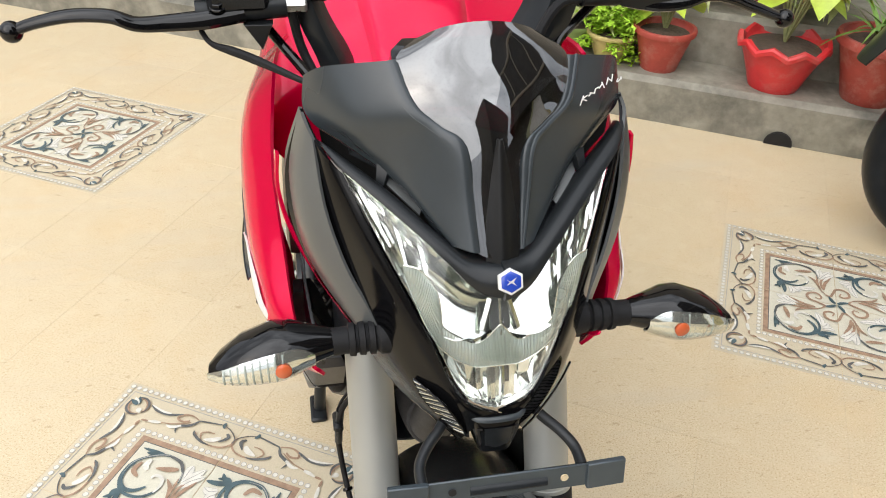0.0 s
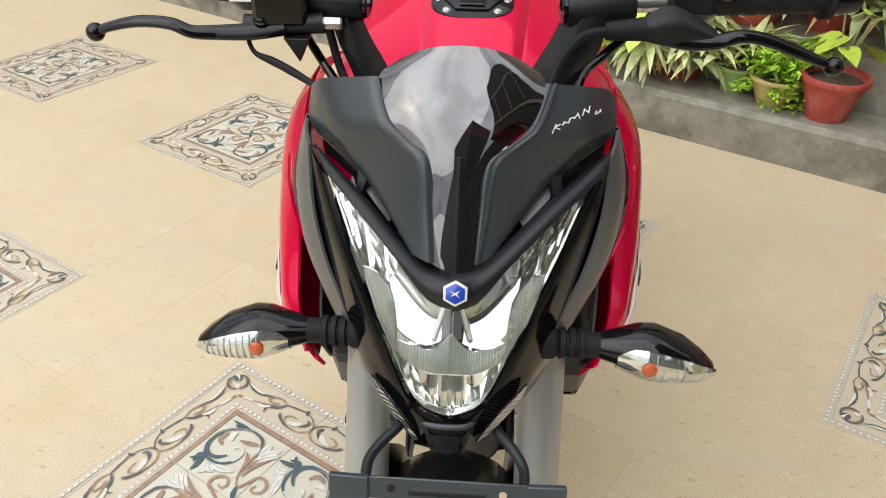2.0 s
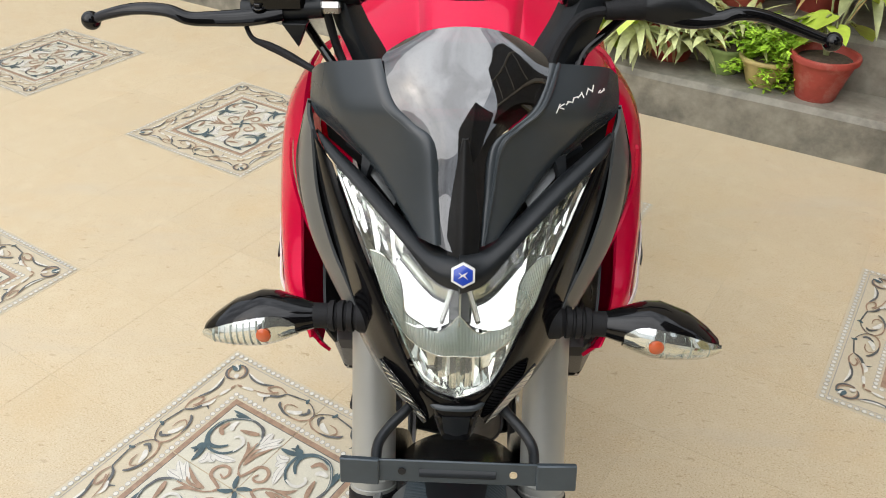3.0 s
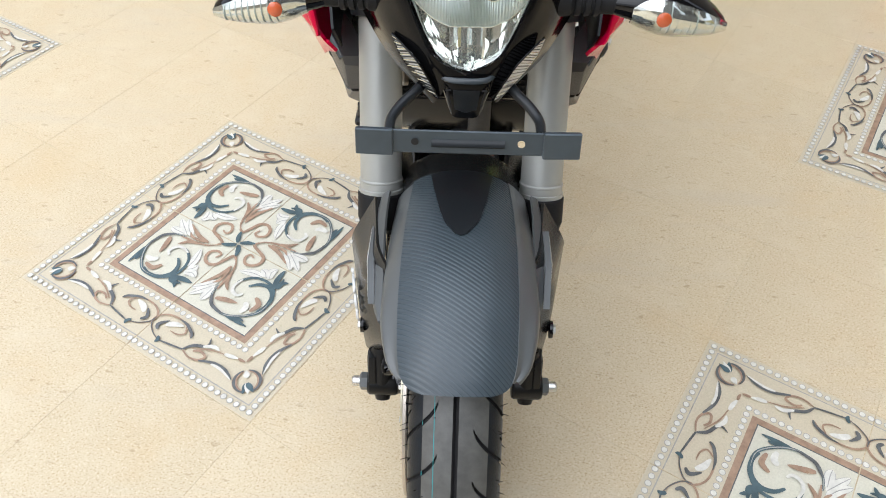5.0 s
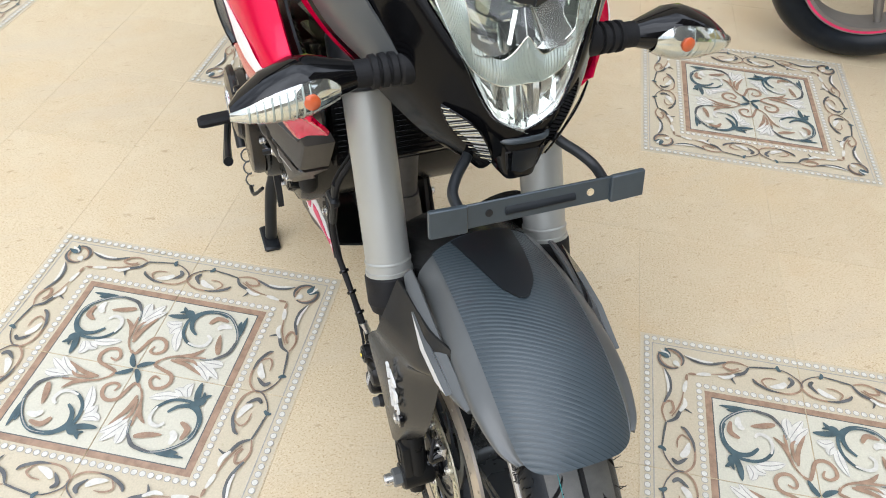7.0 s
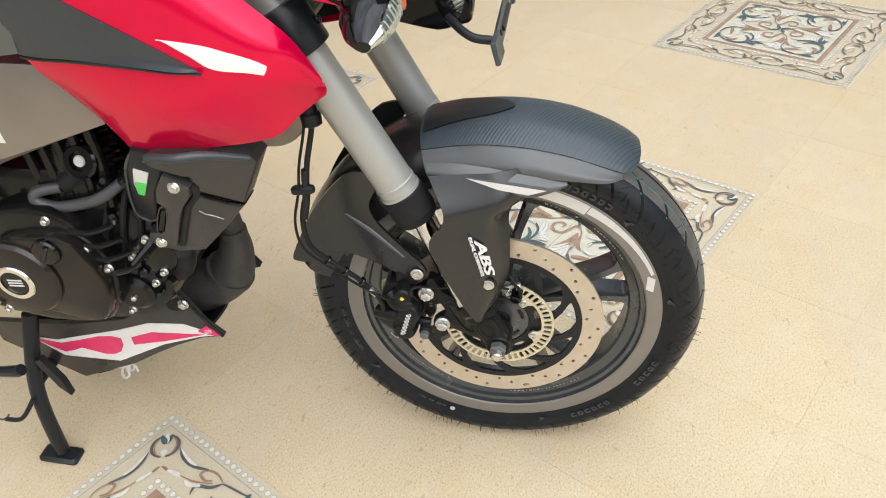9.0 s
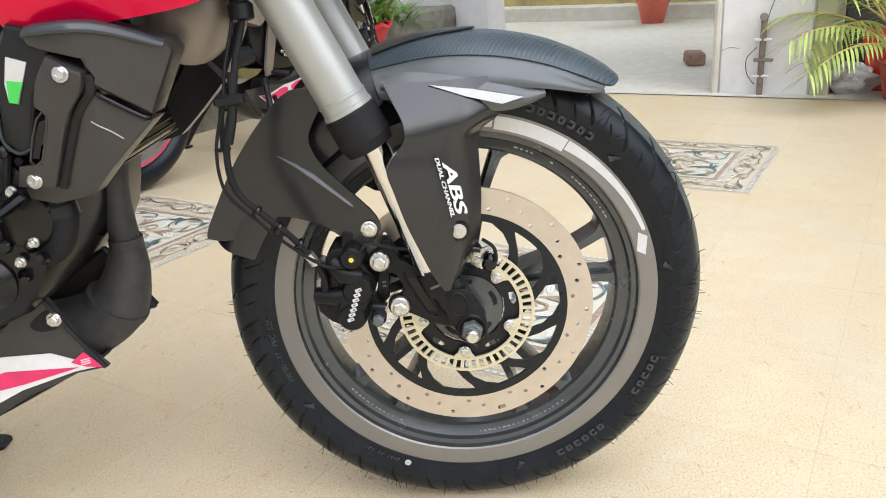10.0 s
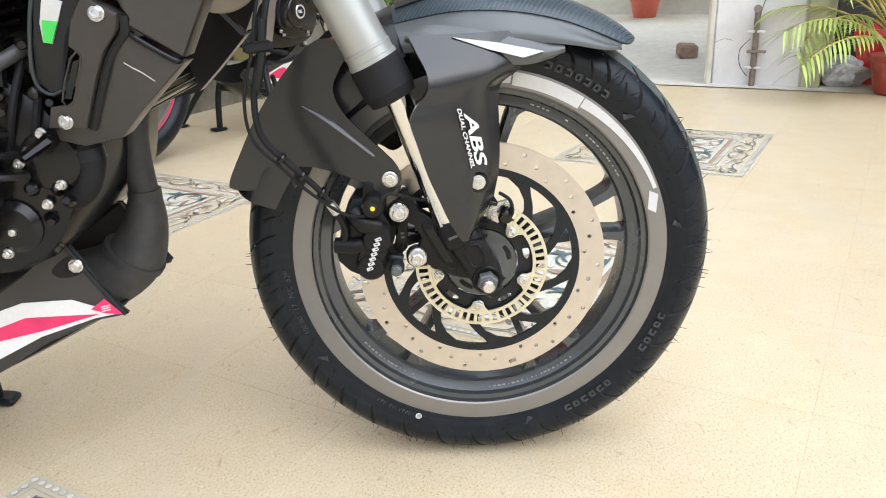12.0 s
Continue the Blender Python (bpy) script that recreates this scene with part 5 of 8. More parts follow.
    # lettering on the guard seen from the disc side
    for s in (-1,):
        pl = Matrix(((0.05, 0.10, -0.99, -0.1262), (-0.20, -0.975, -0.10, 0.0105), (-0.978, 0.20, 0.0, 0.4665), (0, 0, 0, 1)))
        lettering("guard_lettering", "ABS", 0.0170, pl, "white", top, depth=0.0014, label="white printed letters", stretch=2.0, shear=0.2, bold=0.020)
        pl2 = Matrix(((0.05, 0.10, -0.99, -0.1276), (-0.20, -0.975, -0.10, 0.0205), (-0.978, 0.20, 0.0, 0.4675), (0, 0, 0, 1)))
        lettering("guard_lettering", "DUAL CHANNEL", 0.0060, pl2, "white", top, depth=0.0014, label="white printed letters", stretch=1.5, shear=0.2, bold=0.012)
    return top


def cables():
    hose = [(-0.06, 0.235, 0.760), (-0.098, 0.213, 0.695), (-0.106, 0.211, 0.655), (-0.128, 0.220, 0.608), (-0.134, 0.226, 0.573), (-0.135, 0.240, 0.525), (-0.132, 0.238, 0.480), (-0.126, 0.212, 0.446), (-0.120, 0.186, 0.416), (-0.114, 0.169, 0.386)]
    h = part("brake_hose", tube(hose, 0.0036, 10), "rubber", bike, "black front brake hose", STEER)
    part("sensor_cable", tube([(x - 0.002, y + 0.010, z - 0.002) for x, y, z in hose[:-1]] + [(-0.121, 0.160, 0.386), (-0.126, 0.138, 0.384), (-0.128, 0.122, 0.392), (-0.124, 0.108, 0.408), (-0.108, 0.075, 0.395), (-0.09, 0.02, 0.385), (-0.086, -0.015, 0.378)], 0.0019, 8), "rubber", h, "thin black sensor cable")
    part("cable_clip", box((0.012, 0.030, 0.012), (-0.135, 0.230, 0.573), (-4, 0, 0), 0.003), "soft", h, "black cable clip")
    part("hose_sleeve", tube([(-0.1315, 0.2235, 0.600), (-0.1345, 0.2285, 0.560), (-0.1352, 0.237, 0.530)], 0.0050, 10), "soft", h)
    part("hose_joint", lathe([(0.008, 0.0), (0.0125, 0.002), (0.0130, 0.016), (0.0095, 0.019), (0.0095, 0.030)], (-0.105, 0.212, 0.646), (0.12, 0.06, 1), 18), "soft", h, "moulded black hose joint")
    for k in range(3):
        q = Vector((-0.128, 0.2205, 0.4545)).lerp(Vector((-0.119, 0.182, 0.412)), k / 2)
        part("cable_tie", lathe([(0.0062, -0.002), (0.0068, 0.0), (0.0062, 0.002)], q, (0.2, -0.7, -0.7), 12), "gloss", h)
    part("hose_end", tube([(-0.116, 0.175, 0.398), (-0.113, 0.168, 0.385)], 0.0058, 10, None, 1), "steel", h)
    return h


# ---------------------------------------------------------------- motorcycle: headlamp, cowl, controls
LENS_UP = [(0.0, 0.052, 0.895), (0.022, 0.058, 0.902), (0.050, 0.078, 0.926), (0.086, 0.112, 0.949), (0.119, 0.147, 0.967)]
LENS_LOW = [(0.0, 0.030, 0.784), (0.030, 0.030, 0.803), (0.060, 0.055, 0.862), (0.092, 0.100, 0.918), (0.1195, 0.148, 0.965)]


def flip(p, s):
    return Vector((p[0] * s, p[1], p[2]))


def between(a, b, t):
    return Vector(a).lerp(Vector(b), t)


def lamp_grid(depth, shrink=0.0, rows=5, bulge=0.020):
    """Half of the lens surface, from the middle out to the upper corner."""
    g = []
    for k in range(rows):
        t = k / (rows - 1)
        row = []
        for i, (a, b) in enumerate(zip(LENS_UP, LENS_LOW)):
            q = between(a, b, shrink + (1 - 2 * shrink) * t)
            q.y += depth - bulge * math.sin(math.pi * t) * (1 - i / 4.2)
            row.append(q)
        g.append(row)
    return g


def headlamp():
    bm = bmesh.new()
    for s in (1, -1):
        skin(lamp_grid(0.0), 0.0025, 4, 4, bm, s < 0)
    bmesh.ops.remove_doubles(bm, verts=bm.verts[:], dist=0.0002)
    lamp = part("headlamp", bm, "lens", bike, "clear V-shaped headlamp with chrome reflectors", STEER, angle=60)
    lamp.visible_shadow = False
    rng = random.Random(11)
    ups, lows = catmull(LENS_UP, 4), catmull(LENS_LOW, 4)
    n = len(ups)
    for s in (1, -1):
        # fluted chrome bowl that rises from the lower edge of the lens to the back
        vs = []
        bm = bmesh.new()
        for j in range(n):
            k = 1 - 0.72 * j / (n - 1)
            low, back = lows[j] + Vector((0, 0.004, 0.001)), ups[j] + Vector((0, 0.058 * k, -0.002))
            col = []
            for i in range(7):
                t = i / 6
                q = between(low, back, t) + Vector((0, 0.013, -0.013)) * k * math.sin(math.pi * t)
                if 0 < i < 6:
                    q += Vector((rng.uniform(-0.001, 0.001), (0.0018 if j % 2 else -0.0018) + rng.uniform(-0.0012, 0.0012), rng.uniform(-0.001, 0.001)))
                col.append(bm.verts.new(flip(q, s)))
            vs.append(col)
        for j in range(n - 1):
            for i in range(6):
                q = (vs[j][i], vs[j][i + 1], vs[j + 1][i + 1], vs[j + 1][i])
                d = 1 if (i + j) % 2 else 0
                bm.faces.new((q[d], q[d + 1], q[d + 2]))
                bm.faces.new((q[d], q[d + 2], q[(d + 3) % 4]))
        part("reflector", bm, "reflector", lamp, "faceted chrome reflector", angle=3)
        roof = [[flip(q + Vector((0, 0.002 + d * (1 - 0.72 * j / (n - 1)), -0.001)), s) for j, q in enumerate(ups)] for d in (0.0, 0.029, 0.058)]
        part("reflector_roof", rings(bmesh.new(), roof, False, False), "reflector", lamp)
        # bright rim along the upper and lower edge of the lens
        for line, w, dy in ((ups, -0.0045, 0.003), (lows, 0.0035, 0.003)):
            rows = [[flip(q + Vector((0, dy, 0)), s) for q in line], [flip(q + Vector((0, dy + 0.004, w)), s) for q in line], [flip(q + Vector((0, dy + 0.012, w * 1.2)), s) for q in line]]
            part("reflector_rim", rings(bmesh.new(), rows, False, False), "reflector", lamp)
        # main bowl: a smooth concave mirror
        c, ax = Vector((0.0290 * s, 0.079, 0.876)), Vector((-0.08 * s, -0.66, 0.75))
        profile = [(0.0375 * t, -0.021 * (1 - t * t)) for t in (1.0, 0.86, 0.70, 0.52, 0.34, 0.16, 0.05)]
        bm = lathe(profile, c, ax, 36)
        for v in bm.verts:
            q = v.co - c
            turn = math.atan2(q.z, q.x)
            v.co += Vector(ax).normalized() * 0.0013 * math.sin(7 * turn + 1.2 * s) * min(q.length / 0.03, 1)
        part("lamp_bowl", bm, "reflector", lamp, "rippled chrome lamp bowl", angle=60)
        part("bulb_shade", lathe([(0.0070, -0.018), (0.0065, -0.006), (0.0050, -0.003), (0.0015, -0.002)], c, ax, 18), "reflector", lamp, "small mirrored bulb shade")
        # crossed struts towards the upper corner
        for a, b in (((0.064, 0.080, 0.915), (0.078, 0.118, 0.932)), ((0.074, 0.088, 0.905), (0.082, 0.118, 0.938)), ((0.084, 0.098, 0.925), (0.098, 0.132, 0.946)), ((0.092, 0.108, 0.928), (0.100, 0.132, 0.950)), ((0.086, 0.104, 0.918), (0.108, 0.138, 0.955)), ((0.056, 0.070, 0.890), (0.062, 0.104, 0.922))):
            part("lamp_strut", tube([flip(a, s), flip(b, s)], [0.0016, 0.0024], 4, None, 1), "reflector", lamp)
    # dark divider with a bright edge between the bowls
    part("divider", box((0.0175, 0.004, 0.030), (0.0015, 0.0600, 0.8725), (-30, 0, 0), 0.001), "satin", lamp, "dark divider between the bowls")
    part("divider_edge", box((0.0020, 0.004, 0.034), (0.0015, 0.0565, 0.8715), (-30, 0, 0), 0.0008), "reflector", lamp)
    for s in (-1, 1):
        part("divider_cheek", box((0.0050, 0.003, 0.030), (0.0015 + s * 0.0118, 0.0585, 0.8725), (-30, 0, s * 35), 0.0008), "reflector", lamp)
    # frosted ribbed band inside the lens, shaped like a wide W that turns up at its ends
    half_up = [(0.0000, 0.057, 0.8671), (0.0060, 0.057, 0.8600), (0.0126, 0.057, 0.8520), (0.0212, 0.059, 0.8466), (0.0350, 0.061, 0.8540), (0.0482, 0.064, 0.8640), (0.0500, 0.066, 0.8770), (0.0514, 0.069, 0.8895), (0.0540, 0.072, 0.8990), (0.0600, 0.076, 0.9085), (0.0690, 0.080, 0.9165), (0.0800, 0.086, 0.9165)]
    half_low = [(0.0000, 0.050, 0.8240), (0.0070, 0.050, 0.8240), (0.0140, 0.050, 0.8240), (0.0215, 0.051, 0.8245), (0.0350, 0.053, 0.8310), (0.0468, 0.056, 0.8405), (0.0530, 0.058, 0.8480), (0.0590, 0.061, 0.8570), (0.0640, 0.065, 0.8670), (0.0690, 0.070, 0.8790), (0.0740, 0.077, 0.8920), (0.0790, 0.085, 0.9060)]
    up = [Vector((0.001 - x, y - 0.006, z)) for x, y, z in half_up[:0:-1]] + [Vector((0.001 + x, y - 0.006, z)) for x, y, z in half_up]
    low = [Vector((0.001 - x, y - 0.004, z)) for x, y, z in half_low[:0:-1]] + [Vector((0.001 + x, y - 0.004, z)) for x, y, z in half_low]
    a, b = catmull(up, 10), catmull(low, 10)
    rows = [[between(p, q, k / 4) + Vector((0, -0.0007 * (i % 2) - 0.003 * math.sin(math.pi * k / 4), 0)) for i, (p, q) in enumerate(zip(a, b))] for k in range(5)]
    part("ribbed_band", rings(bmesh.new(), rows, False, False), "reflector_matte", lamp, "frosted ribbed lamp divider", angle=10)
    for line in (a, b):
        part("band_edge", tube([q + Vector((0, -0.001, 0)) for q in line[::5]], 0.0006, 6, None, 2), "reflector", lamp)
    # lower chamber: an upright mirrored column and fanned facets beside it
    cols = 9
    rows = []
    for z, k, y in ((0.8225, 1.0, 0.051), (0.806, 0.97, 0.044), (0.791, 0.90, 0.040), (0.784, 0.80, 0.040)):
        rows.append([(0.001 + 0.0195 * k * (2 * i / cols - 1), y + 0.0034 * math.sin(i * 2.2) - 0.004 * math.cos(math.pi * (i / cols - 0.5)), z) for i in range(cols + 1)])
    part("lower_column", rings(bmesh.new(), rows, False, False), "reflector", lamp, "upright fluted chrome column", angle=6)
    for s in (-1, 1):
        fan = [[(0.001 + s * x, y + dy, z) for x, y, z, dy in row] for row in (
            ((0.0205, 0.052, 0.8235, 0.0), (0.0300, 0.055, 0.8275, -0.004), (0.0390, 0.058, 0.8340, 0.003), (0.0480, 0.062, 0.8440, -0.003)),
            ((0.0205, 0.047, 0.8080, 0.003), (0.0280, 0.047, 0.8120, -0.002), (0.0360, 0.049, 0.8180, 0.004), (0.0440, 0.053, 0.8290, 0.0)),
            ((0.0195, 0.042, 0.7930, -0.001), (0.0240, 0.041, 0.7960, 0.003), (0.0290, 0.041, 0.8010, -0.002), (0.0350, 0.043, 0.8100, 0.002)))]
        part("lower_facet", rings(bmesh.new(), fan, False, False), "reflector", lamp, "fanned chrome facets", angle=4)
    # closed black back of the lamp
    rows = [[(-0.112, 0.175, 0.970), (-0.05, 0.150, 0.940), (0, 0.12, 0.915), (0.05, 0.150, 0.940), (0.112, 0.175, 0.970)],
            [(-0.110, 0.20, 0.955), (-0.05, 0.20, 0.92), (0, 0.20, 0.90), (0.05, 0.20, 0.92), (0.110, 0.20, 0.955)],
            [(-0.09, 0.18, 0.87), (-0.05, 0.17, 0.83), (0, 0.17, 0.81), (0.05, 0.17, 0.83), (0.09, 0.18, 0.87)],
            [(-0.070, 0.120, 0.83), (-0.03, 0.095, 0.79), (0, 0.08, 0.775), (0.03, 0.095, 0.79), (0.070, 0.120, 0.83)]]
    part("lamp_back", skin(rows, 0.004, 4, 4), "matte", lamp)
    return lamp


def cowl():
    mask = empty("headlamp_cowl", STEER)
    mask.parent = bike
    mask.matrix_basis = Matrix()
    for s in (1, -1):
        f = lambda *p: flip(p, s)
        # brow over the lens: a raised band between lens and vent
        rows = [[f(0.0, 0.0480, 0.8965), f(0.022, 0.0545, 0.9035), f(0.050, 0.0750, 0.9280), f(0.086, 0.1100, 0.9515), f(0.1205, 0.146, 0.9700), f(0.1285, 0.158, 0.974)],
                [f(0.0, 0.0460, 0.909), f(0.022, 0.0565, 0.914), f(0.049, 0.0790, 0.9335), f(0.086, 0.1150, 0.9565), f(0.123, 0.153, 0.9755), f(0.133, 0.165, 0.979)],
                [f(0.0, 0.0560, 0.921), f(0.023, 0.0690, 0.9215), f(0.047, 0.0905, 0.9360), f(0.084, 0.1270, 0.9590), f(0.125, 0.166, 0.9785), f(0.138, 0.180, 0.983)],
                [f(0.0, 0.0800, 0.918), f(0.023, 0.0900, 0.9160), f(0.045, 0.1080, 0.9250), f(0.082, 0.1430, 0.9440), f(0.126, 0.182, 0.9650), f(0.142, 0.198, 0.975)]]
        part("brow", skin(rows, 0.003, 4, 5, None), "matte", bike, "black panel over the lens", STEER)
        # bezel and cheek beside the lens
        rows = []
        for a, r1, r2, o in (((0.120, 0.147, 0.966), (0.127, 0.154, 0.972), (0.138, 0.172, 0.984), (0.149, 0.212, 0.998)),
                             ((0.093, 0.099, 0.917), (0.103, 0.106, 0.914), (0.126, 0.142, 0.925), (0.168, 0.210, 0.930)),
                             ((0.061, 0.054, 0.861), (0.071, 0.060, 0.855), (0.102, 0.104, 0.855), (0.156, 0.195, 0.856)),
                             ((0.046, 0.039, 0.828), (0.056, 0.046, 0.820), (0.080, 0.074, 0.806), (0.118, 0.150, 0.800)),
                             ((0.030, 0.029, 0.802), (0.036, 0.033, 0.792), (0.056, 0.052, 0.774), (0.076, 0.090, 0.762)),
                             ((0.000, 0.029, 0.783), (0.016, 0.029, 0.774), (0.030, 0.042, 0.742), (0.036, 0.062, 0.738))):
            rows.append([f(*a), f(*r1), f(*r2), f(*o)])
        part("cheek", skin(rows, 0.003, 5, 5), "piano", bike, "glossy black panel beside the lens", STEER)
        rows = [[f(0.141, 0.176, 0.986), f(0.146, 0.190, 0.994), f(0.1500, 0.216, 0.998)], [f(0.136, 0.150, 0.935), f(0.156, 0.180, 0.940), f(0.167, 0.222, 0.940)],
                [f(0.122, 0.126, 0.888), f(0.148, 0.160, 0.882), f(0.163, 0.212, 0.880)], [f(0.103, 0.103, 0.852), f(0.126, 0.135, 0.840), f(0.146, 0.190, 0.835)], [f(0.090, 0.086, 0.824), f(0.102, 0.106, 0.812), f(0.112, 0.140, 0.806)]]
        part("side_cowl", skin(rows, 0.003, 5, 5), "satin", bike, "satin black side cowl", STEER)
        rows = [[f(0.1735, 0.218, 0.950), f(0.1745, 0.228, 0.950)], [f(0.1755, 0.215, 0.915), f(0.1775, 0.228, 0.912)], [f(0.165, 0.203, 0.872), f(0.1680, 0.216, 0.868)], [f(0.140, 0.176, 0.828), f(0.1430, 0.188, 0.824)], [f(0.112, 0.138, 0.800), f(0.1130, 0.146, 0.797)]]
        part("red_side_panel", skin(rows, 0.003, 4, 3), "red", bike, "red panel behind the side cowl", STEER)
        # wing beside the screen
        rows = [[f(0.0730, 0.1680, 1.0570), f(0.0820, 0.1690, 1.0560), f(0.1090, 0.1840, 1.0490), f(0.1310, 0.2020, 1.0400), f(0.1440, 0.2220, 1.0250)],
                [f(0.0610, 0.1400, 1.0290), f(0.0690, 0.1390, 1.0290), f(0.1070, 0.1600, 1.0140), f(0.1290, 0.1860, 1.0040), f(0.1470, 0.2150, 1.0020)],
                [f(0.0410, 0.1250, 1.0140), f(0.0490, 0.1250, 1.0150), f(0.0920, 0.1480, 0.9930), f(0.1150, 0.1720, 0.9900), f(0.1430, 0.2040, 0.9930)],
                [f(0.0240, 0.1120, 1.0040), f(0.0330, 0.1110, 1.0030), f(0.0690, 0.1290, 0.9760), f(0.0930, 0.1530, 0.9760), f(0.1270, 0.1880, 0.9860)],
                [f(0.0190, 0.0950, 0.9650), f(0.0270, 0.0930, 0.9650), f(0.0500, 0.1030, 0.9490), f(0.0600, 0.1200, 0.9540), f(0.0800, 0.1480, 0.9700)],
                [f(0.0170, 0.0750, 0.9260), f(0.0210, 0.0730, 0.9280), f(0.0330, 0.0810, 0.9300), f(0.0380, 0.0920, 0.9310), f(0.0470, 0.1060, 0.9340)]]
        wing = part("wing", skin(rows, 0.003, 5, 6), "wing", bike, "satin black wing beside the screen", STEER, angle=60)
        # raised inner edge along the screen
        part("wing_edge", tube([r[1] + Vector((0, -0.0006, 0.0002)) for r in rows], [0.002, 0.0026, 0.0026, 0.0024, 0.002, 0.0014], 8, None, 5), "wing", wing)
        # vent under the wing: a black sheet paints its shade
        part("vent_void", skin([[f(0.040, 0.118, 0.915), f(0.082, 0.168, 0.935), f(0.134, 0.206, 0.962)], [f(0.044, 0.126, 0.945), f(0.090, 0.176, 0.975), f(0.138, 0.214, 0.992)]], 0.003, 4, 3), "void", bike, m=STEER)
        part("vent_strut", slab([(-0.0055, 0.0), (0.0075, 0.0), (0.0040, -0.026), (-0.0020, -0.026)], 0.006, Matrix.Translation(f(0.0840, 0.1500, 0.9755)) @ pose(0, 0, 0, 66, 0, s * 32), bevel=0.001), "matte", bike, "short strut across the vent", STEER)
        part("vent_fin", skin([[f(0.060, 0.112, 0.9430), f(0.076, 0.130, 0.9530), f(0.084, 0.140, 0.9580)], [f(0.056, 0.122, 0.9470), f(0.074, 0.142, 0.9600), f(0.084, 0.154, 0.9660)]], 0.002, 3, 3), "satin", bike, "grey vent fin", STEER)
        # position lamp, flush in the lower cheek
        inner = [Vector(q) for q in ((0.0720, 0.0575, 0.8085), (0.0600, 0.0425, 0.8045), (0.0460, 0.0310, 0.7940), (0.0325, 0.0310, 0.7680), (0.0270, 0.0360, 0.7510))]
        outer = [Vector(q) for q in ((0.0725, 0.0580, 0.8075), (0.0665, 0.0560, 0.7900), (0.0560, 0.0510, 0.7750), (0.0400, 0.0430, 0.7580), (0.0278, 0.0370, 0.7500))]
        rows = [[f(*between(p, q, t)) + Vector((0, -0.0026, 0.0008)) for p, q in zip(inner, outer)] for t in (0.0, 0.5, 1.0)]
        drl = part("position_lamp", skin(rows, 0.001, 4, 5), "silver", bike, "leaf-shaped ribbed clear position lamp", STEER)
        il, ol = catmull(inner, 6), catmull(outer, 6)
        for k in range(2, 23):
            a, b = between(il[k], ol[max(k - 2, 0)], 0.04), between(il[k], ol[max(k - 2, 0)], 0.96)
            part("lamp_rib", tube([f(*a) + Vector((0, -0.0034, 0.0010)), f(*b) + Vector((0, -0.0034, 0.0010))], 0.0009, 6, None, 1), "reflector" if k % 2 else "matte", drl)
        for line in (il, ol):
            part("lamp_rim", tube([f(*q) + Vector((0, -0.0028, 0.0008)) for q in line[::3]], 0.0010, 6, None, 3), "piano", drl)
    # chin under the lens
    rows = [[(-0.0265, 0.036, 0.783), (-0.019, 0.0275, 0.783), (0, 0.0255, 0.783), (0.019, 0.0275, 0.783), (0.0265, 0.036, 0.783)],
            [(-0.0250, 0.036, 0.770), (-0.018, 0.0240, 0.771), (0, 0.0220, 0.771), (0.018, 0.0240, 0.771), (0.0250, 0.036, 0.770)],
            [(-0.0205, 0.037, 0.750), (-0.015, 0.0250, 0.750), (0, 0.0235, 0.750), (0.015, 0.0250, 0.750), (0.0205, 0.037, 0.750)],
            [(-0.0165, 0.040, 0.735), (-0.012, 0.0290, 0.733), (0, 0.0280, 0.732), (0.012, 0.0290, 0.733), (0.0165, 0.040, 0.735)],
            [(-0.0180, 0.060, 0.734), (-0.012, 0.0600, 0.732), (0, 0.0600, 0.731), (0.012, 0.0600, 0.732), (0.0180, 0.060, 0.734)]]
    chin = part("chin", skin(rows, 0.003, 4, 4), "piano", bike, "glossy black chin under the lens", STEER, angle=25)
    part("chin_panel", skin([[(-0.0130, 0.0220, 0.7695), (0, 0.0205, 0.7695), (0.0130, 0.0220, 0.7695)], [(-0.0115, 0.0228, 0.751), (0, 0.0215, 0.751), (0.0115, 0.0228, 0.751)], [(-0.0090, 0.0265, 0.7355), (0, 0.0258, 0.7350), (0.0090, 0.0265, 0.7355)]], 0.003, 4, 3), "matte", chin, "raised panel on the chin")
    part("chin_ledge", tube([(-0.0255, 0.0335, 0.7800), (-0.018, 0.0250, 0.7795), (0, 0.0228, 0.7795), (0.018, 0.0250, 0.7795), (0.0255, 0.0335, 0.7800)], 0.0030, 10, None, 4, 0.7), "wing", chin)
    # black lines paint the shade of the chin grooves
    for s in (-1, 1):
        part("chin_groove", tube([(s * 0.0150, 0.0226, 0.7690), (s * 0.0185, 0.0240, 0.7680), (s * 0.0150, 0.0252, 0.750), (s * 0.0122, 0.0285, 0.7365)], [0.0010, 0.0014, 0.0012, 0.0008], 6, None, 1), "void", chin)
    bpy.data.objects.remove(mask)
    # smoked screen
    rows = []
    for e, c in (((0.0170, 0.0750, 0.9260), (0, 0.07, 0.922)), ((0.0190, 0.0945, 0.9655), (0, 0.0925, 0.9665)), ((0.0230, 0.1120, 1.0030), (0, 0.1095, 1.0065)), ((0.0600, 0.1400, 1.0290), (0, 0.132, 1.043)), ((0.0720, 0.1690, 1.0540), (0, 0.158, 1.071)), ((0.0520, 0.1810, 1.0680), (0, 0.172, 1.085))):
        e, c = Vector(e), Vector(c)
        rows.append([Vector((e.x * k, c.y + (e.y - c.y) * abs(k) ** 2.2, c.z + (e.z - c.z) * abs(k) ** 2.2)) for k in (-1, -0.66, -0.33, 0, 0.33, 0.66, 1)])
    screen = part("windscreen", skin(rows, 0.003, 6, 4), "screen", bike, "small smoked windscreen reflecting the sky", STEER, angle=60)
    # black wedge stands in for a dark reflection low in the screen
    rows = []
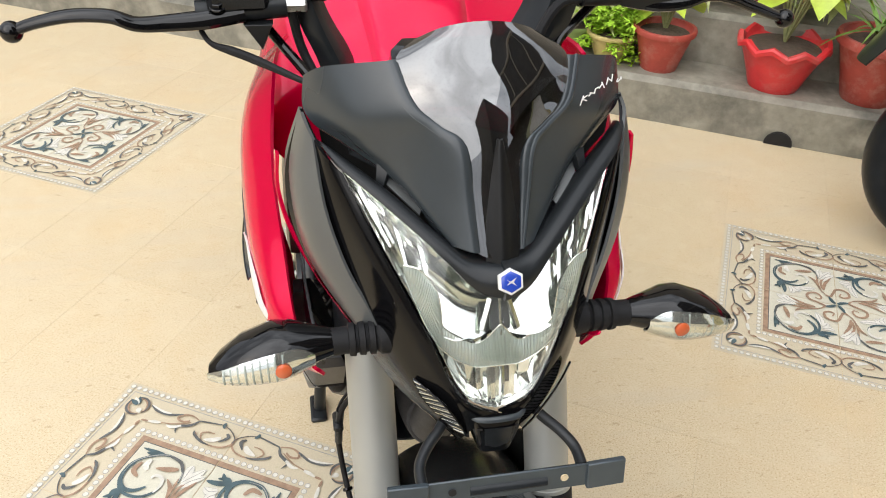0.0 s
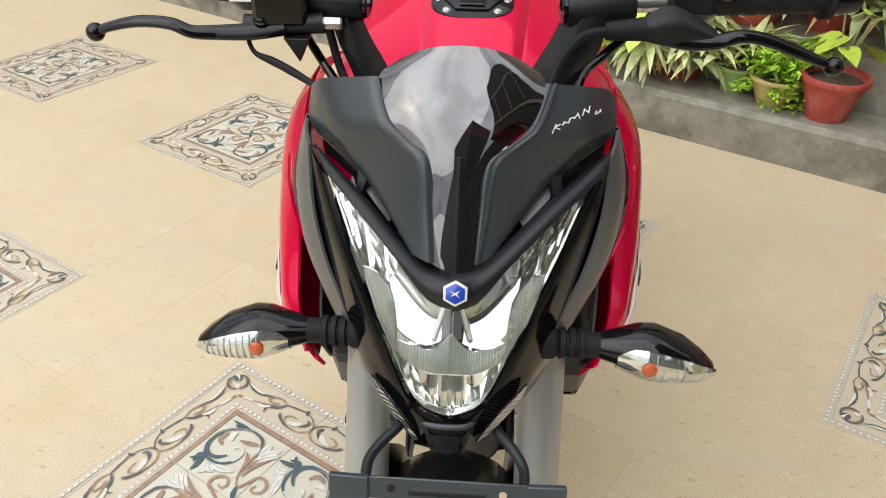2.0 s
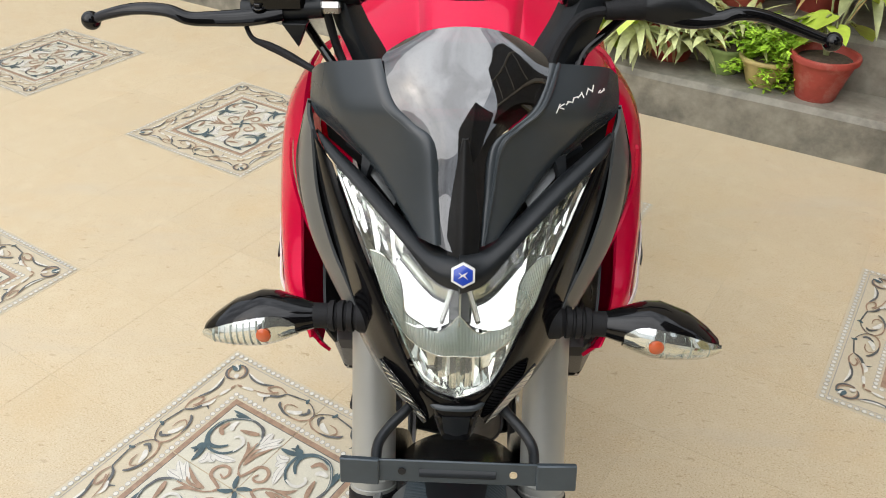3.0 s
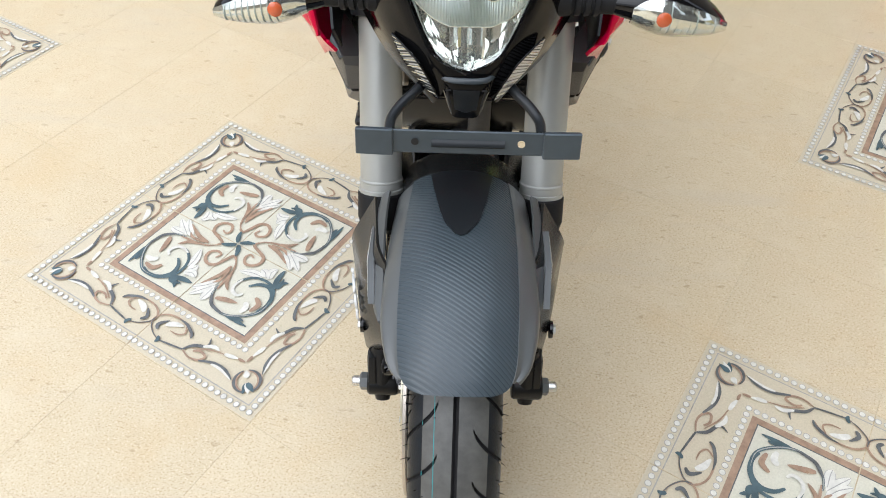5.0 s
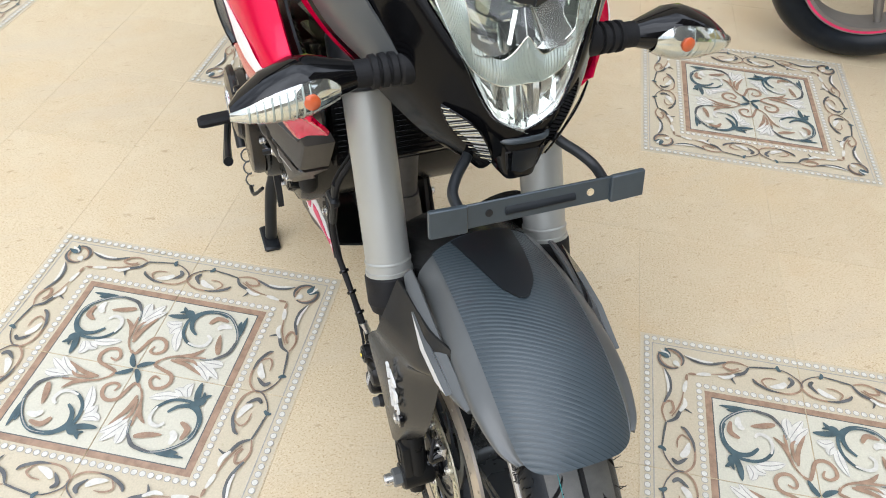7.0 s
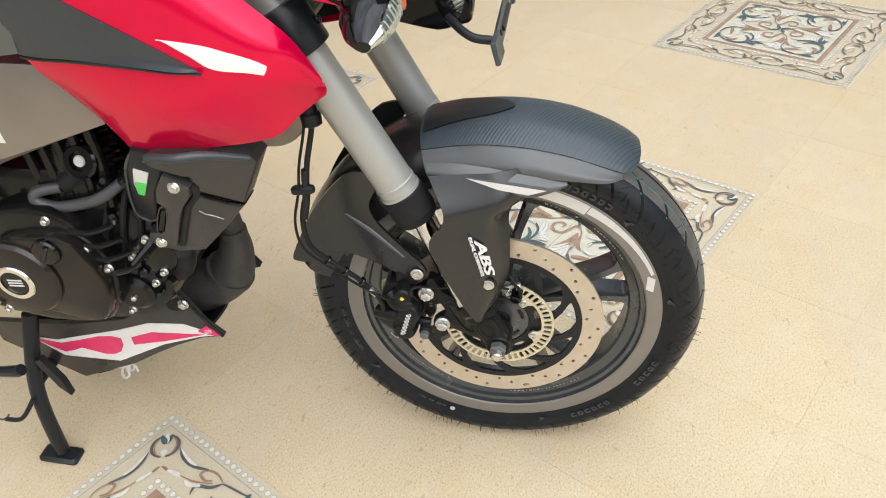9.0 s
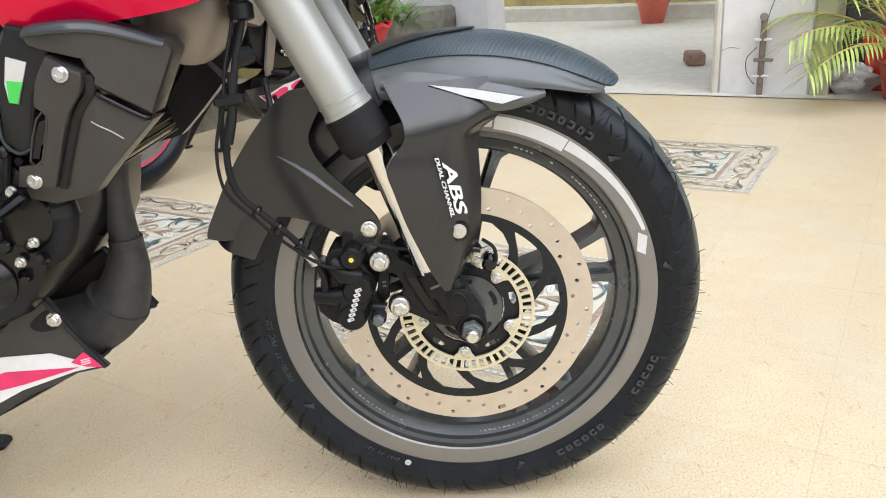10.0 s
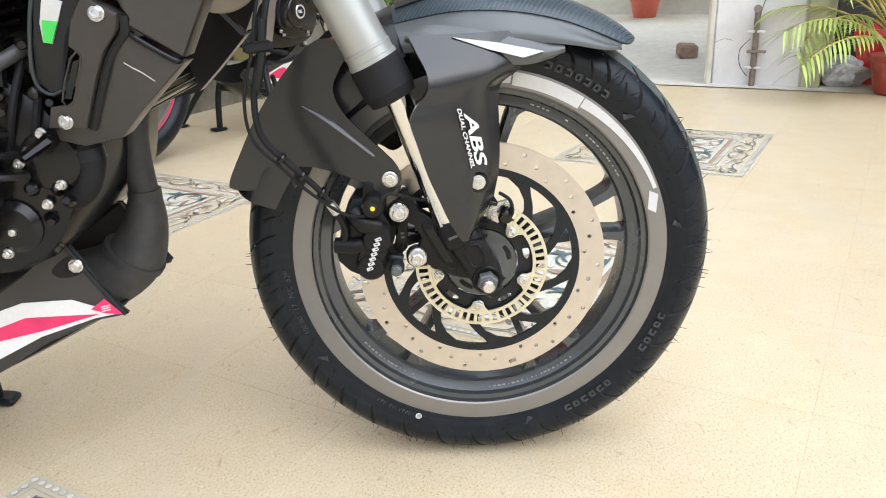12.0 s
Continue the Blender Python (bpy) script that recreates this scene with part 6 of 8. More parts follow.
    for w, y, z in ((0.0135, 0.0685, 0.920), (0.013, 0.0795, 0.945), (0.010, 0.0895, 0.968), (0.006, 0.0985, 0.990), (0.0006, 0.1075, 1.0125)):
        rows.append([(0.003 - w, y + 0.0012, z), (0.003 - w * 0.5, y - 0.001, z), (0.003, y - 0.0042 * w / 0.016 - 0.0008, z), (0.003 + w * 0.5, y - 0.001, z), (0.003 + w, y + 0.0012, z)])
    part("screen_spine", skin(rows, 0.002, 5, 3), "caliper", screen, "tapered black wedge drawn as a dark reflection in the screen", angle=50)
    # maker's badge: plain hexagon
    pl = Matrix.Translation((0.004, 0.0475, 0.9150)) @ pose(0, 0, 0, 62, 0, 0)
    hexagon = [(0.0112 * math.cos(radians(60 * k + 30)) * 1.05, 0.0112 * math.sin(radians(60 * k + 30))) for k in range(6)]
    badge = part("badge", slab(hexagon, 0.004, pl, bevel=0.001), "white", bike, "hexagonal blue and white badge", STEER)
    part("badge_field", slab([(a * 0.8, b * 0.8) for a, b in hexagon], 0.0012, pl @ Matrix.Translation((0, 0, 0.0038)), bevel=0.0004), "blue", badge, "blue badge field")
    part("badge_mark", slab([(-0.004, 0.0024), (-0.0008, 0.0006), (0.004, 0.0032), (0.0016, 0.000), (0.004, -0.0032), (0, -0.0008), (-0.004, -0.0024), (-0.0016, 0)], 0.0006, pl @ Matrix.Translation((0, 0, 0.0050))), "silver", badge)
    # hand-painted strokes, unreadable, on one wing
    for k, (dx, dz, ln, rot) in enumerate(((0, 0, 0.011, 75), (0.004, 0.003, 0.006, 40), (0.004, -0.001, 0.006, -30), (0.010, 0.004, 0.005, 60), (0.012, 0.005, 0.005, -20), (0.016, 0.006, 0.006, 80), (0.019, 0.009, 0.004, 20),
                                           (0.023, 0.010, 0.007, 60), (0.026, 0.010, 0.007, 110), (0.031, 0.013, 0.008, 80), (0.034, 0.014, 0.006, -40), (0.037, 0.015, 0.008, 85), (0.045, 0.009, 0.004, 70), (0.048, 0.008, 0.005, 50), (0.050, 0.010, 0.003, 100))):
        dx, dz = dx * 0.8, dz * 0.9
        c = Vector((0.082 + dx, 0.1450 + dx * 0.44, 1.0250 + dz * 0.8 + dx * 0.09)) + Vector((0, -0.0025, 0.001))
        d = Vector((math.cos(radians(rot)), 0.25, math.sin(radians(rot)) * 0.7)).normalized() * ln / 2
        part("paint_stroke", tube([c - d * 0.8, c + d * 0.8], 0.00055, 5, None, 1), "white", wing_right(), "white hand-painted stroke")
    return screen


def wing_right():
    """The wing that carries the painted strokes."""
    return [o for o in bike.children if o.name.startswith("wing")][0]


def plate_bracket():
    y, z = -0.012, 0.734
    bm = box((0.150, 0.003, 0.0245), (0.003, y, z), (-12, 0, 0), 0.001)
    br = part("plate_bracket", bm, "bracket", bike, "bare black number plate bracket without a plate", STEER)
    for s in (-1, 1):
        part("bracket_end", box((0.036, 0.006, 0.0275), (0.003 + s * 0.090, y - 0.0015, z), (-12, 0, s * 2), 0.001), "bracket", br)
        # flat discs drawn as holes: floor tile on one, shade black on the other
        part("bracket_hole", lathe([(0.0036, 0), (0.0036, 0.0012)], (0.003 + s * 0.051, y - 0.0016, z + 0.001), (0, -1, 0.2), 16), "tile" if s > 0 else "void", br)
        part("stay", tube([(s * 0.034, 0.085, 0.772), (s * 0.043, 0.052, 0.757), (s * 0.063, 0.030, 0.746), (s * 0.0725, 0.014, 0.740), (s * 0.073, -0.006, 0.737)], 0.0052, 12), "matte", br, "bent black steel stay")
    part("pressed_rib", tube([(-0.032, y - 0.002, z), (0.038, y - 0.002, z)], 0.0042, 10, None, 1, 0.6), "matte", br)
    return br


def indicator(s):
    """Turn signal on a ribbed rubber stalk."""
    def f(x, y, z):
        return Vector((s * x * 0.985, y - 0.023, z + 0.010))
    rows = []
    for x, cy, cz, hy, hz in ((0.140, 0.118, 0.816, 0.012, 0.012), (0.156, 0.118, 0.816, 0.018, 0.016), (0.180, 0.118, 0.815, 0.027, 0.0235), (0.195, 0.118, 0.814, 0.029, 0.0245), (0.222, 0.117, 0.809, 0.026, 0.0190), (0.242, 0.116, 0.803, 0.018, 0.0105), (0.252, 0.115, 0.799, 0.008, 0.005)):
        rows.append([f(x, cy + hy * math.cos(a), cz + hz * math.sin(a)) for a in (2 * math.pi * k / 16 for k in range(16))])
    bm = rings(bmesh.new(), rows)
    ind = part("turn_signal", bm, "gloss", bike, "black turn signal with a clear lens", STEER, angle=28)
    # clear lens round the front and below, chrome dish and bulb behind
    secs = ((0.158, 0.118, 0.815, 0.0188, 0.0165), (0.172, 0.118, 0.8155, 0.0250, 0.0220), (0.192, 0.118, 0.814, 0.0300, 0.0255), (0.218, 0.117, 0.8098, 0.0278, 0.0205), (0.238, 0.116, 0.8042, 0.0208, 0.0130), (0.2530, 0.115, 0.799, 0.0092, 0.0062))

    def shell(k, a0, a1, n=5):
        return [[f(x, cy - k * hy * math.cos(radians(a)), cz + k * hz * math.sin(radians(a))) for a in np.linspace(a0, a1, n)] for x, cy, cz, hy, hz in secs]
    rows = shell(1.05, 40, -100, 7)
    rows[0] = shell(1.05, 16, -60, 7)[0]
    ln = part("lens", skin(rows, 0.0012, 4, 4), "lens", ind, "clear ribbed lens", angle=60)
    ln.visible_shadow = False
    rows2 = shell(1.012, 38, -98, 7)
    rows2[0] = shell(1.012, 16, -60, 7)[0]
    part("dish", skin(rows2, 0.0008, 3, 3), "reflector", ind, "chrome dish", angle=8)
    for k in range(9):
        x = 0.186 + 0.0065 * k
        c = [float(np.interp(x, [q[0] for q in secs], [q[j] for q in secs])) for j in (1, 2, 3, 4)]
        part("lens_rib", tube([f(x, c[0] - 1.03 * c[2] * math.cos(radians(a)), c[1] + 1.03 * c[3] * math.sin(radians(a))) for a in (34, 4, -30, -70)], 0.0010, 6, None, 3), "reflector_matte", ind)
    bm = lathe([(0.0072, 0), (0.0070, 0.0016), (0.005, 0.0030), (0.0016, 0.0036)], f(0.186, 0.0880, 0.8150), (0, -1, 0.1), 16)
    part("bulb", bm, "orange", ind, "amber bulb behind the lens")
    # stalk
    prof = [(0.0125, 0.0), (0.0125, 0.016)]
    for k in range(3):
        prof += [(0.0125, 0.018 + 0.009 * k), (0.0150, 0.019 + 0.009 * k), (0.0155, 0.024 + 0.009 * k), (0.0128, 0.025 + 0.009 * k)]
    prof += [(0.016, 0.047), (0.017, 0.060)]
    part("stalk", lathe(prof, f(0.146, 0.118, 0.816), (-s, 0, 0.02), 20), "rubber", ind, "ribbed black rubber stalk")
    return ind


def controls():
    X0 = -0.006
    for s in (-1, 1):
        f = lambda x, y, z: Vector((X0 + s * x, y, z))
        riser = part("handlebar_riser", skin([[f(0.078, 0.36, 0.93), f(0.088, 0.332, 0.93), f(0.113, 0.335, 0.93)], [f(0.084, 0.372, 0.98), f(0.098, 0.338, 0.98), f(0.120, 0.345, 0.98)], [f(0.106, 0.372, 1.025), f(0.117, 0.342, 1.025), f(0.138, 0.35, 1.025)], [f(0.120, 0.372, 1.062), f(0.130, 0.350, 1.062), f(0.150, 0.358, 1.062)]], 0.012, 4, 4), "matte", bike, "black forged handlebar riser", STEER)
        part("bar_clamp", lathe([(0.015, 0), (0.0182, 0.001), (0.0194, 0.004), (0.0196, 0.068), (0.0175, 0.072)], f(0.107, 0.356, 1.066), (s, 0.10, 0.05), 32), "soft", riser, "fat round bar clamp")
        part("clamp_cap", lathe([(0.0158, 0.002), (0.0158, -0.003), (0.0140, -0.0045), (0.0115, -0.0045), (0.0110, -0.0035), (0.004, -0.0035)], f(0.107, 0.356, 1.066), (s, 0.10, 0.05), 28), "gloss", riser, "round plug in the clamp")
        bar = part("handlebar", lathe([(0.011, 0), (0.011, 0.26)], f(0.155, 0.363, 1.072), (s, 0.12, 0.02), 20), "steel", bike, "short clip-on handlebar", STEER)
        prof = [(0.0165, 0.0)]
        for k in range(12):
            prof += [(0.0165 - 0.0006 * (k % 2), 0.004 + k * 0.009), (0.0165 - 0.0006 * (k % 2), 0.011 + k * 0.009)]
        prof += [(0.0165, 0.118), (0.023, 0.120), (0.0235, 0.127), (0.017, 0.129)]
        axis = Vector((s, 0.12, 0.02)).normalized()
        g0 = f(0.262, 0.376, 1.0742)
        part("grip", lathe(prof, g0, axis, 24), "rubber", bar, "ribbed black rubber grip")
        part("bar_end", lathe([(0.012, 0.128), (0.0185, 0.131), (0.019, 0.136), (0.0165, 0.158), (0.012, 0.161)], g0, axis, 24), "gloss", bar, "black bar end weight")
        for k in range(4):
            c = g0 + axis * (0.026 + 0.022 * k) + Vector((0, -0.0150, 0.0065))
            part("grip_slash", box((0.020, 0.0016, 0.0022), c, (0, -16, 0), 0.0005), "soft", bar)
        if s < 0:
            pod = part("switch_pod", box((0.052, 0.048, 0.056), f(0.236, 0.376, 1.078), (-14, 0, 0), 0.012), "soft", bar, "black throttle side switch pod")
            part("pod_label", box((0.026, 0.0012, 0.032), f(0.240, 0.3505, 1.0815), (-14, 0, 0), 0.0004), "white", pod, "white paper label")
            for k in range(2):
                part("label_print", box((0.015, 0.0006, 0.0016), f(0.240, 0.3496, 1.080 - 0.004 * k), (-14, 0, 0), 0.0002), "print_grey", pod)
            # hole drawn as a black disc, its shade in the colour
            part("pod_hole", lathe([(0.005, 0), (0.005, 0.003)], f(0.214, 0.352, 1.093), (0, -1, 0.2), 14), "void", pod)
        else:
            pod = part("switch_pod", box((0.062, 0.052, 0.058), f(0.238, 0.380, 1.078), (-10, 0, 0), 0.012), "soft", bar, "black switch pod with buttons")
            # black disc for the shaded hole in this pod
            part("pod_hole", lathe([(0.006, 0), (0.006, 0.003)], f(0.222, 0.352, 1.088), (0, -1, 0.15), 14), "void", pod)
            part("button", box((0.030, 0.030, 0.024), f(0.272, 0.372, 1.088), (-10, 0, 0), 0.005), "gloss", pod)
            part("button", lathe([(0.010, 0), (0.010, 0.012), (0.007, 0.014)], f(0.205, 0.376, 1.100), (0, -0.4, 1), 16), "matte", pod)
            bolt("pod_screw", f(0.196, 0.352, 1.062), (0, -1, 0.2), 0.004, 0.004, pod, "gloss")
        # lever
        if s < 0:
            line = [(0.190, 0.330, 1.045), (0.225, 0.326, 1.041), (0.262, 0.322, 1.040), (0.288, 0.316, 1.042), (0.310, 0.316, 1.050), (0.345, 0.320, 1.050), (0.380, 0.325, 1.042), (0.400, 0.328, 1.034)]
        else:
            line = [(0.200, 0.334, 1.048), (0.235, 0.330, 1.044), (0.262, 0.326, 1.046), (0.284, 0.324, 1.053), (0.310, 0.326, 1.050), (0.345, 0.328, 1.038), (0.375, 0.330, 1.027), (0.388, 0.330, 1.023)]
        lever = part("brake_lever" if s < 0 else "clutch_lever", tube([f(*q) for q in line], [0.009, 0.010, 0.0085, 0.0075, 0.0072, 0.0068, 0.006, 0.006], 12, None, 6, 0.75), "gloss", bike, "black forged lever with a ball end", STEER)
        bm = bmesh.new()
        bmesh.ops.create_uvsphere(bm, u_segments=20, v_segments=14, radius=0.0102, matrix=Matrix.Translation(f(*line[-1])))
        part("ball_end", bm, "gloss", lever)
        if s < 0:
            bm = box((0.058, 0.046, 0.044), f(0.196, 0.348, 1.066), (-4, 0, 4), 0.005)
            res = part("brake_fluid_reservoir", bm, "gloss", bike, "square black brake fluid reservoir with a textured lid", STEER)
            part("lid", box((0.064, 0.052, 0.010), f(0.196, 0.348, 1.092), (-4, 0, 4), 0.003), "soft", res, "textured black lid")
            part("master_cylinder", tube([f(0.235, 0.336, 1.044), f(0.150, 0.340, 1.048)], [0.012, 0.011], 14, None, 1), "matte", res)
            part("banjo", lathe([(0.007, 0), (0.007, 0.018), (0.005, 0.020)], f(0.150, 0.340, 1.048), (-s, 0, 0), 6), "steel", res)
            bolt("pivot_bolt", f(0.214, 0.327, 1.052), (0, -0.3, 1), 0.006, 0.006, res, "gloss")
            part("lever_shroud", slab([(-0.014, 0), (0.014, 0), (0.002, -0.026)], 0.014, Matrix.Translation(f(0.178, 0.336, 1.036)) @ pose(0, 0, 0, 90, 0, 0), bevel=0.002), "soft", res)
            part("brake_line", tube([f(0.146, 0.340, 1.046), f(0.140, 0.344, 1.010), f(0.130, 0.335, 0.985), f(0.110, 0.300, 0.955)], 0.0048, 10), "rubber", res)
            part("switch_lead", tube([f(0.236, 0.338, 1.034), f(0.225, 0.322, 1.020), f(0.205, 0.314, 1.014), f(0.180, 0.300, 1.008), f(0.118, 0.262, 0.990)], [0.0026, 0.0026, 0.0046, 0.0046, 0.0018], 10), "rubber", res, "brake light switch lead")
            part("throttle_cable", tube([f(0.190, 0.372, 1.045), f(0.165, 0.350, 1.015), f(0.135, 0.320, 0.985), f(0.105, 0.290, 0.950)], 0.005, 10), "gloss", res)
        else:
            perch = part("clutch_perch", skin([[f(0.182, 0.335, 1.064), f(0.215, 0.340, 1.078), f(0.262, 0.336, 1.056)], [f(0.180, 0.324, 1.056), f(0.215, 0.322, 1.064), f(0.264, 0.324, 1.050)], [f(0.182, 0.326, 1.046), f(0.215, 0.324, 1.040), f(0.264, 0.326, 1.040)]], 0.010, 4, 5), "soft", bike, "black rubber clutch lever boot", STEER)
            part("cable_boot", tube([f(0.188, 0.332, 1.055), f(0.148, 0.330, 1.052)], [0.0125, 0.009], 14, None, 1), "rubber", perch)
            part("clutch_cable", tube([f(0.150, 0.330, 1.052), f(0.122, 0.324, 1.046), f(0.100, 0.312, 1.016), f(0.088, 0.290, 0.978), f(0.080, 0.270, 0.940)], 0.0055, 10), "rubber", perch)
            part("switch_lead", tube([f(0.180, 0.355, 1.045), f(0.150, 0.345, 1.020), f(0.128, 0.330, 1.000), f(0.120, 0.300, 0.960)], 0.005, 10), "gloss", perch)
            part("connector", box((0.016, 0.012, 0.010), f(0.132, 0.345, 1.036), (0, 30, 0), 0.002), "white", perch)
    bm = box((0.24, 0.07, 0.03), (0, 0.345, 0.960), (-25, 0, 0), 0.008)
    part("top_yoke", bm, "matte", bike, "black top fork yoke", STEER)
    part("lower_yoke", box((0.20, 0.06, 0.04), (0, 0.235, 0.765), (-25, 0, 0), 0.008), "matte", bike, "black lower fork yoke", STEER)
    part("instrument", box((0.13, 0.05, 0.07), (0, 0.262, 1.005), (40, 0, 0), 0.012), "gloss", bike, "black instrument housing behind the screen", STEER)
    return None


# ---------------------------------------------------------------- motorcycle: tank, shrouds, engine, stand
def tank():
    # station: y, crown z, half-width of the raised spine, shoulder x and drop, flank x and drop
    stations = ((0.385, 0.898, 0.046, 0.100, 0.016, 0.140, 0.045), (0.450, 0.946, 0.050, 0.136, 0.022, 0.182, 0.085),
                (0.515, 0.981, 0.056, 0.152, 0.026, 0.196, 0.110), (0.580, 1.007, 0.062, 0.160, 0.032, 0.204, 0.132),
                (0.640, 1.026, 0.068, 0.158, 0.038, 0.202, 0.150), (0.690, 1.031, 0.072, 0.148, 0.042, 0.190, 0.160),
                (0.745, 1.016, 0.070, 0.130, 0.044, 0.168, 0.160), (0.805, 0.972, 0.062, 0.106, 0.040, 0.136, 0.145),
                (0.865, 0.905, 0.052, 0.084, 0.034, 0.106, 0.110), (0.895, 0.850, 0.046, 0.074, 0.030, 0.092, 0.060))
    rows = []
    for y, z, w, xs, ds, xf, df in stations:
        half = [(0, y, z), (w * 0.6, y, z - 0.0012), (w * 0.93, y - 0.001, z - 0.0035), (w + 0.002, y - 0.002, z - 0.0075), (w + 0.008, y - 0.003, z - 0.0135),
                (w + 0.014, y - 0.004, z - 0.0150), (w + 0.5 * (xs - w), y - 0.006, z - 0.012 - 0.45 * ds), (xs - 0.006, y - 0.012, z - 0.006 - ds), (xs, y - 0.014, z - 0.012 - ds),
                (xs + 0.45 * (xf - xs), y - 0.020, z - 0.35 * (df - ds) - ds - 0.012), (xf, y - 0.030, z - df - 0.012)]
        rows.append([flip(q, -1) for q in half[:0:-1]] + [Vector(q) for q in half])
    t = part("fuel_tank", skin(rows, 0.004, 4, 3), "red", bike, "glossy red fuel tank with a raised spine", angle=40)
    pl = Matrix.Translation((-0.004, 0.578, 1.0060)) @ pose(0, 0, 0, 20.5, 0, 0)
    outline = [(0.056 * math.copysign(abs(math.cos(a)) ** 0.85, math.cos(a)), 0.039 * math.copysign(abs(math.sin(a)) ** 0.72, math.sin(a))) for a in (2 * math.pi * k / 36 for k in range(36))]
    cap = part("fuel_cap", slab(outline, 0.005, pl, bevel=0.002), "gloss", t, "black oval fuel cap with silver screws")
    part("cap_flap", slab([(-0.041, 0.001), (-0.024, 0.026), (0.024, 0.026), (0.041, 0.001), (0.022, -0.025), (-0.022, -0.025)], 0.004, pl @ Matrix.Translation((0, 0, 0.005)), bevel=0.002), "matte", cap, "six-sided flap of the cap")
    part("key_cover", box((0.034, 0.040, 0.004), (0, 0, 0), bevel=0.001), "gloss", cap, m=pl @ pose(0, 0.002, 0.0105))
    part("key_lip", box((0.034, 0.003, 0.003), (0, 0, 0), bevel=0.001), "wing", cap, m=pl @ pose(0, -0.0195, 0.0122))
    for a, b in ((-0.047, 0.0), (0.047, 0.0), (-0.034, 0.024), (0.034, 0.024), (-0.034, -0.024), (0.034, -0.024)):
        bolt("cap_screw", pl @ Vector((a, b, 0.0045)), (0, -0.35, 0.94), 0.0040, 0.0032, cap)
    return t


SHROUD = [[(0.155, 0.170, 0.736), (0.164, 0.192, 0.786), (0.168, 0.235, 0.834), (0.172, 0.286, 0.905), (0.162, 0.345, 0.985), (0.148, 0.440, 0.980)],
          [(0.157, 0.1695, 0.732), (0.178, 0.196, 0.780), (0.190, 0.241, 0.814), (0.200, 0.297, 0.862), (0.199, 0.358, 0.925), (0.186, 0.465, 0.930)],
          [(0.1575, 0.169, 0.729), (0.191, 0.200, 0.770), (0.206, 0.247, 0.789), (0.216, 0.304, 0.812), (0.218, 0.383, 0.842), (0.204, 0.485, 0.858)],
          [(0.158, 0.1685, 0.726), (0.198, 0.204, 0.750), (0.214, 0.252, 0.758), (0.222, 0.312, 0.764), (0.220, 0.395, 0.776), (0.203, 0.475, 0.780)],
          [(0.156, 0.170, 0.720), (0.186, 0.207, 0.722), (0.204, 0.255, 0.712), (0.212, 0.320, 0.708), (0.209, 0.400, 0.722), (0.197, 0.450, 0.738)],
          [(0.153, 0.174, 0.712), (0.168, 0.203, 0.694), (0.178, 0.235, 0.671), (0.182, 0.310, 0.660), (0.182, 0.396, 0.648), (0.184, 0.424, 0.687)]]


def shroud(s):
    flank = [[(q[0] * (1.03, 1.02, 0.975, 0.95, 0.935, 0.93)[i] - 0.004 * s, q[1], q[2]) for q in r] for i, r in enumerate(SHROUD)]
    sh = part("tank_shroud", skin([[flip(q, s) for q in r] for r in flank], 0.004, 5, 5), "red", bike, "glossy red pointed tank shroud", angle=60)
    f = lambda *p: flip(p, s)
    def over(marks, off):
        """Points laid over the flank at its own (down, back) steps."""
        out = []
        for u, v in marks:
            k, h = min(int(v), 4), min(int(u), 4)
            col = [catmull(r, 20)[round(v * 20)] for r in flank]
            q = catmull(col, 20)[round(u * 20)]
            up, along = Vector(flank[h][k]) - Vector(flank[h + 1][k]), Vector(flank[h][k + 1]) - Vector(flank[h][k])
            n = along.cross(up).normalized()
            q = q + (off + (0.004 if s < 0 else 0.0)) * (n if n.x > 0 else -n)
            out.append(flip(q, s))
        return out
    top = ((1.70, 4.95), (1.85, 4.40), (2.05, 3.85), (2.25, 3.25), (2.50, 2.80), (2.75, 2.45))
    low = ((2.90, 4.95), (2.88, 4.55), (2.86, 4.15), (2.82, 3.45), (2.78, 2.90), (2.75, 2.42))
    mid = [((a[0] + b[0]) / 2, (a[1] + b[1]) / 2) for a, b in zip(top, low)]
    part("shroud_blade", skin([over(top, 0.0015), over(mid, 0.0022), over(low, 0.0060)], 0.003, 6, 5), "wing", sh, "black satin blade tapering to a point")
    part("blade_edge", tube(over(low, 0.0058), [0.0022, 0.0022, 0.002, 0.0016, 0.0012, 0.0008], 8, None, 4), "gloss", sh)
    top = ((2.10, 3.05), (2.02, 2.45), (2.00, 2.05), (2.20, 1.40), (2.50, 0.70))
    low = ((2.12, 3.02), (2.36, 2.60), (2.65, 2.20), (2.70, 1.50), (2.58, 0.70))
    part("shroud_stripe", skin([over(top, 0.0022), over([((a[0] + b[0]) / 2, (a[1] + b[1]) / 2) for a, b in zip(top, low)], 0.0026), over(low, 0.0022)], 0.0015, 4, 5), "white", sh, "white pointed stripe")
    # liner behind
    part("shroud_liner", skin([[f(0.150, 0.180, 0.735), f(0.160, 0.27, 0.80), f(0.150, 0.40, 0.86)], [f(0.145, 0.200, 0.700), f(0.160, 0.30, 0.670), f(0.160, 0.42, 0.680)]], 0.003, 4, 4), "matte", sh)
    return sh


def cover_place(off, s):
    """Like side_place, for the radiator covers, which lean outwards at the top."""
    x = 0.160 + off
    return Matrix(((-0.10 * s, 0.2 * s, s, s * (x - 0.2 * 0.511 + 0.10 * 0.425)), (1, 0, 0, 0), (0, 1, 0, 0), (0, 0, 0, 1)))


